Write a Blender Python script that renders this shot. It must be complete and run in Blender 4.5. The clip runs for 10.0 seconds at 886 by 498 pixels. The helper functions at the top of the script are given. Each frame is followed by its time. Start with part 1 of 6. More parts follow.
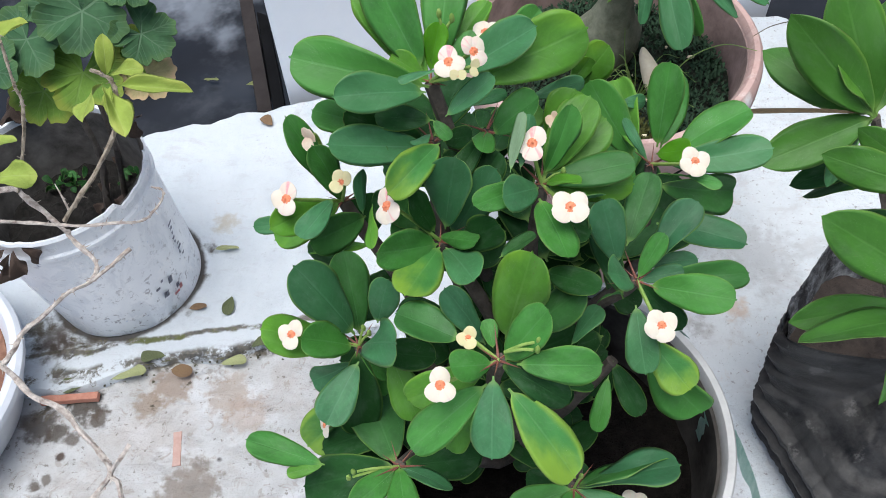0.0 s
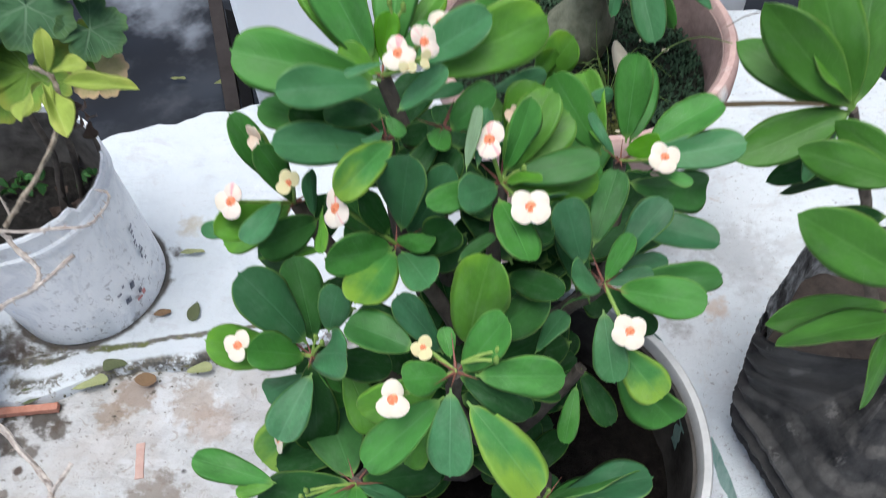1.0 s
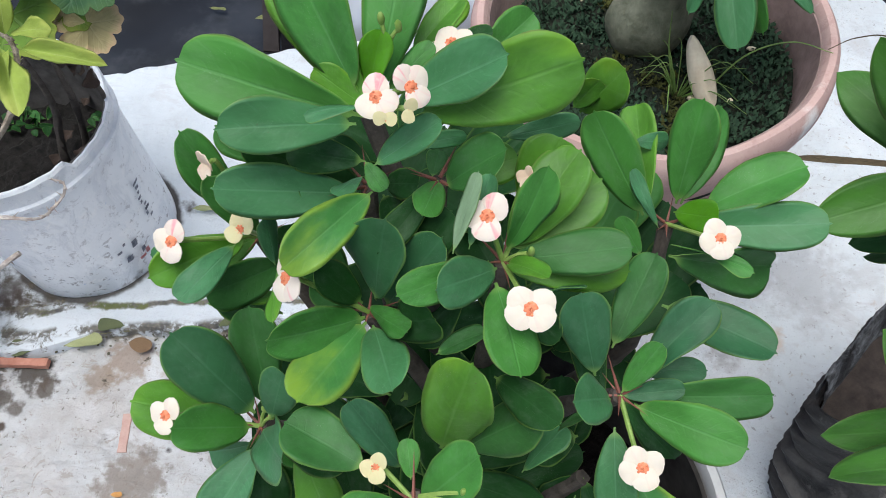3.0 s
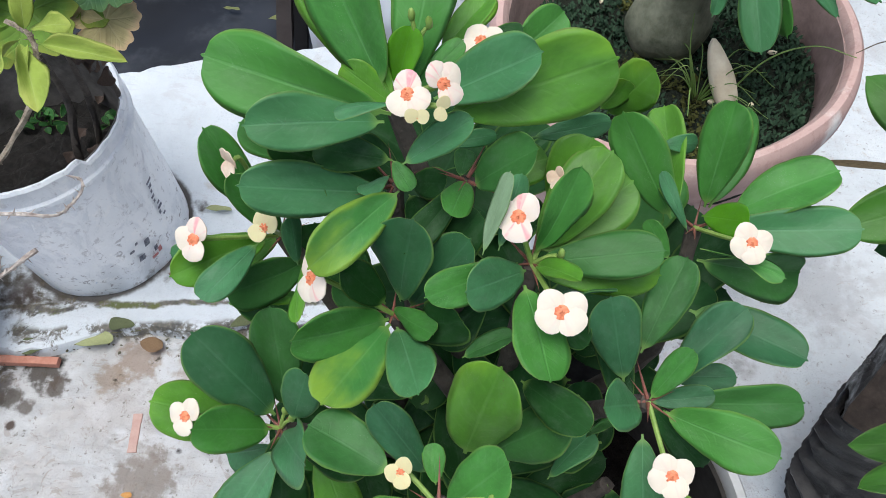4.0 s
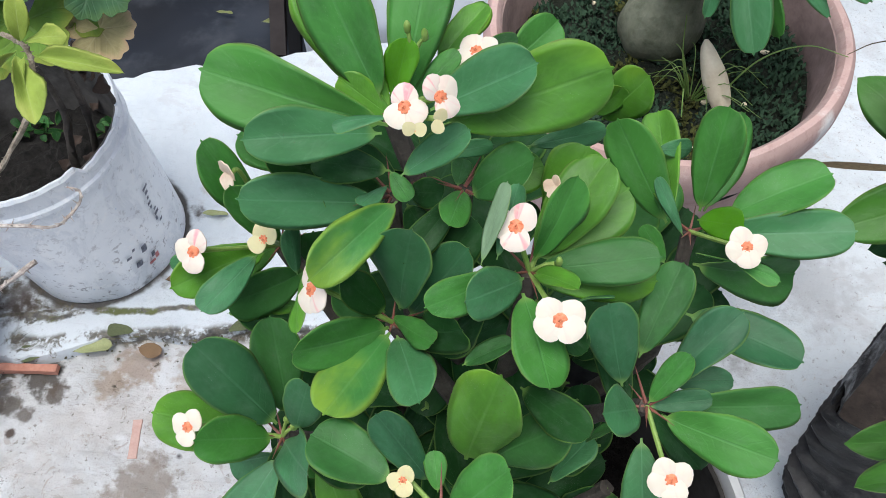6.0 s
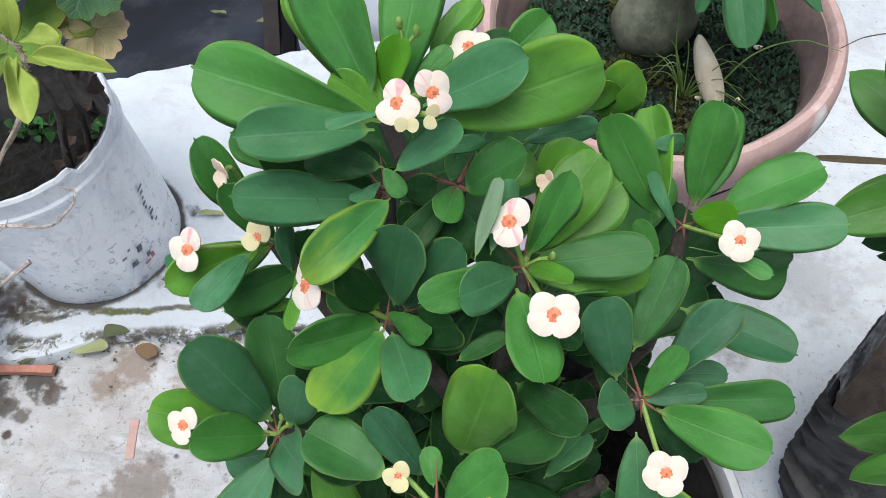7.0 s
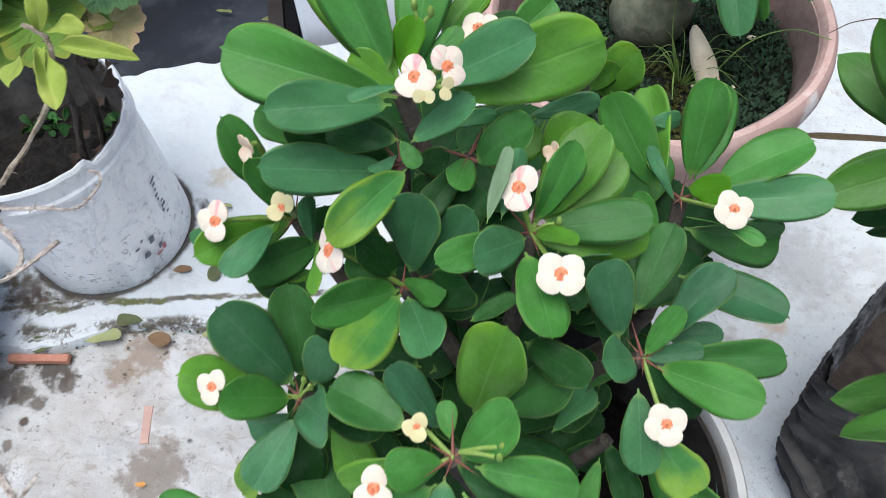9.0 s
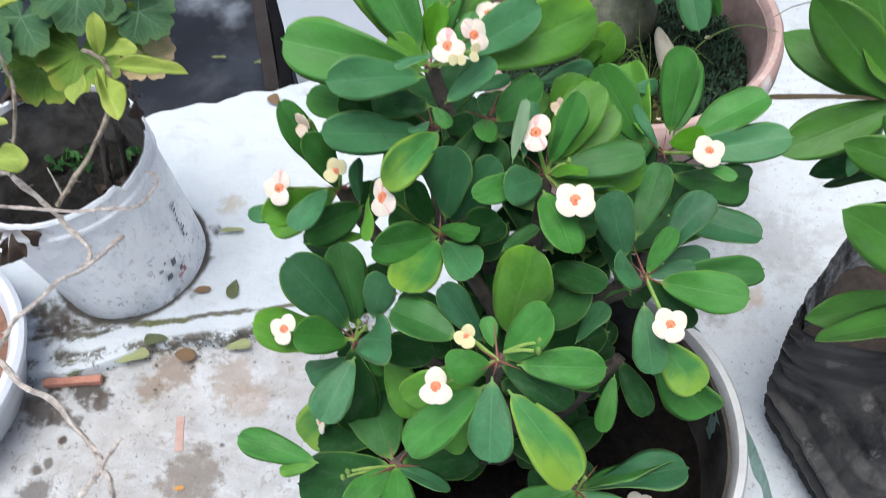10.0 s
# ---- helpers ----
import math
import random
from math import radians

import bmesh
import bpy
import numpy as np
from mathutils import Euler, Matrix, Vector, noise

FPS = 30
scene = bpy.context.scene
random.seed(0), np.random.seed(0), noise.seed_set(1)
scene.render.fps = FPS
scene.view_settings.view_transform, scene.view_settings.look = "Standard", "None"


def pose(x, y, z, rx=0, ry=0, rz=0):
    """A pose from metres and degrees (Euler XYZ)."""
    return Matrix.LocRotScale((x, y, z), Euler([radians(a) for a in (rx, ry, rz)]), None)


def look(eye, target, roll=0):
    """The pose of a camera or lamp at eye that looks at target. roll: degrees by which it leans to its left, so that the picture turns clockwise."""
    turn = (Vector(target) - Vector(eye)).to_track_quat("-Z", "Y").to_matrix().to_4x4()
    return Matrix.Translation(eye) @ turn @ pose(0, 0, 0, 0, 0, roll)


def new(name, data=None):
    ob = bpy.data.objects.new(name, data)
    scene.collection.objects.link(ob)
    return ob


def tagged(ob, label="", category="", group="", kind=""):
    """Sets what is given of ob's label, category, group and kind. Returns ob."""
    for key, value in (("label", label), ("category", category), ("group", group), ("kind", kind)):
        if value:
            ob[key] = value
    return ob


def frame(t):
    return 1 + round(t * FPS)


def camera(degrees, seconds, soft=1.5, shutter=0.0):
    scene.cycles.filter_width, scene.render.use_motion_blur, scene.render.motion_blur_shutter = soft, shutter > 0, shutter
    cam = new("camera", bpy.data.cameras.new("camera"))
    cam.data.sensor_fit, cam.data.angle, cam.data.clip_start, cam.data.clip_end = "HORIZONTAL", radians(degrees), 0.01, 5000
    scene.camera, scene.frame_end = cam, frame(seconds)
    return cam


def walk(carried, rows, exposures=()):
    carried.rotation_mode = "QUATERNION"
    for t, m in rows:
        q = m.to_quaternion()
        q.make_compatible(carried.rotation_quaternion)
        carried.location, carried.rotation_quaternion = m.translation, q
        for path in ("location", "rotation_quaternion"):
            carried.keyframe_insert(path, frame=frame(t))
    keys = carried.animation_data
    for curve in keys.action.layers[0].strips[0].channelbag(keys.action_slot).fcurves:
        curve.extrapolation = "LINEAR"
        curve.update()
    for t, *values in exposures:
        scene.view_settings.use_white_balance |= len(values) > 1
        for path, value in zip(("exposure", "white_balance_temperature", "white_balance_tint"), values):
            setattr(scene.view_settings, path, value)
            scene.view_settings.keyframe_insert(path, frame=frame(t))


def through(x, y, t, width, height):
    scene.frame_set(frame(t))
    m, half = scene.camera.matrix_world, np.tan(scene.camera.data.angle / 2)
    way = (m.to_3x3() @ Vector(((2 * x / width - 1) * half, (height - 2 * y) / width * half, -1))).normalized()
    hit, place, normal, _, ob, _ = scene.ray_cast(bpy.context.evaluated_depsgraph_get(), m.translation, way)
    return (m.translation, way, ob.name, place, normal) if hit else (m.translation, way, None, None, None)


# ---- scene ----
cam = camera(55.3, 10.0, soft=0.8, shutter=0.4)
PATH = [
    (0, (0.1560, 0.2803, 1.1827), (0.1095, 0.8737, 0.3791), -4.09),
    (0.2, (0.1600, 0.2810, 1.1880), (0.0700, 1.4670, -0.4200), -3.90),
    (0.5, (0.1630, 0.2979, 1.1879), (0.1280, 0.8907, 0.3833), -3.32),
    (0.7, (0.1680, 0.3090, 1.1820), (0.1060, 1.5000, -0.4230), -3.10),
    (1, (0.1770, 0.3063, 1.1528), (0.1470, 0.8989, 0.3479), -3.45),
    (1.2, (0.1730, 0.3250, 1.0950), (0.1190, 1.4660, -0.5460), -3.40),
    (1.5, (0.1900, 0.3721, 1.0615), (0.1570, 0.9115, 0.2201), -3.68),
    (1.7, (0.1940, 0.4070, 1.0530), (0.1250, 1.4680, -0.6410), -3.10),
    (2, (0.2040, 0.4455, 1.0708), (0.1500, 0.9647, 0.2179), -3.92),
    (2.2, (0.2120, 0.4600, 1.0890), (0.0860, 1.5010, -0.6140), -3.10),
    (2.5, (0.2210, 0.4721, 1.1042), (0.1375, 0.9833, 0.2488), -3.60),
    (2.7, (0.2190, 0.4680, 1.1030), (0.0360, 1.4900, -0.6060), -3.80),
    (3.8, (0.2030, 0.4590, 1.0980), (-0.0030, 1.4960, -0.5990), -3.40),
    (4, (0.2010, 0.4640, 1.0940), (0.0975, 0.9798, 0.2436), -3.53),
    (4.5, (0.1950, 0.4748, 1.0919), (0.0935, 0.9884, 0.2398), -3.41),
    (5, (0.1930, 0.4753, 1.0959), (0.0940, 0.9874, 0.2427), -3.47),
    (5.5, (0.1960, 0.4708, 1.1014), (0.0965, 0.9844, 0.2491), -3.77),
    (7, (0.2010, 0.4657, 1.1009), (0.1070, 0.9788, 0.2477), -3.98),
    (7.5, (0.2010, 0.4668, 1.1018), (0.1065, 0.9768, 0.2468), -4.31),
    (8, (0.1980, 0.4689, 1.1026), (0.1025, 0.9788, 0.2476), -4.53),
    (8.5, (0.2000, 0.4669, 1.1028), (0.1045, 0.9774, 0.2482), -4.72),
    (9, (0.1970, 0.4293, 1.1178), (0.1045, 0.9464, 0.2668), -4.23),
    (9.2, (0.1890, 0.3950, 1.1300), (0.0170, 1.4500, -0.5600), -3.60),
    (9.5, (0.1820, 0.3459, 1.1376), (0.1025, 0.8800, 0.2959), -3.01),
    (9.7, (0.1790, 0.3280, 1.1430), (0.0340, 1.4070, -0.5350), -4.50),
    (10, (0.1670, 0.3077, 1.1658), (0.1020, 0.8782, 0.3471), -5.23),
]
EXPOSURES = [(t, e, 6180, 6) for t, e in ((0, 0.13), (1, 0.17), (1.5, 0.38), (1.8, 0.45), (2.0, 0.40), (2.5, 0.06), (4, 0.08), (7, 0.12), (8.5, 0.12), (10, 0.23))]
walk(cam, [(t, look(eye, target, roll)) for t, eye, target, roll in PATH], EXPOSURES)

SKY, SUN = 0.15, 2.2

# ---- sky and light ----
world = bpy.data.worlds.new("overcast_sky")
scene.world = world
world.use_nodes = True
wn = world.node_tree
sky = wn.nodes.new("ShaderNodeTexSky")
sky.sky_type = "NISHITA"
sky.sun_disc = False
sky.sun_elevation, sky.sun_rotation = radians(81), radians(-157)
sky.air_density, sky.dust_density, sky.ozone_density = 0.78, 4.4, 0.6
wn.links.new(sky.outputs[0], wn.nodes["Background"].inputs[0])
wn.nodes["Background"].inputs[1].default_value = SKY
sun = new("sun", bpy.data.lights.new("sun", "SUN"))
sun.data.energy, sun.data.angle, sun.data.color = SUN, radians(42), (1.0, 0.98, 0.955)
sun.matrix_world = look((-0.3, -0.7, 5.3), (0, 0, 0))


# ---- materials ----
def ramp_stops(node, stops):
    els = node.color_ramp.elements
    while len(els) > 1:
        els.remove(els[-1])
    els[0].position, els[0].color = stops[0][0], (*stops[0][1], 1)
    for p, c in stops[1:]:
        els.new(p).color = (*c, 1)


class Nodes:
    def __init__(self, name, rough=0.6, metal=0.0, spec=0.5):
        self.m = bpy.data.materials.new(name)
        self.m.use_nodes = True
        self.t = self.m.node_tree
        self.b = self.t.nodes["Principled BSDF"]
        self.b.inputs["Roughness"].default_value = rough
        self.b.inputs["Metallic"].default_value = metal
        self.b.inputs["Specular IOR Level"].default_value = spec
        self.n = self.t.nodes.new
        self.l = self.t.links.new
        self.co = self.n("ShaderNodeTexCoord")

    def noise(self, scale, detail=4.0, rough=0.6, vec=None, dist=0.0):
        q = self.n("ShaderNodeTexNoise")
        q.inputs["Scale"].default_value, q.inputs["Detail"].default_value = scale, detail
        q.inputs["Roughness"].default_value, q.inputs["Distortion"].default_value = rough, dist
        self.l(vec if vec is not None else self.co.outputs["Object"], q.inputs["Vector"])
        return q.outputs[0]

    def ramp(self, fac, stops):
        q = self.n("ShaderNodeValToRGB")
        ramp_stops(q, stops)
        self.l(fac, q.inputs[0])
        return q.outputs[0]

    def mix(self, fac, a, b, mode="MIX"):
        q = self.n("ShaderNodeMix")
        q.data_type, q.blend_type = "RGBA", mode
        for v, k in ((fac, 0), (a, 6), (b, 7)):
            if isinstance(v, (int, float)):
                q.inputs[k].default_value = v
            elif isinstance(v, tuple):
                q.inputs[k].default_value = (*v, 1)
            else:
                self.l(v, q.inputs[k])
        return q.outputs[2]

    def math(self, op, a, b=0.0, clamp=False):
        q = self.n("ShaderNodeMath")
        q.operation, q.use_clamp = op, clamp
        for v, k in ((a, 0), (b, 1)):
            if isinstance(v, (int, float)):
                q.inputs[k].default_value = v
            else:
                self.l(v, q.inputs[k])
        return q.outputs[0]

    def step(self, v, lo, hi):
        q = self.n("ShaderNodeMapRange")
        q.interpolation_type = "SMOOTHSTEP"
        self.l(v, q.inputs[0])
        q.inputs[1].default_value, q.inputs[2].default_value = lo, hi
        return q.outputs[0]

    def bump(self, h, strength, dist):
        q = self.n("ShaderNodeBump")
        q.inputs["Strength"].default_value, q.inputs["Distance"].default_value = strength, dist
        self.l(h, q.inputs["Height"])
        self.l(q.outputs[0], self.b.inputs["Normal"])

    def spot(self, x, y, r, wob=0.5, soft=0.4, detail=8, z=0.0, grain=60.0):
        """A patch round (x, y): 1 inside, 0 outside, with an uneven edge."""
        d = self.n("ShaderNodeVectorMath")
        d.operation = "DISTANCE"
        self.l(self.co.outputs["Object"], d.inputs[0])
        d.inputs[1].default_value = (x, y, z)
        w = self.math("MULTIPLY", self.math("SUBTRACT", self.noise(min(grain, 3.0 / r), detail, 0.6), 0.5), 2 * wob * r)
        v = self.math("ADD", d.outputs["Value"], w)
        q = self.n("ShaderNodeMapRange")
        q.interpolation_type = "SMOOTHSTEP"
        self.l(v, q.inputs[0])
        q.inputs[1].default_value, q.inputs[2].default_value = r * (1 - soft), r * (1 + soft)
        q.inputs[3].default_value, q.inputs[4].default_value = 1.0, 0.0
        return q.outputs[0]

    def colour(self, c):
        if isinstance(c, tuple):
            self.b.inputs["Base Color"].default_value = (*c, 1)
        else:
            self.l(c, self.b.inputs["Base Color"])

    def rand(self):
        return self.n("ShaderNodeObjectInfo").outputs["Random"]


def plain(name, a, b, scale, rough=0.7, bump=0.3, dist=0.002, spec=0.4, fine=None):
    k = Nodes(name, rough, spec=spec)
    n1 = k.noise(scale, 6, 0.65)
    k.colour(k.ramp(n1, [(0.3, a), (0.7, b)]))
    if bump:
        k.bump(k.noise(fine or scale * 4, 5), bump, dist)
    return k.m


def leaf_material(name, body, rib, edge, edge_at=0.8, rough=0.42, spec=0.34, through=0.07, dusty=True, rim=(0.20, 0.36, 0.07)):
    """Waxy leaf: pale midrib, faint uneven side veins, cloudy tone, a thin pale or browned margin, dust."""
    k = Nodes(name, rough, spec=spec)
    sep = k.n("ShaderNodeSeparateXYZ")
    k.l(k.co.outputs["UV"], sep.inputs[0])
    u, v = sep.outputs[1], sep.outputs[0]
    rnd = k.rand()
    # each leaf has a pattern of its own
    own = k.n("ShaderNodeVectorMath")
    own.operation = "MULTIPLY_ADD"
    k.l(rnd, own.inputs[0])
    own.inputs[1].default_value = (37, 23, 11)
    k.l(k.co.outputs["Object"], own.inputs[2])
    own = own.outputs[0]
    side = k.math("MULTIPLY", k.math("ABSOLUTE", k.math("SUBTRACT", v, 0.5)), 2.0)
    big, fine = k.noise(2.4, 3, 0.55, own), k.noise(17, 6, 0.7, own)
    dark = tuple(c * 0.74 for c in body)
    lite = tuple(min(1, c * 1.18) for c in body)
    col = k.mix(k.step(big, 0.3, 0.72), dark, lite)
    col = k.mix(k.math("MULTIPLY", k.step(fine, 0.38, 0.72), 0.3), col, tuple(min(1, c * 1.35) for c in body))
    alt = (body[0] * 1.08, body[1] * 1.06, body[2] * 0.75)
    col = k.mix(k.math("MULTIPLY", rnd, 0.5), col, alt)
    # towards one side and the tip the blade turns to the margin's tone
    turned = k.math("ADD", k.math("MULTIPLY", k.math("SUBTRACT", v, 0.5), k.math("SUBTRACT", k.math("MULTIPLY", k.math("FRACT", k.math("MULTIPLY", rnd, 7.3)), 2.0), 1.0)), 0.5)
    lop = k.math("ADD", k.math("MULTIPLY", turned, 0.5), k.math("MULTIPLY", u, 0.5))
    far = k.math("ADD", k.math("MAXIMUM", lop, k.math("SUBTRACT", side, 0.16)), k.math("MULTIPLY", k.math("SUBTRACT", big, 0.5), 0.6))
    col = k.mix(k.math("MULTIPLY", k.step(far, edge_at, edge_at + 0.34), 0.8), col, edge)
    # side veins, slanting forward and broken
    bent = k.math("ADD", k.math("SUBTRACT", u, k.math("MULTIPLY", side, 0.20)), k.math("MULTIPLY", k.noise(5, 2, 0.5, own), 0.10))
    w = k.math("SINE", k.math("MULTIPLY", bent, 66))
    vein = k.math("MULTIPLY", k.math("MULTIPLY", k.step(w, 0.55, 1.0), k.step(k.noise(6, 3, 0.6, own), 0.40, 0.62)), 0.075)
    col = k.mix(vein, col, rib)
    # midrib
    taper = k.math("SUBTRACT", 1.0, k.math("MULTIPLY", u, 0.75))
    mid = k.math("MULTIPLY", k.math("SUBTRACT", 1.0, k.step(side, 0.012, 0.065)), taper, True)
    col = k.mix(k.math("MULTIPLY", mid, 0.40), col, rib)
    # thin margin, pale with browned stretches
    col = k.mix(k.math("MULTIPLY", k.step(side, 0.90, 0.975), 0.45), col, rim)
    col = k.mix(k.math("MULTIPLY", k.step(side, 0.955, 0.985), k.math("MULTIPLY", k.step(k.noise(4, 3, 0.5, own), 0.48, 0.62), 0.45)), col, (0.07, 0.040, 0.026))
    # pale stalk end
    col = k.mix(k.math("MULTIPLY", k.math("SUBTRACT", 1.0, k.step(u, 0.04, 0.15)), 0.6), col, (0.24, 0.40, 0.09))
    # dust specks and small brown flecks
    wide = k.n("ShaderNodeMapping")
    wide.inputs["Scale"].default_value = (0.45, 1.0, 1.0)
    k.l(own, wide.inputs["Vector"])

    def specks(scale, size):
        vor = k.n("ShaderNodeTexVoronoi")
        vor.voronoi_dimensions = "2D"
        vor.inputs["Scale"].default_value = scale
        k.l(wide.outputs[0], vor.inputs["Vector"])
        return k.math("LESS_THAN", vor.outputs["Distance"], size)

    thick = k.step(k.noise(2.6, 3, 0.6, own), 0.52, 0.72)
    if dusty:
        col = k.mix(k.math("MULTIPLY", k.math("MULTIPLY", specks(46, 0.06), thick), 0.26), col, (0.55, 0.62, 0.55))
        col = k.mix(k.math("MULTIPLY", k.math("MULTIPLY", specks(24, 0.034), thick), 0.32), col, (0.60, 0.66, 0.58))
        col = k.mix(k.math("MULTIPLY", k.math("MULTIPLY", specks(13, 0.05), k.step(k.noise(1.7, 2, 0.5, own), 0.60, 0.70)), 0.5), col, (0.10, 0.07, 0.03))
        film = k.math("MULTIPLY", k.step(k.noise(3.4, 5, 0.65, own), 0.45, 0.75), 0.08)
        col = k.mix(film, col, (0.30, 0.38, 0.31))
    k.colour(col)
    k.l(k.math("ADD", k.math("MULTIPLY", k.noise(9, 4, 0.6, own), 0.22), rough - 0.10), k.b.inputs["Roughness"])
    k.b.inputs["Coat Weight"].default_value = 0.05
    k.b.inputs["Coat Roughness"].default_value = 0.35
    k.bump(k.math("ADD", k.math("MULTIPLY", mid, -1.0), k.math("ADD", k.math("MULTIPLY", vein, -2.0), k.math("ADD", k.math("MULTIPLY", k.noise(14, 4, 0.6, own), 0.35), k.math("MULTIPLY", k.noise(4, 2, 0.5, own), 1.2)))), 0.35, 0.0012)
    # light through the blade
    tr = k.n("ShaderNodeBsdfTranslucent")
    k.l(k.mix(0.5, col, (body[0] * 2.2, body[1] * 1.5, body[2] * 0.4)), tr.inputs[0])
    ms = k.n("ShaderNodeMixShader")
    ms.inputs[0].default_value = through
    k.l(k.b.outputs[0], ms.inputs[1])
    k.l(tr.outputs[0], ms.inputs[2])
    k.l(ms.outputs[0], k.t.nodes["Material Output"].inputs[0])
    return k.m


def geranium_material(name, body, vein_tone, turned):
    """Soft lobed leaf: cloudy grey-green, thin pale main veins with side branches, a paler turned border."""
    k = Nodes(name, 0.7, spec=0.15)
    sep = k.n("ShaderNodeSeparateXYZ")
    k.l(k.co.outputs["UV"], sep.inputs[0])
    off, along = sep.outputs[0], sep.outputs[1]
    big, fine = k.noise(26, 4, 0.6), k.noise(120, 5, 0.65)
    col = k.mix(k.step(big, 0.32, 0.68), tuple(c * 0.72 for c in body), tuple(c * 1.18 for c in body))
    col = k.mix(k.math("MULTIPLY", k.step(fine, 0.4, 0.7), 0.25), col, tuple(c * 1.4 for c in body))
    rad = k.math("ADD", k.math("ADD", along, k.math("MULTIPLY", off, 0.3)), k.math("MULTIPLY", k.math("SUBTRACT", big, 0.5), 0.5))
    col = k.mix(k.math("MULTIPLY", k.step(rad, 0.72, 1.05), 0.7), col, turned)
    wob = k.math("MULTIPLY", k.math("SUBTRACT", k.noise(60, 2, 0.5), 0.5), 0.05)
    o = k.math("ADD", off, wob)
    line = k.math("MULTIPLY", k.math("SUBTRACT", 1.0, k.step(k.math("ABSOLUTE", o), 0.010, 0.034)), k.math("SUBTRACT", 1.1, along), True)
    for q0, slope in ((0.30, 0.62), (0.52, 0.55), (0.70, 0.5)):
        d = k.math("ABSOLUTE", k.math("SUBTRACT", o, k.math("MULTIPLY", k.math("SUBTRACT", along, q0), slope)))
        b = k.math("MULTIPLY", k.math("SUBTRACT", 1.0, k.step(d, 0.006, 0.024)), k.step(along, q0, q0 + 0.03))
        line = k.math("MAXIMUM", line, k.math("MULTIPLY", b, 0.35))
    col = k.mix(k.math("MULTIPLY", line, 0.36), col, vein_tone)
    k.colour(col)
    k.bump(k.math("ADD", k.math("MULTIPLY", line, -1.0), k.math("ADD", k.math("MULTIPLY", big, 1.5), k.math("MULTIPLY", fine, 0.5))), 0.5, 0.002)
    tr = k.n("ShaderNodeBsdfTranslucent")
    k.l(k.mix(0.5, col, (body[0] * 1.8, body[1] * 1.5, body[2] * 0.5)), tr.inputs[0])
    ms = k.n("ShaderNodeMixShader")
    ms.inputs[0].default_value = 0.12
    k.l(k.b.outputs[0], ms.inputs[1])
    k.l(tr.outputs[0], ms.inputs[2])
    k.l(ms.outputs[0], k.t.nodes["Material Output"].inputs[0])
    return k.m


LEAF = {
    "g": leaf_material("leaf_green", (0.057, 0.210, 0.038), (0.14, 0.35, 0.12), (0.085, 0.265, 0.03), rough=0.55, spec=0.25),
    "b": leaf_material("leaf_blue_green", (0.056, 0.190, 0.076), (0.17, 0.36, 0.21), (0.060, 0.22, 0.06), 0.9, rough=0.52, spec=0.36),
    "l": leaf_material("leaf_light_green", (0.088, 0.255, 0.024), (0.19, 0.39, 0.10), (0.175, 0.36, 0.022), 0.66, rough=0.5),
    "y": leaf_material("leaf_yellowing", (0.060, 0.225, 0.055), (0.17, 0.38, 0.13), (0.24, 0.39, 0.037), 0.46, rough=0.5),
    "v": leaf_material("leaf_young", (0.15, 0.43, 0.025), (0.22, 0.46, 0.09), (0.16, 0.41, 0.02), 0.8, rough=0.4, through=0.5),
    "m": leaf_material("leaf_mid_green", (0.037, 0.138, 0.031), (0.09, 0.24, 0.08), (0.055, 0.19, 0.03), 0.85, rough=0.55, spec=0.28),
    # the blue-green at about 0.6 of its tone
    "s": leaf_material("leaf_dark_blue_green", (0.032, 0.118, 0.050), (0.09, 0.22, 0.11), (0.04, 0.15, 0.045), 0.9, rough=0.55, spec=0.28),
    # darkened so that the shade inside the bush lies in the colour
    "d": leaf_material("leaf_dark_shade_green", (0.016, 0.064, 0.016), (0.04, 0.12, 0.04), (0.025, 0.092, 0.02), 0.85, rough=0.62, spec=0.10, through=0.03),
    "o": leaf_material("leaf_olive", (0.072, 0.215, 0.016), (0.13, 0.28, 0.05), (0.11, 0.26, 0.02), 0.8, rough=0.5),
    "p": leaf_material("leaf_grey_underside", (0.17, 0.27, 0.17), (0.28, 0.40, 0.27), (0.25, 0.33, 0.19), 0.8, rough=0.6),
    "n": leaf_material("leaf_yellow_green", (0.31, 0.41, 0.085), (0.50, 0.55, 0.25), (0.52, 0.55, 0.14), 0.6, rough=0.7, spec=0.2, through=0.2, dusty=False),
    "k": geranium_material("geranium_leaf", (0.052, 0.122, 0.056), (0.24, 0.35, 0.23), (0.085, 0.16, 0.055)),
    "q": geranium_material("geranium_leaf_olive", (0.15, 0.27, 0.045), (0.26, 0.38, 0.13), (0.30, 0.33, 0.06)),
    "x": geranium_material("geranium_leaf_fading", (0.46, 0.40, 0.20), (0.62, 0.55, 0.33), (0.66, 0.46, 0.29)),
    "t": leaf_material("leaf_deep_green", (0.050, 0.160, 0.020), (0.13, 0.29, 0.08), (0.085, 0.21, 0.018), 0.8, rough=0.5, spec=0.26),
}
STEM = plain("stem_bark", (0.045, 0.036, 0.030), (0.13, 0.11, 0.09), 60, 0.85, 0.8, 0.002)
STALK = plain("flower_stalk", (0.17, 0.30, 0.05), (0.32, 0.44, 0.12), 90, 0.5, 0.1, 0.0005)
SPINE = plain("spine_brown", (0.10, 0.040, 0.030), (0.34, 0.125, 0.090), 80, 0.6, 0.2, 0.0005)
TWIG = plain("dry_twig", (0.26, 0.20, 0.17), (0.74, 0.68, 0.62), 150, 0.9, 1.0, 0.002)
GREEN_TWIG = plain("green_twig", (0.12, 0.09, 0.06), (0.52, 0.45, 0.36), 150, 0.85, 1.0, 0.0015)


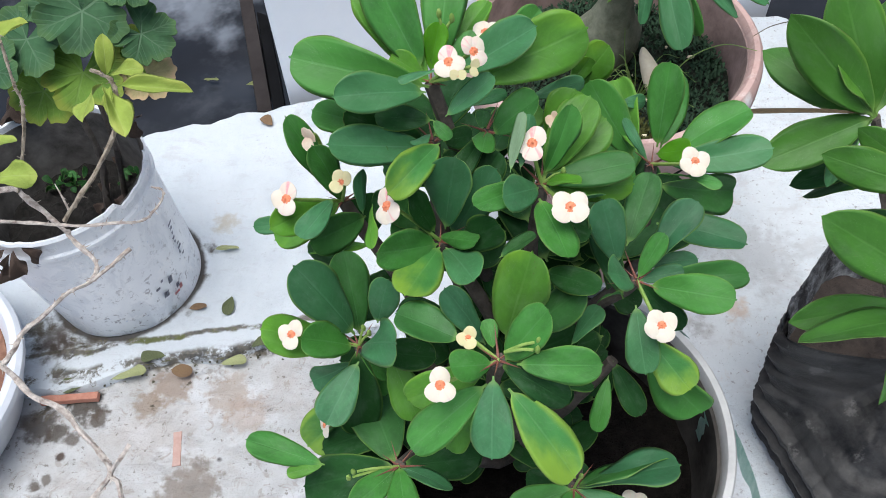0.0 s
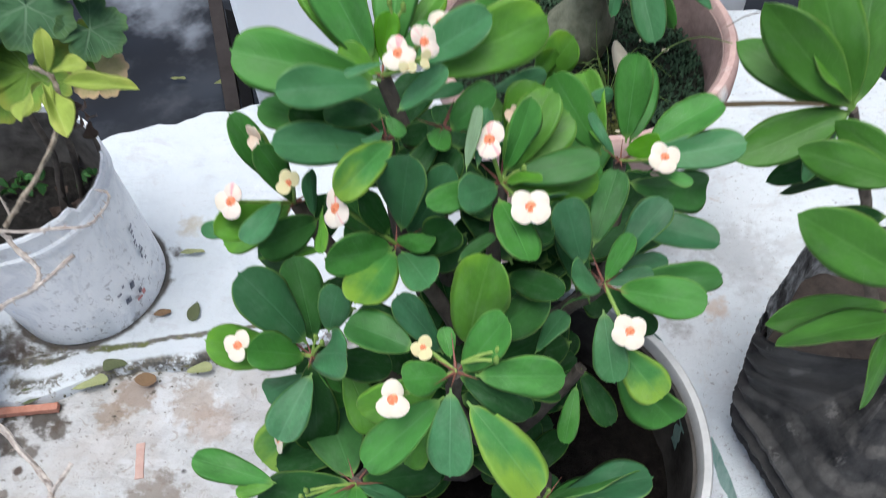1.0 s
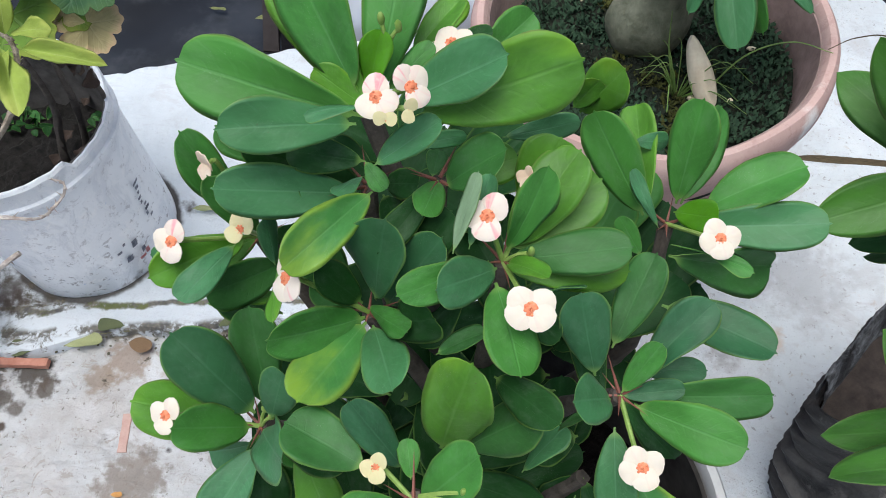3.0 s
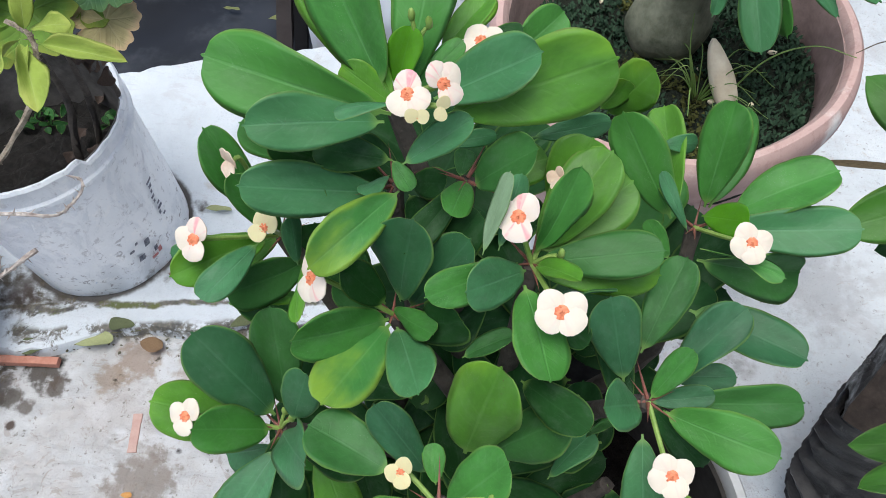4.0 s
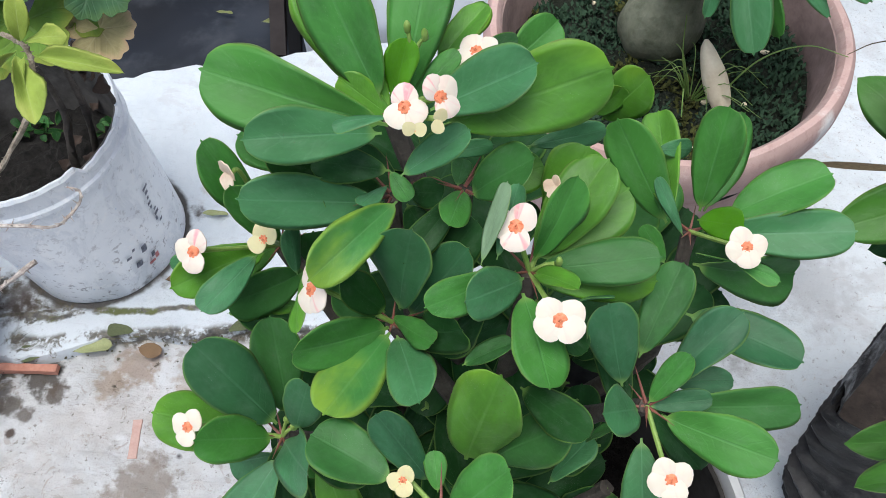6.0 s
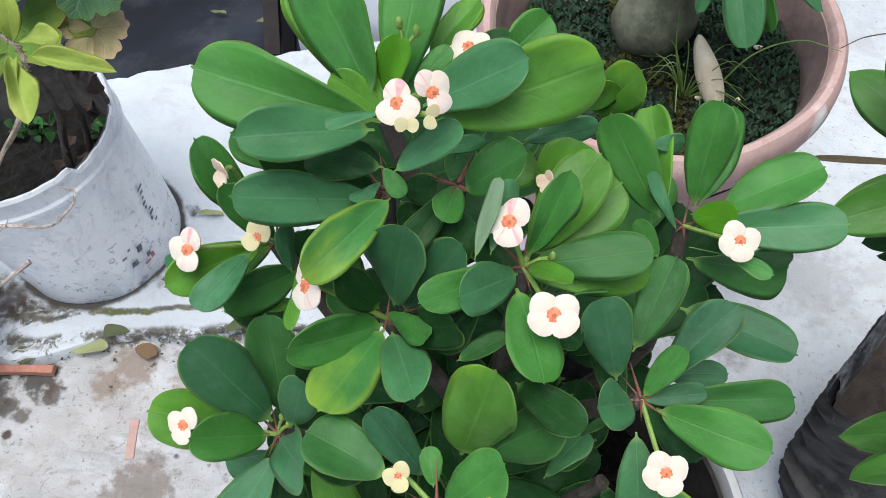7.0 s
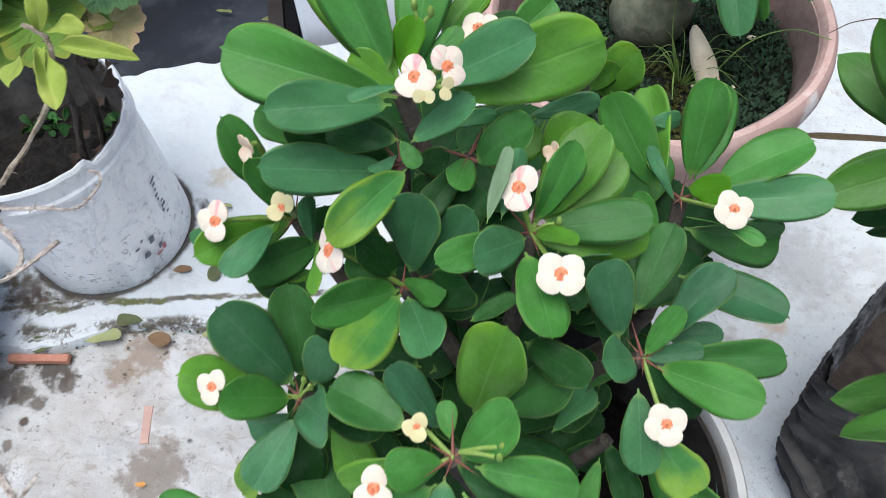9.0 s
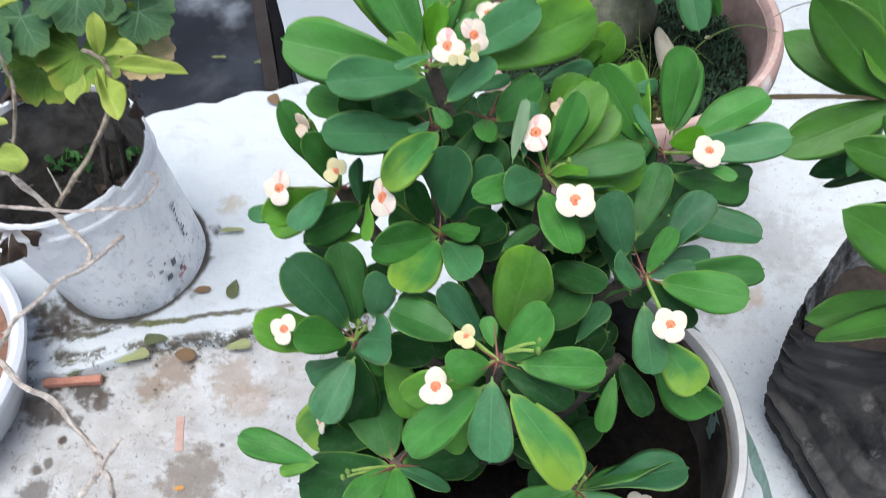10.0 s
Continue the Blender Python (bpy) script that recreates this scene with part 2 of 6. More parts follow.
def bract_material(name, base, blush):
    k = Nodes(name, 0.55, spec=0.3)
    n1 = k.noise(55, 5, 0.6)
    col = k.mix(k.step(n1, 0.35, 0.7), base, tuple(min(0.92, c * 1.06) for c in base))
    # pink streaks running outward from the centre
    flat = k.n("ShaderNodeVectorMath")
    flat.operation = "MULTIPLY"
    flat.inputs[1].default_value = (1, 1, 0)
    k.l(k.co.outputs["Object"], flat.inputs[0])
    ray = k.n("ShaderNodeVectorMath")
    ray.operation = "NORMALIZE"
    k.l(flat.outputs[0], ray.inputs[0])
    turn = k.n("ShaderNodeVectorMath")
    info = k.n("ShaderNodeObjectInfo")
    k.l(ray.outputs[0], turn.inputs[0])
    k.l(info.outputs["Location"], turn.inputs[1])
    st = k.math("MULTIPLY", k.step(k.noise(2.6, 1, 0.5, vec=turn.outputs[0]), 0.52, 0.70), k.step(k.noise(120, 3, 0.6), 0.34, 0.60))
    st = k.math("MULTIPLY", st, blush)
    col = k.mix(st, col, (0.80, 0.20, 0.27))
    k.colour(col)
    k.b.inputs["Subsurface Weight"].default_value = 0.15
    k.b.inputs["Subsurface Radius"].default_value = (0.003, 0.002, 0.0012)
    k.bump(k.noise(160, 3), 0.15, 0.0005)
    return k.m


CREAM = bract_material("bract_cream", (0.70, 0.635, 0.53), 0.10)
PINKISH = bract_material("bract_pink_streaked", (0.70, 0.615, 0.53), 0.7)
YELLOWISH = bract_material("bract_pale_yellow", (0.62, 0.57, 0.32), 0.05)
WITHERED = plain("withered_bract", (0.62, 0.42, 0.28), (0.85, 0.75, 0.62), 60, 0.8, 0.4, 0.001)
ORANGE = plain("flower_centre_orange", (0.66, 0.15, 0.06), (0.84, 0.36, 0.19), 220, 0.5, 0.4, 0.0006)


def blotch(k, scale, lo, hi, stretch=(1, 1, 1), dist=0.0, shift=(0, 0, 0)):
    """Sharp-edged ragged patches: 1 inside."""
    q = k.n("ShaderNodeMapping")
    q.inputs["Scale"].default_value, q.inputs["Location"].default_value = stretch, shift
    k.l(k.co.outputs["Object"], q.inputs["Vector"])
    return k.step(k.noise(scale, 9, 0.72, q.outputs[0], dist), lo, hi)


def edge_distance(k):
    """Signed distance beyond the line where the whitewash breaks off."""
    sep = k.n("ShaderNodeSeparateXYZ")
    k.l(k.co.outputs["Object"], sep.inputs[0])
    x, y = sep.outputs[0], sep.outputs[1]
    return x, y, k.math("SUBTRACT", y, k.math("ADD", k.math("MULTIPLY", x, 0.16), 0.985))


def grime(k, col):
    """Soil and moss: a crack behind the broken edge, crumbs along the edge, ragged patches towards the side pot."""
    x, y, off = edge_distance(k)
    on = k.math("SUBTRACT", 1.0, k.step(x, -0.06, 0.04))
    tone = k.ramp(k.noise(70, 6, 0.7), [(0.35, (0.035, 0.030, 0.022)), (0.52, (0.11, 0.095, 0.07)), (0.68, (0.20, 0.17, 0.12))])
    wander = k.math("MULTIPLY", k.math("SUBTRACT", k.noise(11, 5, 0.6), 0.5), 0.05)
    crack = k.math("ABSOLUTE", k.math("SUBTRACT", k.math("ADD", off, wander), 0.040))
    crack = k.math("MULTIPLY", k.math("SUBTRACT", 1.0, k.step(crack, 0.002, 0.007)), blotch(k, 16, 0.36, 0.46))
    crumbs = k.math("ABSOLUTE", k.math("ADD", off, k.math("MULTIPLY", wander, 0.8)))
    crumbs = k.math("MULTIPLY", k.math("SUBTRACT", 1.0, k.step(crumbs, 0.004, 0.015)), blotch(k, 34, 0.44, 0.54))
    side = k.math("MULTIPLY", k.math("SUBTRACT", 1.0, k.step(x, -0.52, -0.40)), k.math("SUBTRACT", 1.0, k.step(k.math("ABSOLUTE", off), 0.05, 0.16)))
    patch = k.math("ADD", k.noise(17, 9, 0.72, dist=0.5), k.math("MULTIPLY", side, 0.10))
    patch = k.math("MULTIPLY", k.step(patch, 0.61, 0.68), k.math("SUBTRACT", 1.0, k.step(k.math("ABSOLUTE", off), 0.07, 0.20)))
    m = k.math("MULTIPLY", k.math("MAXIMUM", k.math("MAXIMUM", crack, crumbs), patch), on)
    col = k.mix(k.math("MULTIPLY", m, 0.9), col, tone)
    green = k.math("MULTIPLY", k.math("MULTIPLY", crack, on), blotch(k, 22, 0.5, 0.6))
    return k.mix(k.math("MULTIPLY", green, 0.8), col, (0.13, 0.15, 0.045))


def whitewash():
    k = Nodes("whitewashed_floor", 0.8, spec=0.2)
    big, mid, fine = k.noise(3.2, 6, 0.6), k.noise(14, 8, 0.68), k.noise(85, 6, 0.7)
    col = k.ramp(mid, [(0.25, (0.525, 0.565, 0.60)), (0.48, (0.60, 0.645, 0.68)), (0.7, (0.64, 0.68, 0.715))])
    col = k.mix(k.math("MULTIPLY", k.step(big, 0.50, 0.70), 0.25), col, (0.58, 0.56, 0.55))
    # thin places where grey cement shows, brush marks, scuffs and specks
    col = k.mix(k.math("MULTIPLY", blotch(k, 9, 0.58, 0.66, (1, 1.6, 1), 0.5), 0.45), col, (0.50, 0.50, 0.52))
    col = k.mix(k.math("MULTIPLY", blotch(k, 30, 0.55, 0.64, (0.5, 1.5, 1), 0.4), 0.28), col, (0.47, 0.47, 0.50))
    col = k.mix(k.math("MULTIPLY", blotch(k, 24, 0.62, 0.72, (1, 1, 1), 0.3, (3, 1, 0)), 0.4), col, (0.52, 0.42, 0.36))
    marks = k.math("MULTIPLY", k.step(fine, 0.585, 0.69), k.step(k.noise(7, 5), 0.50, 0.66))
    sep = k.n("ShaderNodeSeparateXYZ")
    k.l(k.co.outputs["Object"], sep.inputs[0])
    worn = k.step(sep.outputs[0], 0.28, 0.42)
    col = k.mix(k.math("MULTIPLY", marks, 0.45), col, (0.27, 0.26, 0.27))
    col = k.mix(k.math("MULTIPLY", k.math("MULTIPLY", k.step(k.noise(130, 5, 0.7), 0.60, 0.66), worn), 0.6), col, (0.22, 0.21, 0.21))
    col = k.mix(k.math("MULTIPLY", k.math("MULTIPLY", blotch(k, 40, 0.60, 0.68, (1, 1, 1), 0.4, (1, 7, 0)), worn), 0.5), col, (0.44, 0.36, 0.30))
    col = k.mix(k.math("MULTIPLY", k.math("MULTIPLY", blotch(k, 12, 0.50, 0.64, (1, 1, 1), 0.6, (4, 2, 0)), worn), 0.45), col, (0.45, 0.45, 0.465))
    # dark ring under the pail: soil together with its painted contact shadow
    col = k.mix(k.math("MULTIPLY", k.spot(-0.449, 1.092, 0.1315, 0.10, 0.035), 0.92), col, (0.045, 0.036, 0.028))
    for x, y, r, c, a in ((-0.318, 1.15, 0.014, (0.07, 0.055, 0.045), 0.9), (-0.318, 1.09, 0.012, (0.08, 0.065, 0.05), 0.85), (-0.335, 1.02, 0.014, (0.10, 0.075, 0.06), 0.8), (-0.545, 0.965, 0.035, (0.08, 0.062, 0.05), 0.85),
                          (-0.575, 0.987, 0.022, (0.08, 0.065, 0.04), 0.9), (-0.532, 0.955, 0.022, (0.06, 0.045, 0.035), 0.9), (-0.487, 0.960, 0.020, (0.08, 0.065, 0.045), 0.85), (-0.515, 0.905, 0.018, (0.10, 0.09, 0.07), 0.8), (-0.30, 1.205, 0.022, (0.45, 0.40, 0.30), 0.7),
                          (0.62, 1.12, 0.06, (0.32, 0.325, 0.34), 0.5), (0.56, 1.02, 0.022, (0.5, 0.36, 0.26), 0.6), (0.50, 0.985, 0.02, (0.26, 0.25, 0.25), 0.7), (0.46, 0.80, 0.05, (0.44, 0.40, 0.37), 0.3), (0.44, 0.62, 0.04, (0.44, 0.40, 0.37), 0.3), (0.475, 0.90, 0.012, (0.22, 0.21, 0.21), 0.7)):
        col = k.mix(k.math("MULTIPLY", k.spot(x, y, r, 1.3, 0.5), a), col, c)
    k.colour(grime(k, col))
    k.bump(k.math("ADD", mid, k.math("ADD", k.math("MULTIPLY", fine, 0.5), k.math("MULTIPLY", k.noise(34, 6, 0.65), 0.5))), 0.7, 0.009)
    return k.m


def bare_concrete():
    k = Nodes("stained_concrete", 0.85, spec=0.2)
    big, mid, fine = k.noise(4.5, 7, 0.65), k.noise(20, 8, 0.7), k.noise(90, 6, 0.7)
    col = k.ramp(mid, [(0.25, (0.405, 0.405, 0.402)), (0.5, (0.515, 0.52, 0.522)), (0.78, (0.60, 0.61, 0.62))])
    col = k.mix(k.math("MULTIPLY", blotch(k, 6, 0.52, 0.60, (1, 1.3, 1), 0.6, (5, 2, 0)), 0.7), col, (0.64, 0.65, 0.665))
    # trowel ripples and rubbed brown film
    ripple = blotch(k, 26, 0.50, 0.62, (0.7, 1.7, 1), 0.5)
    col = k.mix(k.math("MULTIPLY", ripple, 0.16), col, (0.42, 0.37, 0.335))
    col = k.mix(k.math("MULTIPLY", k.step(big, 0.50, 0.62), 0.34), col, (0.41, 0.355, 0.315))
    col = k.mix(k.math("MULTIPLY", blotch(k, 38, 0.56, 0.61, (1, 1, 1), 0.8), 0.5), col, (0.31, 0.26, 0.22))
    col = k.mix(k.math("MULTIPLY", k.step(fine, 0.60, 0.66), 0.7), col, (0.17, 0.145, 0.12))
    for x, y, r, c, a in ((-0.275, 0.722, 0.042, (0.25, 0.215, 0.185), 0.85), (-0.335, 0.893, 0.032, (0.30, 0.225, 0.17), 0.75), (-0.465, 0.862, 0.030, (0.06, 0.05, 0.04), 0.9), (-0.53, 0.82, 0.026, (0.10, 0.085, 0.075), 0.85), (-0.44, 0.835, 0.016, (0.10, 0.08, 0.065), 0.85),
                          (-0.492, 0.883, 0.022, (0.05, 0.042, 0.038), 0.9), (-0.498, 0.811, 0.017, (0.10, 0.085, 0.07), 0.85), (-0.473, 0.802, 0.012, (0.11, 0.09, 0.075), 0.8), (-0.511, 0.726, 0.010, (0.12, 0.10, 0.085), 0.9), (-0.494, 0.738, 0.008, (0.14, 0.12, 0.10), 0.85), (-0.482, 0.773, 0.007, (0.08, 0.06, 0.05), 0.95), (-0.367, 0.858, 0.022, (0.30, 0.235, 0.18), 0.8),
                          (-0.549, 0.83, 0.018, (0.17, 0.145, 0.12), 0.7), (-0.24, 0.875, 0.035, (0.36, 0.285, 0.225), 0.65), (-0.50, 0.69, 0.024, (0.13, 0.11, 0.095), 0.8), (-0.24, 0.77, 0.005, (0.05, 0.04, 0.04), 0.95), (-0.21, 0.84, 0.03, (0.40, 0.31, 0.25), 0.5)):
        col = k.mix(k.math("MULTIPLY", k.spot(x, y, r, 1.2, 0.35), a), col, c)
    k.colour(grime(k, col))
    k.bump(k.math("ADD", k.math("ADD", mid, k.math("MULTIPLY", ripple, 0.15)), k.math("MULTIPLY", fine, 0.6)), 0.7, 0.009)
    return k.m


WHITEWASH, CONCRETE = whitewash(), bare_concrete()
DEBRIS = plain("grit_and_moss", (0.035, 0.032, 0.022), (0.16, 0.15, 0.10), 60, 0.95, 1.0, 0.004)
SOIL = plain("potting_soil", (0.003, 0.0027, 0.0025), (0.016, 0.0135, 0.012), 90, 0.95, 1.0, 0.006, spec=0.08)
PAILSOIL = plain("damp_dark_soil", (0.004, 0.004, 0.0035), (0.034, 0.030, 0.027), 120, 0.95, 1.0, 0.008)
MOSSY_SOIL = plain("mossy_dark_soil", (0.010, 0.013, 0.009), (0.034, 0.042, 0.030), 70, 0.95, 1.0, 0.006, spec=0.15)
BRICK = plain("terracotta_chip", (0.36, 0.145, 0.10), (0.52, 0.26, 0.19), 60, 0.9, 0.5, 0.002)
BRICKPALE = plain("faded_brick_chip", (0.45, 0.28, 0.235), (0.54, 0.38, 0.33), 60, 0.9, 0.5, 0.002)
MOSS = plain("moss", (0.020, 0.044, 0.026), (0.048, 0.092, 0.052), 60, 0.9, 0.6, 0.002, spec=0.2)
MOSS_OLIVE = plain("moss_olive", (0.03, 0.04, 0.008), (0.085, 0.09, 0.018), 80, 0.9, 0.6, 0.002)
MOSS_DRY = plain("moss_dusty_olive", (0.09, 0.085, 0.045), (0.22, 0.21, 0.12), 80, 0.95, 0.6, 0.002)
CAUDEX = plain("caudex_bark", (0.11, 0.125, 0.075), (0.30, 0.31, 0.22), 40, 0.8, 0.7, 0.003)
SHELL = plain("pale_stone", (0.66, 0.56, 0.40), (0.86, 0.79, 0.62), 40, 0.8, 0.5, 0.002)
WITHER_BROWN = plain("withered_brown_leaf", (0.028, 0.020, 0.016), (0.115, 0.078, 0.060), 90, 0.85, 0.6, 0.002)
DRYLEAF = plain("fallen_leaf_brown", (0.10, 0.06, 0.03), (0.28, 0.18, 0.10), 50, 0.8, 0.4, 0.001)
PALELEAF = plain("fallen_leaf_pale", (0.22, 0.25, 0.10), (0.40, 0.42, 0.22), 50, 0.7, 0.4, 0.001)
OLIVELEAF = plain("fallen_leaf_olive", (0.10, 0.12, 0.035), (0.20, 0.22, 0.08), 50, 0.7, 0.4, 0.001)
ORANGELEAF = plain("fallen_leaf_orange", (0.50, 0.22, 0.05), (0.66, 0.36, 0.12), 50, 0.7, 0.4, 0.001)
DULLLEAF = plain("fallen_leaf_dull_green", (0.05, 0.065, 0.03), (0.14, 0.16, 0.07), 50, 0.7, 0.4, 0.001)
PLASTER = plain("white_wall_plaster", (0.78, 0.82, 0.88), (0.85, 0.88, 0.92), 5, 0.8, 0.3, 0.003)
# black that stands for the shade in the gap beside the plank
GAP_SHADE = plain("gap_shade_black", (0.003, 0.003, 0.003), (0.008, 0.008, 0.009), 12, 0.85, 0.4, 0.002, spec=0.1)
BOARD = plain("weathered_brown_board", (0.022, 0.018, 0.017), (0.045, 0.038, 0.036), 14, 0.8, 0.4, 0.002, spec=0.15)
INK = plain("faded_print_dark", (0.05, 0.06, 0.10), (0.46, 0.48, 0.54), 190, 0.7, 0.0)
INKRED = plain("faded_print_red", (0.5, 0.16, 0.16), (0.75, 0.45, 0.45), 120, 0.7, 0.0)
PEEL = plain("peeling_green_paint", (0.24, 0.42, 0.37), (0.50, 0.64, 0.58), 50, 0.7, 0.8, 0.002)
GRASS = plain("grass_blade", (0.10, 0.19, 0.04), (0.22, 0.33, 0.09), 30, 0.6, 0.0)
DRYBLADE = plain("dry_blade", (0.050, 0.040, 0.025), (0.140, 0.110, 0.068), 30, 0.8, 0.2, spec=0.1)


def pail_plastic():
    """White plastic with thin old paint skins, small dabs of blue and red, grey scuffs and soil at the foot."""
    k = Nodes("scuffed_white_plastic", 0.5, spec=0.4)
    n1, n2 = k.noise(9, 6, 0.6), k.noise(45, 6, 0.7)
    col = k.ramp(n1, [(0.3, (0.79, 0.82, 0.86)), (0.6, (0.88, 0.905, 0.93))])
    skin = blotch(k, 22, 0.50, 0.58, (1, 1, 0.6), 0.6)
    col = k.mix(k.math("MULTIPLY", skin, 0.45), col, (0.68, 0.72, 0.77))
    col = k.mix(k.math("MULTIPLY", blotch(k, 34, 0.56, 0.62, (1, 1, 1), 0.5, (2, 0, 1)), 0.6), col, (0.92, 0.93, 0.94))
    sep = k.n("ShaderNodeSeparateXYZ")
    k.l(k.co.outputs["Object"], sep.inputs[0])
    half = k.math("SUBTRACT", 1.0, k.step(sep.outputs[2], 0.05, 0.19))
    scuff = k.math("MULTIPLY", blotch(k, 75, 0.56, 0.63, (1, 1, 1), 0.3), k.math("ADD", k.math("MULTIPLY", half, 0.5), 0.30))
    col = k.mix(scuff, col, (0.30, 0.29, 0.31))
    for sc, lo, c in ((42, 0.69, (0.20, 0.36, 0.66)), (36, 0.71, (0.62, 0.30, 0.31)), (48, 0.69, (0.16, 0.19, 0.30))):
        sh = k.n("ShaderNodeMapping")
        sh.inputs["Location"].default_value = (sc, sc * 0.7, 0)
        k.l(k.co.outputs["Object"], sh.inputs["Vector"])
        q = k.noise(sc, 4, 0.6, sh.outputs[0])
        col = k.mix(k.math("MULTIPLY", k.step(q, lo, lo + 0.06), 0.6), col, c)
    low = k.math("SUBTRACT", 1.0, k.step(k.math("ADD", sep.outputs[2], k.math("MULTIPLY", k.noise(34, 8, 0.75), 0.16)), 0.070, 0.105))
    col = k.mix(k.math("MULTIPLY", low, 0.9), col, k.ramp(n2, [(0.35, (0.05, 0.042, 0.035)), (0.65, (0.30, 0.27, 0.25))]))
    k.colour(col)
    k.bump(k.math("ADD", k.math("MULTIPLY", skin, 0.6), n2), 0.45, 0.003)
    return k.m


PAIL = pail_plastic()
POTWHITE = plain("grey_white_pot", (0.36, 0.36, 0.36), (0.60, 0.60, 0.59), 14, 0.5, 0.3, 0.002)
# inside of the pail: dirt, darkened further to hold the interior's shade
PAILINNER = plain("soiled_shaded_pail_wall", (0.035, 0.033, 0.031), (0.19, 0.18, 0.17), 18, 0.8, 0.4, 0.002, spec=0.15)
POTINNER = plain("dark_pot_wall", (0.018, 0.016, 0.014), (0.095, 0.086, 0.078), 18, 0.8, 0.4, 0.002, spec=0.15)
# weathered clay, taken darker than the rim to read as shadow
POTINNER_PINK = plain("weathered_shaded_clay", (0.17, 0.12, 0.11), (0.42, 0.30, 0.27), 22, 0.8, 0.5, 0.002)
LEFTPOT = plain("white_ceramic_pot", (0.60, 0.64, 0.72), (0.74, 0.77, 0.82), 8, 0.45, 0.1, 0.001)
BROWN_SOIL = plain("brown_soil", (0.022, 0.018, 0.016), (0.075, 0.058, 0.050), 50, 0.9, 0.8, 0.004)
TERRA_SOIL = plain("reddish_soil", (0.16, 0.075, 0.045), (0.34, 0.19, 0.13), 40, 0.9, 0.8, 0.004)


def pink_clay():
    k = Nodes("weathered_pink_clay", 0.85, spec=0.2)
    n1, n2 = k.noise(8, 6, 0.65), k.noise(40, 6, 0.7)
    col = k.ramp(n1, [(0.3, (0.44, 0.275, 0.245)), (0.62, (0.58, 0.42, 0.385))])
    col = k.mix(k.math("MULTIPLY", k.step(n2, 0.57, 0.72), 0.55), col, (0.74, 0.66, 0.63))
    col = k.mix(k.math("MULTIPLY", blotch(k, 60, 0.52, 0.62), 0.35), col, (0.36, 0.22, 0.20))
    col = k.mix(k.math("MULTIPLY", blotch(k, 7, 0.62, 0.645, (1, 1, 1.6), 0.8), 0.85), col, (0.80, 0.775, 0.76))
    col = k.mix(k.math("MULTIPLY", k.spot(0.495, 1.076, 0.014, 1.2, 0.5, z=0.405), 0.9), col, (0.84, 0.82, 0.80))
    k.colour(col)
    k.bump(n2, 0.5, 0.003)
    return k.m


PINK = pink_clay()


def black_plastic(name, rough, a, b, spec=0.3):
    """Black film with brownish dust in streaks that follow the folds."""
    k = Nodes(name, rough, spec=spec)
    n1, n2 = k.noise(16, 8, 0.72), k.noise(60, 6, 0.7)
    col = k.ramp(n1, [(0.38, a), (0.66, b)])
    streak = blotch(k, 6, 0.46, 0.60, (1, 1, 7), 0.5)
    col = k.mix(k.math("MULTIPLY", streak, 0.55), col, (0.060, 0.056, 0.053))
    col = k.mix(k.math("MULTIPLY", blotch(k, 26, 0.60, 0.66), 0.4), col, (0.16, 0.155, 0.15))
    k.colour(col)
    k.bump(k.math("ADD", n1, k.math("MULTIPLY", n2, 0.4)), 0.6, 0.005)
    return k.m


BAG = black_plastic("dusty_black_plastic", 0.45, (0.007, 0.007, 0.008), (0.062, 0.061, 0.060))


def crumpled_film():
    """Sun-bleached film: flaking pale grey over black, with dark creases."""
    k = Nodes("dusty_grey_plastic", 0.5, spec=0.35)
    col = k.ramp(k.noise(40, 8, 0.75), [(0.36, (0.012, 0.012, 0.013)), (0.47, (0.12, 0.125, 0.13)), (0.62, (0.36, 0.375, 0.39)), (0.72, (0.52, 0.54, 0.55))])
    col = k.mix(k.math("MULTIPLY", blotch(k, 24, 0.52, 0.58, (1, 1, 0.5), 0.8), 0.75), col, (0.02, 0.02, 0.021))
    k.colour(col)
    k.bump(k.noise(55, 6, 0.7, dist=0.6), 1.0, 0.006)
    return k.m


BAGRIM = crumpled_film()


def sheeting():
    k = Nodes("black_sheeting", 0.25, spec=0.2)
    n1, n2, n3 = k.noise(2.4, 4, 0.5, dist=0.4), k.noise(9, 5, 0.6), k.noise(3.5, 3, 0.5, dist=0.5)
    col = k.ramp(n1, [(0.35, (0.010, 0.011, 0.013)), (0.56, (0.022, 0.024, 0.029)), (0.75, (0.055, 0.060, 0.070))])
    col = k.mix(k.math("MULTIPLY", k.step(n2, 0.5, 0.72), 0.35), col, (0.085, 0.09, 0.10))
    # pale patches that paint sky reflections into the colour
    for x, y, r in ((-0.60, 1.93, 0.05), (-0.50, 1.88, 0.055), (-0.43, 1.80, 0.03), (-0.40, 1.95, 0.05), (-0.66, 1.75, 0.04)):
        col = k.mix(k.math("MULTIPLY", k.spot(x, y, r, 1.3, 1.0, 3, -0.05, 16), 0.5), col, (0.30, 0.33, 0.38))
    k.colour(col)
    k.bump(k.math("ADD", n3, k.math("MULTIPLY", n2, 0.2)), 0.5, 0.02)
    return k.m


SHEET = sheeting()
YARD = plain("grey_yard", (0.14, 0.14, 0.15), (0.26, 0.26, 0.27), 2, 0.9, 0.4, 0.004)


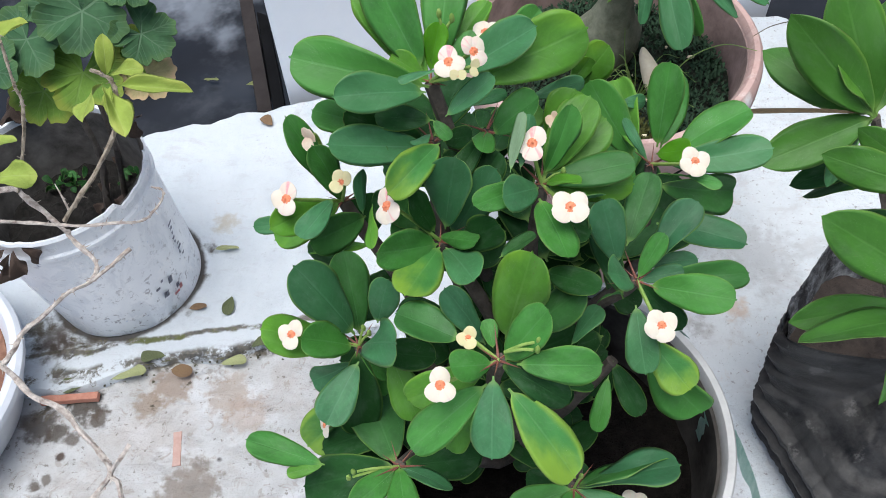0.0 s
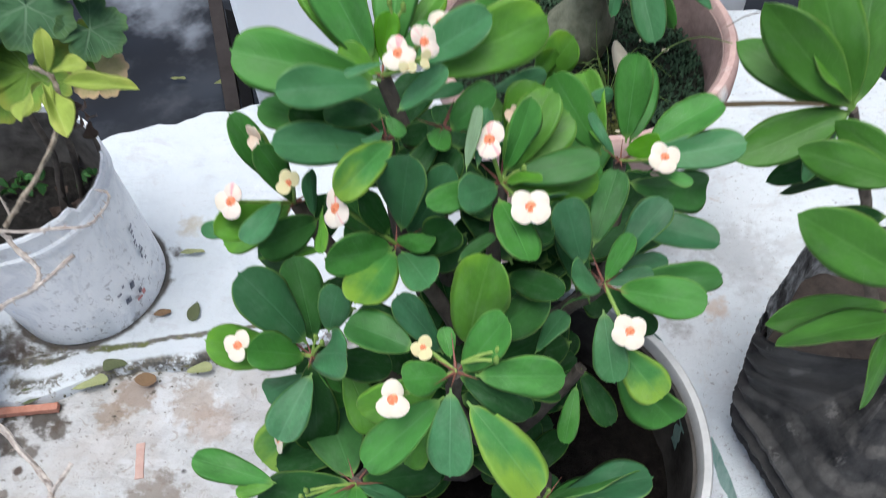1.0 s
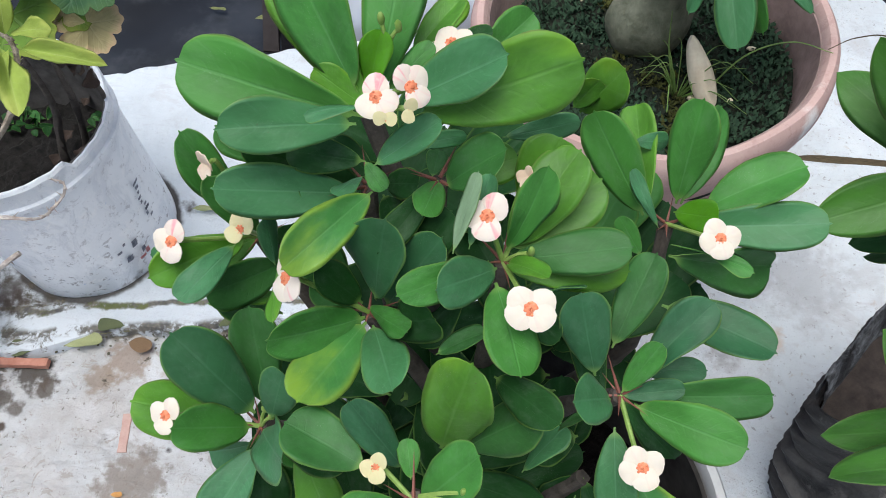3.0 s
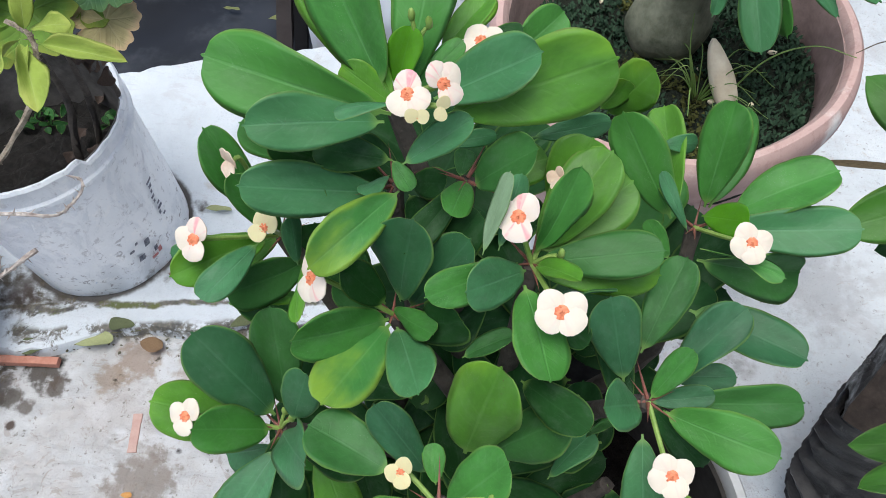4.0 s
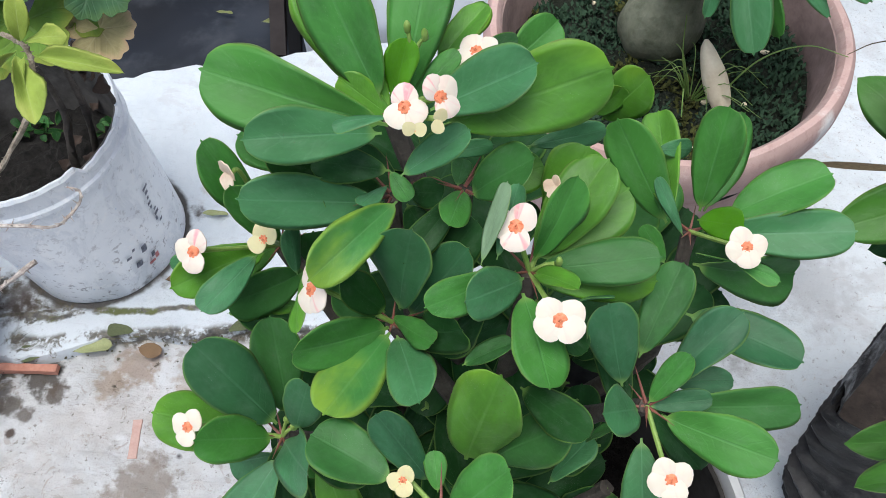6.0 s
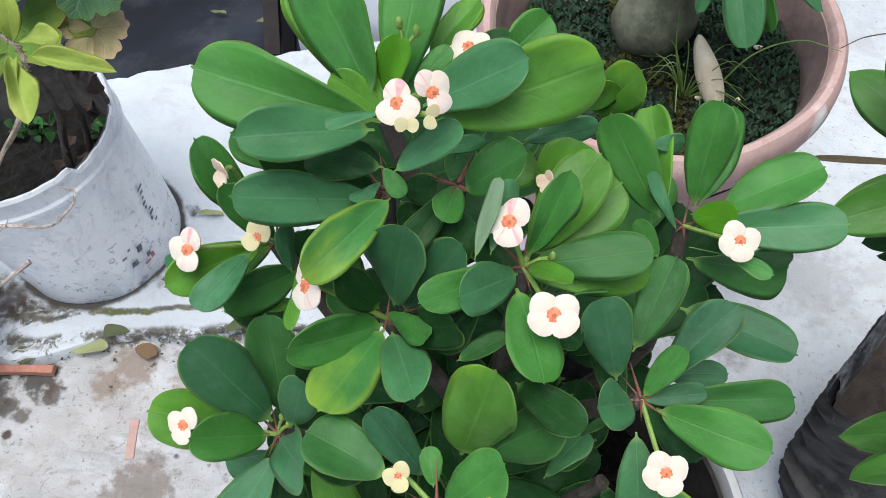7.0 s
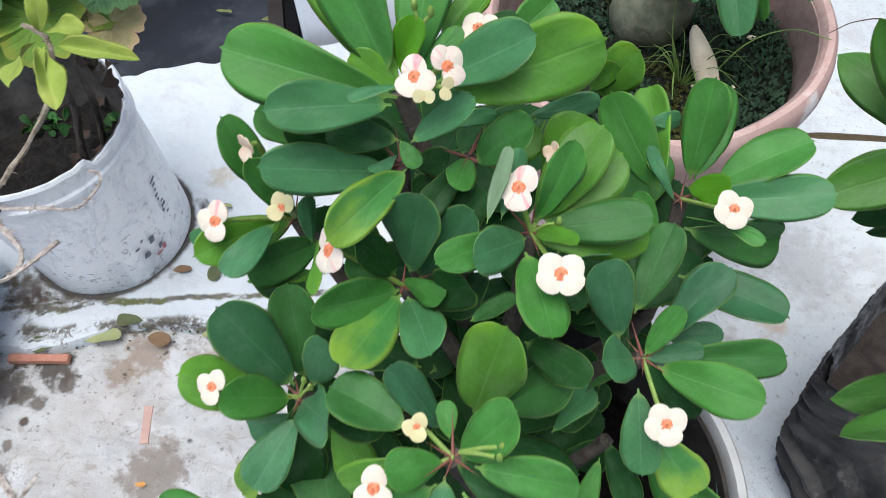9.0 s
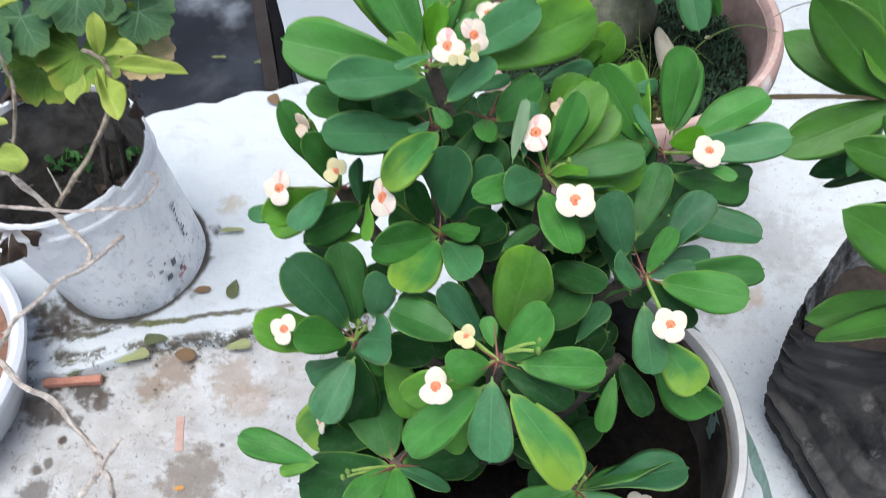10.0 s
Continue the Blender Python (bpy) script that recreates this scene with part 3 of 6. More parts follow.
# ---- mesh helpers ----
def mesh_of(name, bm, *mats, smooth=True):
    me = bpy.data.meshes.new(name)
    bmesh.ops.recalc_face_normals(bm, faces=bm.faces[:])
    for f in bm.faces:
        f.smooth = smooth
    bm.to_mesh(me)
    bm.free()
    for m in mats:
        me.materials.append(m)
    if smooth:
        me.set_sharp_from_angle(angle=radians(40))
    return me


def thing(name, label, category, at=(0, 0, 0), group="", kind=""):
    ob = new(name)
    ob.location = at
    ob.empty_display_size = 0.05
    return tagged(ob, label, category, group, kind)


def part(name, bm, material, parent, label="", smooth=True):
    ob = new(name, mesh_of(name, bm, material, smooth=smooth))
    ob.parent = parent
    ob.matrix_parent_inverse = Matrix.Translation(-Vector(base_of(parent)))
    return tagged(ob, label)


def base_of(ob):
    p = Vector((0, 0, 0))
    while ob is not None:
        p += ob.location
        ob = ob.parent
    return p


def solo(name, bm, material, label, category, kind="", group="", smooth=True):
    ob = new(name, mesh_of(name, bm, material, smooth=smooth))
    return tagged(ob, label, category, group, kind)


def spline(points, n):
    """Catmull-Rom through the points, n steps a span."""
    p = [Vector(q) for q in points]
    p = [p[0] * 2 - p[1]] + p + [p[-1] * 2 - p[-2]]
    out = []
    for i in range(1, len(p) - 2):
        a, b, c, d = p[i - 1:i + 3]
        for j in range(n):
            t = j / n
            out.append(0.5 * (2 * b + (c - a) * t + (2 * a - 5 * b + 4 * c - d) * t * t + (3 * b - a - 3 * c + d) * t ** 3))
    out.append(p[-2])
    return out


def tube(bm, points, r0, r1, n=4, sides=8, wobble=0.0, seed=0):
    """A tapered, slightly knobbly tube along a smooth line."""
    pts = spline(points, n)
    rings = []
    ref = Vector((0.3, 0.2, 0.93))
    for i, p in enumerate(pts):
        d = (pts[min(i + 1, len(pts) - 1)] - pts[max(i - 1, 0)]).normalized()
        x = d.cross(ref)
        if x.length < 0.05:
            x = d.cross(Vector((1, 0, 0)))
        x.normalize()
        y = d.cross(x)
        r = r0 + (r1 - r0) * i / (len(pts) - 1)
        ring = []
        for k in range(sides):
            a = 2 * math.pi * k / sides
            s = r * (1 + wobble * noise.noise((p * 60 + Vector((math.cos(a), math.sin(a), seed)))))
            ring.append(bm.verts.new(p + (x * math.cos(a) + y * math.sin(a)) * s))
        rings.append(ring)
    for a, b in zip(rings, rings[1:]):
        for k in range(sides):
            bm.faces.new((a[k], a[(k + 1) % sides], b[(k + 1) % sides], b[k]))
    bm.faces.new(rings[0][::-1])
    bm.faces.new(rings[-1])


def cone(bm, a, b, r, sides=5):
    a, b = Vector(a), Vector(b)
    d = (b - a).normalized()
    x = d.orthogonal().normalized()
    y = d.cross(x)
    ring = [bm.verts.new(a + (x * math.cos(2 * math.pi * k / sides) + y * math.sin(2 * math.pi * k / sides)) * r) for k in range(sides)]
    t = bm.verts.new(b)
    for k in range(sides):
        bm.faces.new((ring[k], ring[(k + 1) % sides], t))
    bm.faces.new(ring[::-1])


def lathe(bm, profile, centre, steps=72, lean=(0, 0), wob=0.0, ribs=0, rib_h=0.0, notch=None, seed=0):
    """Turn a profile of (radius, height) round an upright axis. lean shifts the axis sideways with height."""
    rings = []
    c = Vector(centre)
    closed = profile[0] == profile[-1]
    rows = profile[:-1] if closed else profile
    for r, z in rows:
        ring = []
        for k in range(steps):
            a = 2 * math.pi * k / steps
            rr, zz = r, z
            if wob:
                rr *= 1 + wob * noise.noise(Vector((math.cos(a) * 2, math.sin(a) * 2, z * 9 + seed)))
            if ribs:
                rr += rib_h * math.sin(ribs * a + 14 * z + 1.5 * noise.noise(Vector((math.cos(a), math.sin(a), seed + z * 4))))
            if notch:
                zz = notch(a, z)
            ring.append(bm.verts.new(c + Vector((rr * math.cos(a) + lean[0] * z, rr * math.sin(a) + lean[1] * z, zz))))
        rings.append(ring)
    pairs = list(zip(rings, rings[1:])) + ([(rings[-1], rings[0])] if closed else [])
    for p, q in pairs:
        for k in range(steps):
            bm.faces.new((p[k], p[(k + 1) % steps], q[(k + 1) % steps], q[k]))
    if not closed:
        if profile[0][0] > 1e-6:
            bm.faces.new(rings[0][::-1])
        if profile[-1][0] > 1e-6:
            bm.faces.new(rings[-1])


def mound(bm, centre, radius, height, rough, rings=14, steps=48, seed=0.0, lean=(0, 0)):
    """Lumpy soil disc."""
    c = Vector(centre)
    mid = bm.verts.new(c + Vector((0, 0, height)))
    prev = None
    for i in range(1, rings + 1):
        r = radius * i / rings
        ring = []
        for k in range(steps):
            a = 2 * math.pi * k / steps
            p = Vector((r * math.cos(a), r * math.sin(a), 0))
            h = height * (1 - (i / rings) ** 2) + rough * noise.noise(p * 45 + Vector((seed, 0, 0))) + 0.5 * rough * noise.noise(p * 130)
            ring.append(bm.verts.new(c + p + Vector((0, 0, h))))
        for k in range(steps):
            if prev is None:
                bm.faces.new((mid, ring[k], ring[(k + 1) % steps]))
            else:
                bm.faces.new((prev[k], ring[k], ring[(k + 1) % steps], prev[(k + 1) % steps]))
        prev = ring
    low = [bm.verts.new(v.co - Vector((0, 0, 0.03))) for v in prev]
    for k in range(steps):
        bm.faces.new((prev[k], low[k], low[(k + 1) % steps], prev[(k + 1) % steps]))


def blob(bm, centre, size, rough=0.25, sub=2, seed=0.0):
    r = bmesh.ops.create_icosphere(bm, subdivisions=sub, radius=1.0)
    c = Vector(centre)
    for v in r["verts"]:
        k = 1 + rough * noise.noise(v.co * 1.7 + Vector((seed, seed * 0.7, 0)))
        v.co = Vector((v.co.x * size[0], v.co.y * size[1], v.co.z * size[2])) * k + c


# ---- leaf blades: a few shapes of unit size, shared by all leaves ----
def blade_mesh(name, kind, bend, fold, twist, wave, seed):
    """A thick leaf blade along +y from (0,0,0) to (0,1,0), one unit wide, face up. UV: x across, y along."""
    bm = bmesh.new()
    uv = bm.loops.layers.uv.new("UVMap")
    rows, cols = 28, 10
    us = [0.5 - 0.5 * math.cos(math.pi * (i / rows) ** 0.85) for i in range(rows + 1)]

    def width(u):
        if kind == "obovate":
            s = max(0.0, (u - 0.05) / 0.95)
            p, q = 0.57 + 0.06 * math.sin(seed), 3.3 + 0.5 * math.cos(seed * 1.7)
            return max(0.035, s ** p * (1 - s ** q) ** 0.5) if u < 0.985 else 0.03 if u < 0.999 else 0.004
        if kind == "pointed":
            s = max(0.0, (u - 0.06) / 0.94)
            return max(0.03, 2.05 * s ** 0.75 * (1 - s) ** 0.62 * (0.75 + 0.1 * s)) if u < 0.999 else 0.004
        if kind == "elliptic":
            s = max(0.0, (u - 0.04) / 0.96)
            return max(0.035, s ** 0.75 * (1 - s ** 1.7) ** 0.72) if u < 0.999 else 0.004
        if kind == "serrated":
            s = max(0.0, (u - 0.05) / 0.95)
            saw = 1 + 0.07 * ((u * 9) % 1 - 0.5)
            return max(0.03, 2.0 * s ** 0.8 * (1 - s) ** 0.6 * saw) if u < 0.999 else 0.004
        s = u
        return max(0.04, 1.25 * s ** 0.6 * (1 - s ** 2.6) ** 0.6) if u < 0.99 else 0.02

    peak = max(width(k / 100) for k in range(101))
    top, bot = [], []
    for u in us:
        w = width(u) / peak * 0.5
        rt, rb = [], []
        for j in range(cols + 1):
            v = -1 + 2 * j / cols
            x = v * w
            z = bend * 4 * u * (1 - u) * 0.5 + fold * abs(v) ** 1.3 * w + wave * math.sin(7 * u + seed + (2 if v > 0 else 0)) * v * v * w
            z += twist * v * w * (u - 0.3) + 0.012 * noise.noise(Vector((x * 5, u * 5, seed)))
            if v and abs(v) == 1:
                x *= 1 + 0.05 * noise.noise(Vector((u * 6, v, seed)))
            y = u + (0.010 if u > 0.9995 else 0.0) + 0.025 * noise.noise(Vector((u * 3, seed, 1))) * (1 - u) * u * 4
            rt.append(bm.verts.new((x, y, z)))
            rb.append(bm.verts.new((x, y, z - 0.011 * (1 - 0.35 * abs(v)))))
        top.append(rt)
        bot.append(rb)

    def quad(a, b, c, d, st):
        f = bm.faces.new((a, b, c, d))
        f.smooth = True
        for lp, q in zip(f.loops, st):
            lp[uv].uv = q

    for i in range(rows):
        for j in range(cols):
            st = ((j / cols, us[i]), ((j + 1) / cols, us[i]), ((j + 1) / cols, us[i + 1]), (j / cols, us[i + 1]))
            quad(top[i][j], top[i][j + 1], top[i + 1][j + 1], top[i + 1][j], st)
            quad(bot[i][j + 1], bot[i][j], bot[i + 1][j], bot[i + 1][j + 1], (st[1], st[0], st[3], st[2]))
        for j, e in ((0, 0.0), (cols, 1.0)):
            st = ((e, us[i]), (e, us[i]), (e, us[i + 1]), (e, us[i + 1]))
            q = (bot[i][j], top[i][j], top[i + 1][j], bot[i + 1][j])
            quad(*(q if j == 0 else q[::-1]), st if j == 0 else st[::-1])
    me = bpy.data.meshes.new(name)
    bm.to_mesh(me)
    bm.free()
    return me


BLADES = {}


def blade(kind, shape, mat, fold=None):
    """One of six blade shapes with a fold and a material of its own, made on first use."""
    key = (kind, shape, mat, fold)
    if key not in BLADES:
        bend = (0.08, 0.05, 0.10, 0.07, 0.03, 0.09)[shape]
        fold = (0.03, 0.06, 0.02, 0.045, 0.08, -0.02)[shape] if fold is None else fold
        if kind == "serrated":
            bend, fold = bend * 1.3 + 0.04, fold * 2 + 0.12
        me = blade_mesh("leaf_blade", kind, bend, fold, (0.2, -0.25, 0.1, 0.3, -0.1, -0.3)[shape], (0.04, 0.06, 0.08, 0.03, 0.05, 0.07)[shape] * (3 if kind == "serrated" else 1), shape * 3.1)
        me.materials.append(LEAF[mat])
        BLADES[key] = me
    return BLADES[key]


count = [0]


def leaf(bx, by, bz, tx, ty, tz, width, roll, mat, parent=None, kind="obovate", label="", fold=None):
    """A leaf from its foot to its tip; its face looks up, turned by roll degrees about its own line."""
    count[0] += 1
    b, t = Vector((bx, by, bz)), Vector((tx, ty, tz))
    y = (t - b).normalized()
    up = Vector((0, 0, 1))
    n = (up - y * up.dot(y))
    n = n.normalized() if n.length > 1e-4 else y.orthogonal().normalized()
    n = Matrix.Rotation(radians(roll), 3, y) @ n
    x = y.cross(n)
    ln = (t - b).length
    ob = new("leaf", blade(kind, count[0] * 7 % 6, mat, fold))
    m = Matrix((x, y, n)).transposed().to_4x4()
    m.translation = b
    ob.parent = parent or PLANT[0]
    ob.matrix_parent_inverse = Matrix.Translation(-Vector(base_of(ob.parent)))
    ob.matrix_basis = m @ Matrix.Diagonal((width, ln, ln, 1))
    return tagged(ob, label)


PLANT = [None]


# ---- ground and walls ----
def sheet(name, x0, x1, y0, y1, nx, ny, height, material, label, category, depth=0.05):
    """A slab with an uneven top; height(x, y) gives the top, or None for a gap."""
    bm = bmesh.new()
    grid = {}
    for i in range(nx + 1):
        for j in range(ny + 1):
            x, y = x0 + (x1 - x0) * i / nx, y0 + (y1 - y0) * j / ny
            x, y, z = height(x, y)
            grid[i, j] = bm.verts.new((x, y, z))
    for i in range(nx):
        for j in range(ny):
            bm.faces.new((grid[i, j], grid[i + 1, j], grid[i + 1, j + 1], grid[i, j + 1]))
    rim = [grid[i, 0] for i in range(nx + 1)] + [grid[nx, j] for j in range(1, ny + 1)] + [grid[i, ny] for i in range(nx - 1, -1, -1)] + [grid[0, j] for j in range(ny - 1, 0, -1)]
    low = [bm.verts.new((v.co.x, v.co.y, v.co.z - depth)) for v in rim]
    for k in range(len(rim)):
        a, b = k, (k + 1) % len(rim)
        bm.faces.new((rim[b], rim[a], low[a], low[b]))
    bm.faces.new(low)
    return solo(name, bm, material, label, category, "structure")


def joint_y(x):
    """Where the whitewash breaks off over the bare concrete."""
    if x > 0.0:
        s = min(1.0, x / 0.12)
        return 0.985 - 2.43 * s * s * (3 - 2 * s)
    return 0.945 + 0.16 * (x + 0.25) - 0.25 * max(0.0, -0.33 - max(x, -0.43)) + 0.018 * noise.noise(Vector((x * 9, 3, 0))) + 0.008 * noise.noise(Vector((x * 40, 5, 0)))


def far_y(x):
    """The ragged far edge of the whitewashed terrace."""
    if x < -0.2:
        return 1.505 - 0.30 * (-0.2 - x) + 0.016 * noise.noise(Vector((x * 20, 1, 0))) + 0.010 * noise.noise(Vector((x * 60, 2, 0)))
    if x > 0.72:
        return 1.74 - 1.2 * max(0.0, x - 0.79)
    return 1.505 + 0.26 * max(0.0, (x + 0.2)) + 0.004 * noise.noise(Vector((x * 30, 2, 0)))


def concrete_top(x, y):
    return x, y, -0.004 + 0.004 * noise.noise(Vector((x * 4, y * 4, 0))) + 0.0015 * noise.noise(Vector((x * 18, y * 18, 3)))


def white_top(x, s):
    a, b = joint_y(x), far_y(x)
    y = a + (b - a) * s
    z = 0.014 + 0.004 * noise.noise(Vector((x * 5, y * 5, 8))) + 0.003 * noise.noise(Vector((x * 17, y * 17, 2)))
    z += 0.010 * max(0.0, s - 0.93) / 0.07 * (0.5 + noise.noise(Vector((x * 14, 6, 1))))
    if s == 0:
        z = 0.003
    return x, y, z


sheet("floor_concrete", -2.2, 2.2, -1.5, 1.25, 120, 110, concrete_top, CONCRETE, "pale bare concrete floor with brown stains and grime", "floor")
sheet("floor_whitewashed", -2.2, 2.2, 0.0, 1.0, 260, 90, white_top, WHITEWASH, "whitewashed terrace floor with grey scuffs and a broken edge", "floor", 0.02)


def sheeting_top(x, y):
    z = -0.055 + 0.035 * max(0.0, y - 1.75) + 0.020 * noise.noise(Vector((x * 3, y * 5, 1))) + 0.010 * abs(noise.noise(Vector((x * 9 + y * 4, y * 7, 4))))
    return x, y, z


sheet("ground_sheeting", -2.2, 2.2, 1.2, 3.2, 120, 80, sheeting_top, SHEET, "crumpled black plastic sheeting lying on the ground", "ground")
bm = bmesh.new()
bmesh.ops.create_grid(bm, x_segments=40, y_segments=40, size=400)
for v in bm.verts:
    v.co.z = -0.30
solo("ground", bm, YARD, "grey yard ground reaching far away", "ground", "structure")


def box(bm, x0, x1, y0, y1, z0, z1, bevel=0.0):
    r = bmesh.ops.create_cube(bm, size=1.0)
    for v in r["verts"]:
        v.co = Vector(((x0 + x1) / 2 + v.co.x * (x1 - x0), (y0 + y1) / 2 + v.co.y * (y1 - y0), (z0 + z1) / 2 + v.co.z * (z1 - z0)))
    if bevel:
        es = list({e for v in r["verts"] for e in v.link_edges})
        bmesh.ops.bevel(bm, geom=es, offset=bevel, segments=2, affect="EDGES", profile=0.6)


bm = bmesh.new()
box(bm, 0.0, 1.04, 0.0, 0.14, -0.3, 1.0, 0.01)
bmesh.ops.transform(bm, matrix=Matrix.Translation((-0.230, 1.525, 0)) @ Matrix.Rotation(radians(14.6), 4, "Z"), verts=bm.verts[:])
solo("wall_north", bm, PLASTER, "low white plastered wall behind the terrace", "wall", "structure", smooth=False)
# out of view, added to keep low light from the right off the bush
bm = bmesh.new()
box(bm, 2.2, 2.4, -1.7, 3.2, -0.3, 2.3, 0.01)
solo("wall_east", bm, YARD, "unseen plain grey wall added to block low side light", "wall", "structure", smooth=False)
board = thing("board", "weathered brown board lying on the dark sheeting", "board", (-0.30, 1.56, -0.05))
RUN = Vector((-0.090, 0.335, 0)).normalized()


def lath(x0, x1, z, h, length):
    """A flat lath running away from the terrace edge, with slightly uneven sides."""
    bm = bmesh.new()
    rows = []
    for i in range(15):
        p = RUN * length * i / 14
        j = 0.002 * noise.noise(Vector((i * 0.7, x0 * 9, 0)))
        rows.append([bm.verts.new(p + Vector((x, 1.54, q))) for x, q in ((x0 + j, z), (x0 + j + 0.002, z + h), (x1 - j - 0.002, z + h), (x1 - j, z))])
    for p, q in zip(rows, rows[1:]):
        for k in range(4):
            bm.faces.new((p[k], p[(k + 1) % 4], q[(k + 1) % 4], q[k]))
    bm.faces.new(rows[0][::-1])
    bm.faces.new(rows[-1])
    return bm


part("plank", lath(-0.308, -0.274, -0.05, 0.012, 1.3), BOARD, board, "weathered brown plank", False)
# added strip: the dark gap towards the wall, made as a solid
part("edge_strip", lath(-0.2735, -0.246, -0.05, 0.008, 1.3), GAP_SHADE, board, "black strip standing in for the shaded gap beside the plank", False)

# ---- white pail with its soil ----
PAIL_AT = (-0.448, 1.093, 0.012)
pail = thing("pail", "scuffed white plastic pail with a broken rim, used as a planter", "planter", PAIL_AT)
LEAN = (-0.085, -0.02)


def broken_rim(a, z):
    """Pieces of the rim are broken away."""
    if z < 0.262:
        return z
    e = abs((a - radians(-5) + math.pi) % (2 * math.pi) - math.pi)
    cut = 0.012 if e < 0.42 else 0.0
    return z - cut - 0.003 * noise.noise(Vector((a * 9, 0, 0)))


bm = bmesh.new()
lathe(bm, [(0.119, 0.0), (0.1225, 0.004), (0.126, 0.09), (0.131, 0.20), (0.1325, 0.235), (0.137, 0.238), (0.137, 0.244), (0.1335, 0.247), (0.135, 0.272), (0.138, 0.276), (0.136, 0.281), (0.131, 0.279), (0.129, 0.245), (0.127, 0.20), (0.115, 0.012), (0.0, 0.010), (0.0, 0.0), (0.119, 0.0)],
      PAIL_AT, 96, LEAN, 0.012, notch=broken_rim)
part("body", bm, PAIL, pail)
bm = bmesh.new()
mound(bm, (PAIL_AT[0] + LEAN[0] * 0.2, PAIL_AT[1] + LEAN[1] * 0.2, PAIL_AT[2] + 0.155), 0.1225, 0.012, 0.016)
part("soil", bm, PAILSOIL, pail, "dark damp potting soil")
# dark lining that carries both the dirt and the painted shade
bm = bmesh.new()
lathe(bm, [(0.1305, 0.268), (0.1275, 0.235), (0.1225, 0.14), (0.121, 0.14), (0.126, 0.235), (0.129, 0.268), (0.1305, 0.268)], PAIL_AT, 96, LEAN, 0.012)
part("inner_wall", bm, PAILINNER, pail, "earth-stained inner wall of the pail, darkened for shade")


def pail_print(a0, a1, z0, z1, mat, slant=0.0):
    """A worn block of print following the pail's wall."""
    bm = bmesh.new()
    rows = []
    for z in (z0, (z0 + z1) / 2, z1):
        r = 0.1225 + 0.0085 * z / 0.2 + 0.0028
        rows.append([bm.verts.new((PAIL_AT[0] + LEAN[0] * z + r * math.cos(radians(a + slant * (z - z0) * 100)), PAIL_AT[1] + LEAN[1] * z + r * math.sin(radians(a + slant * (z - z0) * 100)), PAIL_AT[2] + z)) for a in (a0, (a0 + a1) / 2, a1)])
    for p, q in zip(rows, rows[1:]):
        for k in range(2):
            bm.faces.new((p[k], p[k + 1], q[k + 1], q[k]))
    bmesh.ops.solidify(bm, geom=bm.faces[:], thickness=0.0006)
    part("print", bm, mat, pail)


rng = random.Random(8)
for k in range(9):
    z = 0.086 + 0.0085 * k
    w = rng.uniform(1.8, 6.5)
    a0 = -9.5 + 0.35 * k + rng.uniform(-1.2, 2.4)
    pail_print(a0, a0 + w, z, z + rng.uniform(0.0035, 0.0068), INK, rng.uniform(0.4, 1.4))
for a0, a1, z0, z1 in ((-39, -34.5, 0.052, 0.063), (-30.5, -26.5, 0.072, 0.085), (-27, -24, 0.050, 0.060), (-41, -37.5, 0.078, 0.083), (-35, -33, 0.088, 0.093)):
    pail_print(a0, a1, z0, z1, INK, rng.uniform(0.8, 1.6))
for a0, a1, z0, z1 in ((-31, -26, 0.040, 0.045), (-25, -22, 0.042, 0.052)):
    pail_print(a0, a1, z0, z1, INKRED, 0.5)

# ---- planter of the flowering plant ----
POT_AT = (0.220, 0.630, 0.008)
pot = thing("pot", "large grey-white plastic pot with flaking green paint on its rim", "pot", POT_AT)
bm = bmesh.new()
lathe(bm, [(0.135, 0.0), (0.139, 0.004), (0.160, 0.36), (0.165, 0.385), (0.173, 0.388), (0.176, 0.395), (0.176, 0.409), (0.174, 0.412), (0.1675, 0.412), (0.1655, 0.408), (0.163, 0.36), (0.150, 0.28), (0.13, 0.02), (0.0, 0.02), (0.0, 0.0), (0.135, 0.0)],
      POT_AT, 128, (0, 0), 0.006)
part("body", bm, POTWHITE, pot)
bm = bmesh.new()
lathe(bm, [(0.1630, 0.401), (0.1600, 0.355), (0.149, 0.28), (0.147, 0.28), (0.1570, 0.355), (0.1600, 0.399), (0.1630, 0.401)], POT_AT, 96, (0, 0), 0.006)
part("inner_wall", bm, POTINNER, pot, "dark brown inner wall of the pot")
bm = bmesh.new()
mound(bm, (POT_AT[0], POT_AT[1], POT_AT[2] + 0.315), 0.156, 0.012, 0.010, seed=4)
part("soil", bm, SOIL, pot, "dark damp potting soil")
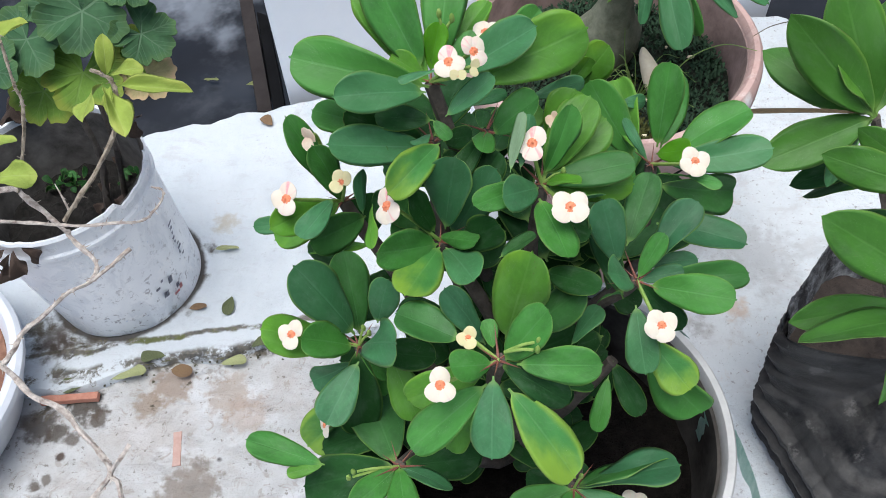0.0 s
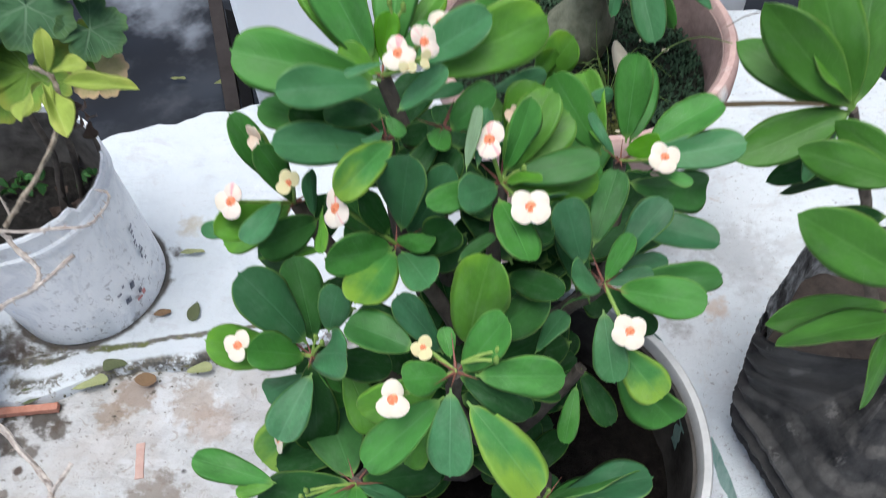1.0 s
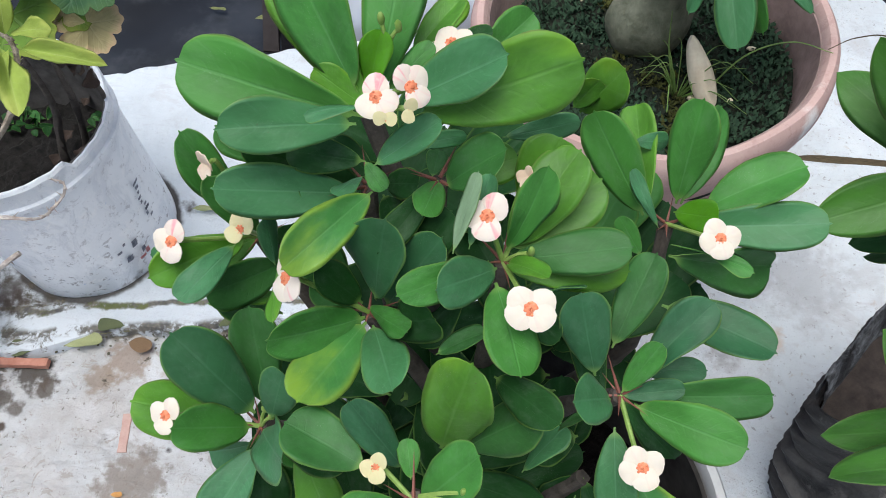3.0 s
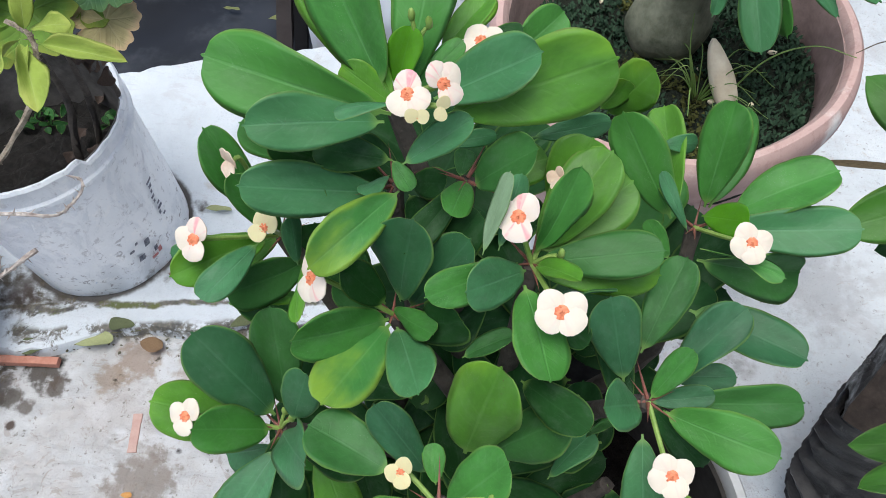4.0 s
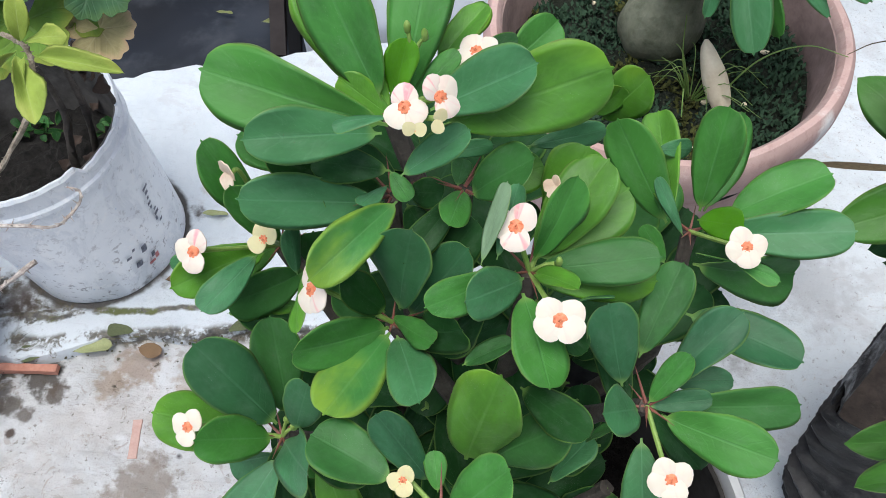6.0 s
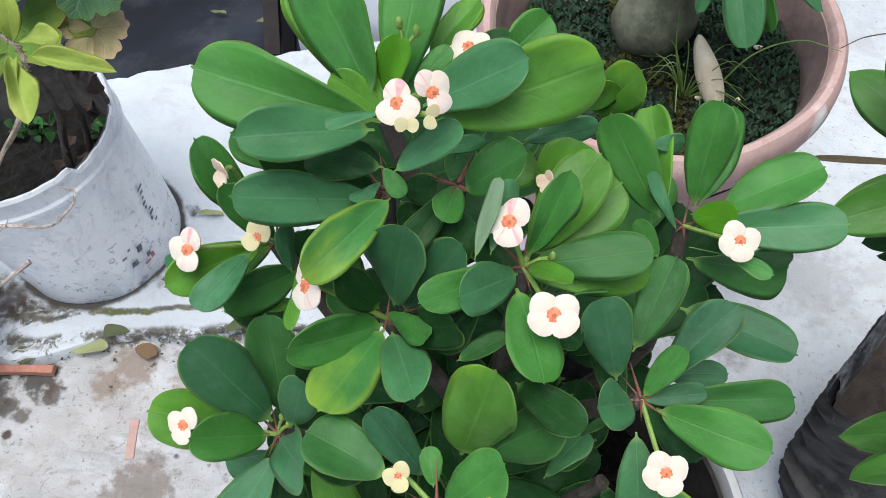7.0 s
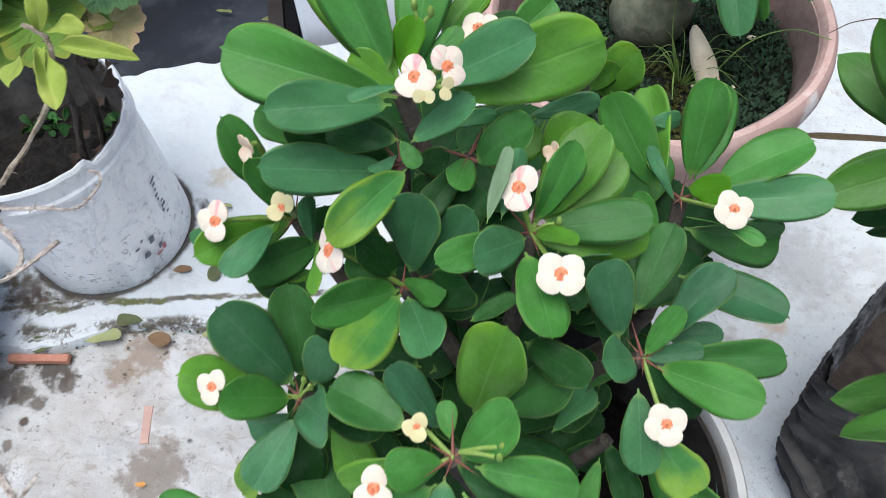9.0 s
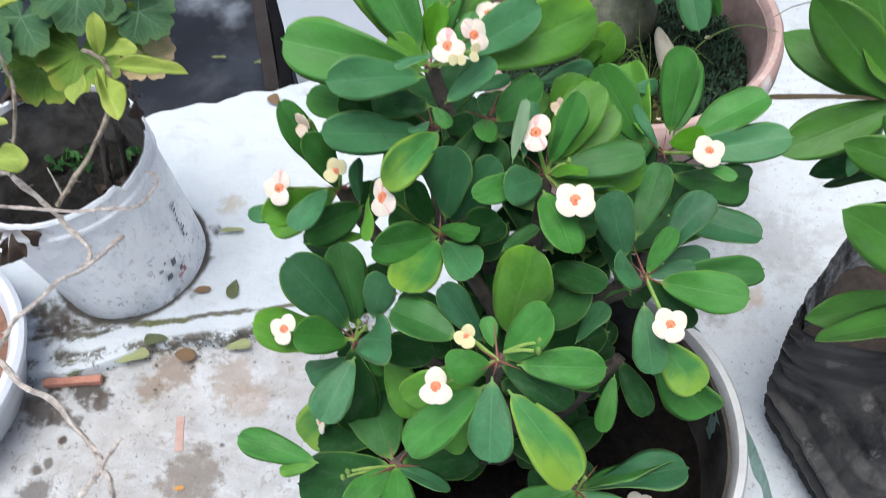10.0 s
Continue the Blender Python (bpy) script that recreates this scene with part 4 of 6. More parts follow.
for a, z0, z1, r, w in ((6, 0.352, 0.398, 0.1555, 4), (7, 0.25, 0.40, 0.178, 2.5), (4, 0.20, 0.33, 0.171, 2), (36, 0.385, 0.412, 0.1765, 3)):
    bm = bmesh.new()
    n = 7
    va, vb = [], []
    for i in range(n):
        z = z0 + (z1 - z0) * i / (n - 1)
        q = w * (0.6 + 0.6 * noise.noise(Vector((i * 0.9, a, 0))))
        for lst, s in ((va, -1), (vb, 1)):
            t = radians(a + s * q + 1.5 * noise.noise(Vector((i * 0.7, a, 4))))
            rr = r + 0.002 * noise.noise(Vector((i, s, a))) - (0.4 - z) * 0.02 * (r > 0.16)
            lst.append(bm.verts.new((POT_AT[0] + rr * math.cos(t), POT_AT[1] + rr * math.sin(t), POT_AT[2] + z)))
    for i in range(n - 1):
        bm.faces.new((va[i], vb[i], vb[i + 1], va[i + 1]))
    bmesh.ops.solidify(bm, geom=bm.faces[:], thickness=0.0015)
    part("paint_flake", bm, PEEL, pot, "curling flake of green paint")

bm = bmesh.new()
line = spline([(0.398, 0.630, 0.398), (0.412, 0.627, 0.366), (0.434, 0.617, 0.315), (0.456, 0.609, 0.255)], 5)
va, vb = [], []
for i, p in enumerate(line):
    h = 0.008 * (0.8 + 0.5 * noise.noise(Vector((i * 0.8, 3, 0))))
    va.append(bm.verts.new(p + Vector((0.004, h, 0.002))))
    vb.append(bm.verts.new(p - Vector((0.004, h, 0.004 * math.sin(i)))))
for i in range(len(line) - 1):
    bm.faces.new((va[i], vb[i], vb[i + 1], va[i + 1]))
bmesh.ops.solidify(bm, geom=bm.faces[:], thickness=0.0012)
part("paint_flake", bm, PEEL, pot, "long peeling strip of green paint")

# ---- pink clay pot ----
PINK_AT = (0.331, 1.196, 0.014)
pink = thing("clay_pot", "weathered pink clay pot with a thick chipped rim", "pot", PINK_AT)
bm = bmesh.new()
lathe(bm, [(0.125, 0.0), (0.130, 0.006), (0.175, 0.30), (0.186, 0.335), (0.199, 0.350), (0.2045, 0.372), (0.2045, 0.392), (0.202, 0.402), (0.197, 0.408), (0.190, 0.408), (0.185, 0.402), (0.182, 0.385), (0.174, 0.30), (0.12, 0.03), (0.0, 0.03), (0.0, 0.0), (0.125, 0.0)],
      PINK_AT, 128, (0, 0), 0.018, seed=3)
part("body", bm, PINK, pink)
bm = bmesh.new()
lathe(bm, [(0.1850, 0.398), (0.1805, 0.378), (0.172, 0.30), (0.170, 0.30), (0.1785, 0.378), (0.1828, 0.397), (0.1850, 0.398)], PINK_AT, 96, (0, 0), 0.018, seed=3)
part("inner_wall", bm, POTINNER_PINK, pink, "weathered inner wall of the pot, darkened for shade")
bm = bmesh.new()
mound(bm, (PINK_AT[0], PINK_AT[1], PINK_AT[2] + 0.332), 0.176, 0.010, 0.012, seed=9)
part("soil", bm, MOSSY_SOIL, pink, "dark soil with moss")

# ---- small white pot at the side ----
SIDE_AT = (-0.744, 0.829, 0.002)
side = thing("ceramic_pot", "low wide white glazed pot with reddish earth", "pot", SIDE_AT)
bm = bmesh.new()
lathe(bm, [(0.178, 0.0), (0.184, 0.004), (0.208, 0.075), (0.219, 0.085), (0.223, 0.093), (0.223, 0.103), (0.217, 0.109), (0.206, 0.107), (0.195, 0.092), (0.17, 0.02), (0.0, 0.02), (0.0, 0.0), (0.178, 0.0)], SIDE_AT, 96)
part("body", bm, LEFTPOT, side)
bm = bmesh.new()
mound(bm, (SIDE_AT[0], SIDE_AT[1], 0.084), 0.191, 0.008, 0.006, seed=14)
part("soil", bm, TERRA_SOIL, side, "dry reddish earth")

# ---- black grow bag ----
BAG_AT = (0.703, 0.790, 0.012)
bag = thing("grow_bag", "black plastic grow bag with sagging folds and a crumpled top", "planter", BAG_AT)


BAG_FACES = (143, 200, 262, 325, 30, 85)


def bag_ring(bm, z, half, power, drop, wrinkle=0.0, n=320):
    """One ring of the bag: flat sides with rounded corners in plan, drawn in at the top of one side."""
    ring = []
    for k in range(n):
        a = 2 * math.pi * k / n
        r = half / sum(max(0.0, math.cos(a - radians(f))) ** power for f in BAG_FACES) ** (1 / power)
        off = abs((a - radians(246) + math.pi) % (2 * math.pi) - math.pi)
        off = min(1.0, max(0.0, (off - radians(58)) / radians(20)))
        sag = 1 - off * off * (3 - 2 * off)
        r *= 1 + 0.025 * noise.noise(Vector((math.cos(a) * 2.2, math.sin(a) * 2.2, z * 8)))
        r += wrinkle * (0.7 * noise.noise(Vector((a * 13, z * 10, 2))) + 0.8 * noise.noise(Vector((a * 34, z * 14, 6))))
        rise = min(1.0, max(0.0, (z - 0.07) / 0.19))
        r *= 1 - drop * sag * rise * rise * (3 - 2 * rise)
        zz = z + min(1.0, z / 0.2) * 0.012 * noise.noise(Vector((math.cos(a) * 2.5, math.sin(a) * 2.5, 7 + z * 2)))
        ring.append(bm.verts.new((BAG_AT[0] + r * math.cos(a), BAG_AT[1] + r * math.sin(a), BAG_AT[2] + zz)))
    return ring


def bag_skin(bm, rings):
    for p, q in zip(rings, rings[1:]):
        n = len(p)
        for k in range(n):
            bm.faces.new((p[k], p[(k + 1) % n], q[(k + 1) % n], q[k]))


BAG_Z = (0.0, 0.015, 0.05, 0.10, 0.16, 0.21, 0.245)
BAG_H = (0.125, 0.140, 0.150, 0.157, 0.160, 0.164, 0.168)
bm = bmesh.new()
rows = []
for i in range(110):
    z = 0.245 * i / 109
    ph = z / 0.034 + 0.25 * noise.noise(Vector((z * 30, 1, 5)))
    fold = (ph % 1.0)
    out = 0.017 * (fold if fold < 0.78 else (1 - fold) * 3.545) - 0.007
    rows.append(bag_ring(bm, z, float(np.interp(z, BAG_Z, BAG_H)) + out * min(1.0, z / 0.03), 16, 0.93, 0.003))
bag_skin(bm, rows)
bm.faces.new(rows[0][::-1])
part("body", bm, BAG, bag)
bm = bmesh.new()
bag_skin(bm, [bag_ring(bm, z, h, 16, 0.93, w) for z, h, w in ((0.236, 0.1665, 0.002), (0.247, 0.1705, 0.0025), (0.258, 0.172, 0.003), (0.270, 0.1725, 0.0035), (0.280, 0.1725, 0.004), (0.2815, 0.1712, 0.004), (0.272, 0.168, 0.004), (0.258, 0.164, 0.003), (0.238, 0.159, 0.003), (0.215, 0.155, 0.003), (0.19, 0.152, 0.0))])
near = [v for v in bm.verts if abs((math.atan2(v.co.y - BAG_AT[1], v.co.x - BAG_AT[0]) - radians(246) + math.pi) % (2 * math.pi) - math.pi) < radians(80 + 5 * noise.noise(Vector((v.co.z * 60, 2, 0))))]
bmesh.ops.delete(bm, geom=near, context="VERTS")
part("rolled_edge", bm, BAGRIM, bag, "dusty grey crumpled edge of the bag")
bm = bmesh.new()
rows = [bag_ring(bm, 0.20, 0.154 * q, 16, 0.93, 0.003) for q in (1.0, 0.85, 0.7, 0.55, 0.4, 0.25, 0.1)]
bag_skin(bm, rows)
bm.faces.new(rows[-1])
for v in bm.verts:
    v.co.z += 0.012 * noise.noise(v.co * 40)
part("soil", bm, BROWN_SOIL, bag, "brownish potting soil")

# ---- the flowering plant ----
plant = thing("crown_of_thorns", "thorny plant with thick green leaves and cream flowers, potted", "plant", (0.21, 0.66, 0.33))
PLANT[0] = plant
FOOT = Vector((0.205, 0.660, 0.325))


def put(ob, parent, m):
    ob.parent = parent
    ob.matrix_parent_inverse = Matrix.Translation(-Vector(base_of(parent)))
    ob.matrix_basis = m


def thorn_mesh():
    bm = bmesh.new()
    cone(bm, (0, 0, 0), (0, 0, 1), 0.055, 5)
    return mesh_of("thorn", bm, SPINE)


THORN = thorn_mesh()


def thorn(parent, at, way, size):
    ob = new("thorn", THORN)
    m = Vector(way).to_track_quat("Z", "Y").to_matrix().to_4x4()
    m.translation = at
    put(ob, parent, m @ Matrix.Diagonal((size * (0.75 + 0.006 / size * 0.6), size * (0.75 + 0.006 / size * 0.6), size, 1)))


def branch(parent, tip, r0=0.009, r1=0.0055, foot=None, sway=0.02, seed=0, thorns=13):
    """A thorny stem from the foot of the plant to a leaf rosette."""
    rng = random.Random(seed)
    f = Vector(foot or FOOT)
    t = Vector(tip)
    pts = [f]
    for q in (0.33, 0.66):
        p = f.lerp(t, q)
        p.xy = f.xy.lerp(t.xy, q ** 0.8)
        p += Vector((rng.uniform(-sway, sway), rng.uniform(-sway, sway), 0))
        pts.append(p)
    pts.append(t)
    bm = bmesh.new()
    tube(bm, pts, r0, r1, 6, 9, 0.35, seed)
    ob = part("stem", bm, STEM, parent, "dark thorny stem")
    line = spline(pts, 10)
    for k in range(thorns):
        i = int(len(line) * (0.35 + 0.65 * (k + 0.5) / thorns)) - 1
        a = rng.uniform(0, 2 * math.pi)
        d = Vector((math.cos(a), math.sin(a), rng.uniform(-0.1, 0.5))).normalized()
        p = line[i]
        thorn(ob, p + d * 0.003, d, rng.uniform(0.012, 0.022))
    return ob


def crown_spines(parent, at, n, seed, size=0.021):
    rng = random.Random(seed)
    c = Vector(at)
    for k in range(n):
        a = 2 * math.pi * (k + rng.random()) / n
        d = Vector((math.cos(a), math.sin(a), rng.uniform(0.1, 1.0))).normalized()
        thorn(parent, c + d * 0.002, d, rng.uniform(0.7, 1.3) * size)


R = {
    "A": (0.117, 0.772, 0.734),
    "K": (0.118, 0.745, 0.696),
    "I": (0.035, 0.748, 0.621),
    "C": (0.122, 0.691, 0.638),
    "J": (0.160, 0.747, 0.705),
    "B": (0.202, 0.707, 0.688),
    "G": (0.278, 0.661, 0.623),
    "H": (0.308, 0.795, 0.611),
    "E": (0.167, 0.579, 0.642),
    "D": (0.052, 0.634, 0.568),
    "M": (0.086, 0.548, 0.520),
    "N": (0.231, 0.542, 0.488),
    "O": (0.266, 0.634, 0.541),
}
TIPS = list(R.values())
# rosette A
branch(plant, R["A"], seed=65)
crown_spines(plant, R["A"], 6, 65)
leaf(0.1166, 0.7630, 0.7376, 0.0121, 0.7726, 0.7614, 0.0429, -58, "g", fold=0.10)
leaf(0.1142, 0.7560, 0.7390, 0.0508, 0.7209, 0.7686, 0.0302, -33, "b", fold=0.10)
leaf(0.1277, 0.7347, 0.7804, 0.0972, 0.7280, 0.7770, 0.0119, 28, "b", fold=-0.10)
leaf(0.1109, 0.7759, 0.7424, 0.0770, 0.8090, 0.8100, 0.0391, -41, "g", fold=0.10)
leaf(0.117, 0.772, 0.734, 0.064, 0.824, 0.789, 0.035, -29, "l")
leaf(0.1205, 0.7766, 0.7373, 0.1310, 0.8450, 0.7900, 0.0354, 26, "g", fold=0.00)
leaf(0.1170, 0.7792, 0.7385, 0.1253, 0.7946, 0.7738, 0.0181, 13, "v", fold=0.15)
leaf(0.126, 0.786, 0.734, 0.151, 0.808, 0.753, 0.014, 36, "g")
leaf(0.1358, 0.8176, 0.7318, 0.1625, 0.8512, 0.7487, 0.0192, 14, "l", fold=0.15)
leaf(0.1400, 0.7694, 0.7458, 0.1961, 0.7691, 0.7882, 0.0329, 30, "b", fold=0.15)
leaf(0.1472, 0.7614, 0.7425, 0.2345, 0.7822, 0.7752, 0.0449, 42, "l", fold=0.00)
leaf(0.117, 0.772, 0.734, 0.088, 0.778, 0.757, 0.019, -37, "l")
leaf(0.140, 0.849, 0.710, 0.161, 0.876, 0.726, 0.017, 32, "l")
leaf(0.1715, 0.8249, 0.7192, 0.2051, 0.8565, 0.7352, 0.0268, 51, "g", fold=0.15)
leaf(0.147, 0.819, 0.729, 0.183, 0.828, 0.747, 0.013, 45, "d")
leaf(0.1299, 0.7259, 0.7425, 0.1656, 0.7377, 0.7704, 0.0183, 22, "b", fold=0.10)
leaf(0.141, 0.750, 0.730, 0.176, 0.756, 0.737, 0.010, 38, "b")
# rosette K
branch(plant, R["K"], seed=75)
crown_spines(plant, R["K"], 6, 75)
leaf(0.119, 0.745, 0.720, 0.132, 0.730, 0.714, 0.012, 15, "g")
leaf(0.1094, 0.7547, 0.6799, 0.0825, 0.7298, 0.7170, 0.0305, -72, "m", fold=0.15)
leaf(0.1158, 0.7452, 0.7051, 0.1051, 0.7228, 0.7159, 0.0132, 17, "b", fold=-0.10)
leaf(0.1236, 0.7342, 0.7061, 0.0887, 0.6690, 0.7221, 0.0270, -24, "y", fold=0.10)
leaf(0.1135, 0.7391, 0.6961, 0.0432, 0.7076, 0.7342, 0.0317, -49, "b", fold=0.10)
leaf(0.0810, 0.7600, 0.6940, 0.0201, 0.7713, 0.7073, 0.0300, -31, "g")
leaf(0.085, 0.762, 0.687, 0.053, 0.738, 0.736, 0.024, -57, "d")
leaf(0.119, 0.745, 0.720, 0.075, 0.742, 0.728, 0.023, -36, "d")
leaf(0.121, 0.753, 0.694, 0.089, 0.777, 0.693, 0.020, -24, "d")
leaf(0.125, 0.755, 0.686, 0.149, 0.745, 0.703, 0.019, 45, "d")
leaf(0.126, 0.746, 0.687, 0.139, 0.734, 0.669, 0.021, 18, "d")
# rosette I
branch(plant, R["I"], seed=73)
crown_spines(plant, R["I"], 6, 73)
leaf(0.0340, 0.7507, 0.6273, -0.0009, 0.7648, 0.7071, 0.0232, -42, "g", fold=0.15)
leaf(0.035, 0.748, 0.621, 0.023, 0.738, 0.701, 0.023, -78, "g")
leaf(0.0368, 0.7151, 0.6635, 0.0170, 0.6686, 0.6727, 0.0206, -32, "b", fold=0.00)
leaf(0.0282, 0.7422, 0.6258, -0.0127, 0.6890, 0.6573, 0.0293, -29, "l", fold=0.10)
leaf(-0.001, 0.741, 0.599, -0.046, 0.736, 0.601, 0.016, -30, "b")
leaf(0.0583, 0.7140, 0.6443, 0.0622, 0.7173, 0.6943, 0.0136, 89, "b", fold=-0.10)
leaf(0.060, 0.716, 0.600, 0.010, 0.697, 0.614, 0.015, 6, "l")
leaf(0.0569, 0.7310, 0.6211, 0.0144, 0.6936, 0.6328, 0.0358, -62, "m", fold=0.18)
leaf(0.035, 0.748, 0.621, -0.027, 0.727, 0.593, 0.031, -42, "l")
leaf(0.0688, 0.7072, 0.6653, 0.0715, 0.6666, 0.6608, 0.0140, 53, "l", fold=0.00)
# rosette C
branch(plant, R["C"], seed=67)
crown_spines(plant, R["C"], 6, 67)
leaf(0.1204, 0.6868, 0.6391, 0.0783, 0.6444, 0.6847, 0.0318, -54, "g", fold=0.10)
leaf(0.1218, 0.6829, 0.6399, 0.0996, 0.6163, 0.6716, 0.0350, -12, "y", fold=0.00)
leaf(0.1269, 0.6802, 0.6430, 0.1497, 0.6290, 0.6705, 0.0272, -6, "b", fold=0.10)
leaf(0.1209, 0.6950, 0.6379, 0.1520, 0.6645, 0.6714, 0.0159, 44, "g", fold=-0.10)
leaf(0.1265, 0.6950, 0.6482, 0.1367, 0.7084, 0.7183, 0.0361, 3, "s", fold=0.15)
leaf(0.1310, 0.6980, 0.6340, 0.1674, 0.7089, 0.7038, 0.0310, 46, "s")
leaf(0.140, 0.703, 0.664, 0.170, 0.730, 0.700, 0.029, 27, "d")
leaf(0.118, 0.692, 0.649, 0.102, 0.680, 0.710, 0.022, -70, "d")
leaf(0.131, 0.690, 0.625, 0.169, 0.665, 0.691, 0.026, 49, "d")
leaf(0.1691, 0.6587, 0.6584, 0.1970, 0.6693, 0.6730, 0.0155, -4, "m", fold=0.18)
leaf(0.1031, 0.7128, 0.6242, 0.0762, 0.7214, 0.6679, 0.033, -20, "m")
leaf(0.1112, 0.7109, 0.6104, 0.0816, 0.7118, 0.6379, 0.032, -20, "m")
leaf(0.0899, 0.7358, 0.6280, 0.0638, 0.7269, 0.6374, 0.03, -20, "d")
leaf(0.0465, 0.7179, 0.5669, 0.0058, 0.7081, 0.6006, 0.0400, 10, "m")
leaf(0.0499, 0.7558, 0.5540, 0.0480, 0.7737, 0.6000, 0.0380, 0, "d")
# rosette J
branch(plant, R["J"], seed=74)
crown_spines(plant, R["J"], 6, 74)
leaf(0.1647, 0.7437, 0.7051, 0.1989, 0.7452, 0.7421, 0.0306, 28, "m", fold=0.18)
leaf(0.1565, 0.7487, 0.7054, 0.1579, 0.7676, 0.7072, 0.0125, 1, "m", fold=0.10)
leaf(0.160, 0.747, 0.705, 0.156, 0.714, 0.717, 0.019, -14, "g")
leaf(0.1701, 0.7517, 0.7058, 0.2048, 0.7664, 0.7077, 0.0251, 35, "o", fold=0.00)
leaf(0.160, 0.747, 0.705, 0.131, 0.702, 0.692, 0.019, -23, "d")
leaf(0.194, 0.780, 0.708, 0.239, 0.792, 0.714, 0.015, 37, "b")
# rosette B
branch(plant, R["B"], seed=66)
crown_spines(plant, R["B"], 6, 66)
leaf(0.1993, 0.7008, 0.6907, 0.1707, 0.6663, 0.7216, 0.0278, -41, "b", fold=0.00)
leaf(0.1943, 0.7036, 0.6927, 0.1501, 0.6643, 0.7143, 0.0205, -40, "g", fold=0.10)
leaf(0.2034, 0.7102, 0.6944, 0.2219, 0.7326, 0.7468, 0.0215, 51, "g", fold=0.15)
leaf(0.2040, 0.7130, 0.6910, 0.2390, 0.7580, 0.7300, 0.0340, 18, "o")
leaf(0.2040, 0.7130, 0.6910, 0.2530, 0.7550, 0.7090, 0.0370, 22, "o")
leaf(0.2090, 0.7370, 0.6940, 0.2280, 0.7650, 0.7310, 0.0340, 18, "o")
leaf(0.2034, 0.7078, 0.6886, 0.2728, 0.7170, 0.7001, 0.0276, 30, "m", fold=0.00)
leaf(0.2038, 0.7048, 0.6830, 0.2745, 0.7150, 0.6770, 0.0263, 34, "l", fold=0.05)
leaf(0.2041, 0.7053, 0.6901, 0.2279, 0.6831, 0.7159, 0.0144, 10, "l", fold=0.15)
leaf(0.1992, 0.6935, 0.6867, 0.2180, 0.6397, 0.6838, 0.0330, -12, "g", fold=0.00)
leaf(0.1766, 0.6879, 0.7230, 0.1862, 0.7230, 0.7491, 0.0113, -29, "p", fold=0.00)
leaf(0.184, 0.696, 0.716, 0.192, 0.728, 0.742, 0.012, 2, "b")
leaf(0.210, 0.698, 0.662, 0.249, 0.695, 0.689, 0.020, -38, "b")
leaf(0.207, 0.703, 0.663, 0.238, 0.672, 0.666, 0.019, 22, "d")
# rosette G
branch(plant, R["G"], seed=71)
crown_spines(plant, R["G"], 6, 71)
leaf(0.2862, 0.6556, 0.6242, 0.3458, 0.6299, 0.6420, 0.0313, 34, "g", fold=0.10)
leaf(0.2884, 0.6632, 0.6211, 0.3731, 0.6801, 0.6051, 0.0246, 41, "m", fold=0.10)
leaf(0.2785, 0.6619, 0.6245, 0.2961, 0.6797, 0.6601, 0.0164, 9, "g", fold=0.00)
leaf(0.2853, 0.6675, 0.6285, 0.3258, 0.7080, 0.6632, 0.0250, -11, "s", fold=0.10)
leaf(0.2714, 0.6539, 0.6328, 0.2471, 0.6336, 0.6732, 0.0283, -21, "b", fold=0.10)
leaf(0.2767, 0.6445, 0.6129, 0.2833, 0.5982, 0.5843, 0.0271, 14, "b", fold=0.00)
leaf(0.2898, 0.6289, 0.5868, 0.3232, 0.5987, 0.5571, 0.0335, 39, "y", fold=0.10)
leaf(0.2942, 0.6293, 0.5582, 0.3418, 0.6008, 0.5111, 0.0456, 76, "g", fold=0.18)
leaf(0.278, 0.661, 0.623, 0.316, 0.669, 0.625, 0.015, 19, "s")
leaf(0.278, 0.661, 0.623, 0.318, 0.640, 0.582, 0.020, 30, "d")
leaf(0.2708, 0.6848, 0.6370, 0.2912, 0.7337, 0.6696, 0.0271, 2, "m", fold=0.00)
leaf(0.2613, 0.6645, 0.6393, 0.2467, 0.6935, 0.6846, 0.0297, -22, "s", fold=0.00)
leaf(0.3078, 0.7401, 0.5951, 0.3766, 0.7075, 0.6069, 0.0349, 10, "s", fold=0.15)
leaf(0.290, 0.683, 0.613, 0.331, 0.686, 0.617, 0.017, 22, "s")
leaf(0.267, 0.648, 0.616, 0.253, 0.726, 0.614, 0.024, -12, "d")
leaf(0.267, 0.651, 0.619, 0.245, 0.629, 0.645, 0.017, 40, "g")
# rosette H
branch(plant, R["H"], seed=72)
crown_spines(plant, R["H"], 6, 72)
leaf(0.3114, 0.8018, 0.6259, 0.3148, 0.8312, 0.6981, 0.0310, -5, "g", fold=0.00)
leaf(0.3164, 0.8080, 0.6176, 0.3382, 0.8690, 0.6510, 0.0276, 32, "g", fold=0.15)
leaf(0.3303, 0.8035, 0.6202, 0.3928, 0.8263, 0.6467, 0.0371, 7, "g", fold=0.15)
leaf(0.3191, 0.7936, 0.6126, 0.4087, 0.7914, 0.6339, 0.0320, 44, "b", fold=0.10)
leaf(0.3111, 0.7985, 0.6208, 0.3332, 0.7772, 0.6492, 0.0230, 40, "v", fold=0.00)
leaf(0.3064, 0.7639, 0.6338, 0.3563, 0.7455, 0.6384, 0.0082, -41, "g", fold=0.00)
leaf(0.3082, 0.7647, 0.6187, 0.3861, 0.7880, 0.5804, 0.0368, 69, "m", fold=0.18)
leaf(0.2968, 0.7695, 0.6430, 0.2754, 0.7935, 0.6707, 0.0090, -40, "b", fold=0.00)
leaf(0.290, 0.763, 0.618, 0.272, 0.777, 0.641, 0.014, -34, "g")
leaf(0.2911, 0.7951, 0.6187, 0.2493, 0.8314, 0.6787, 0.0347, -40, "g", fold=0.00)
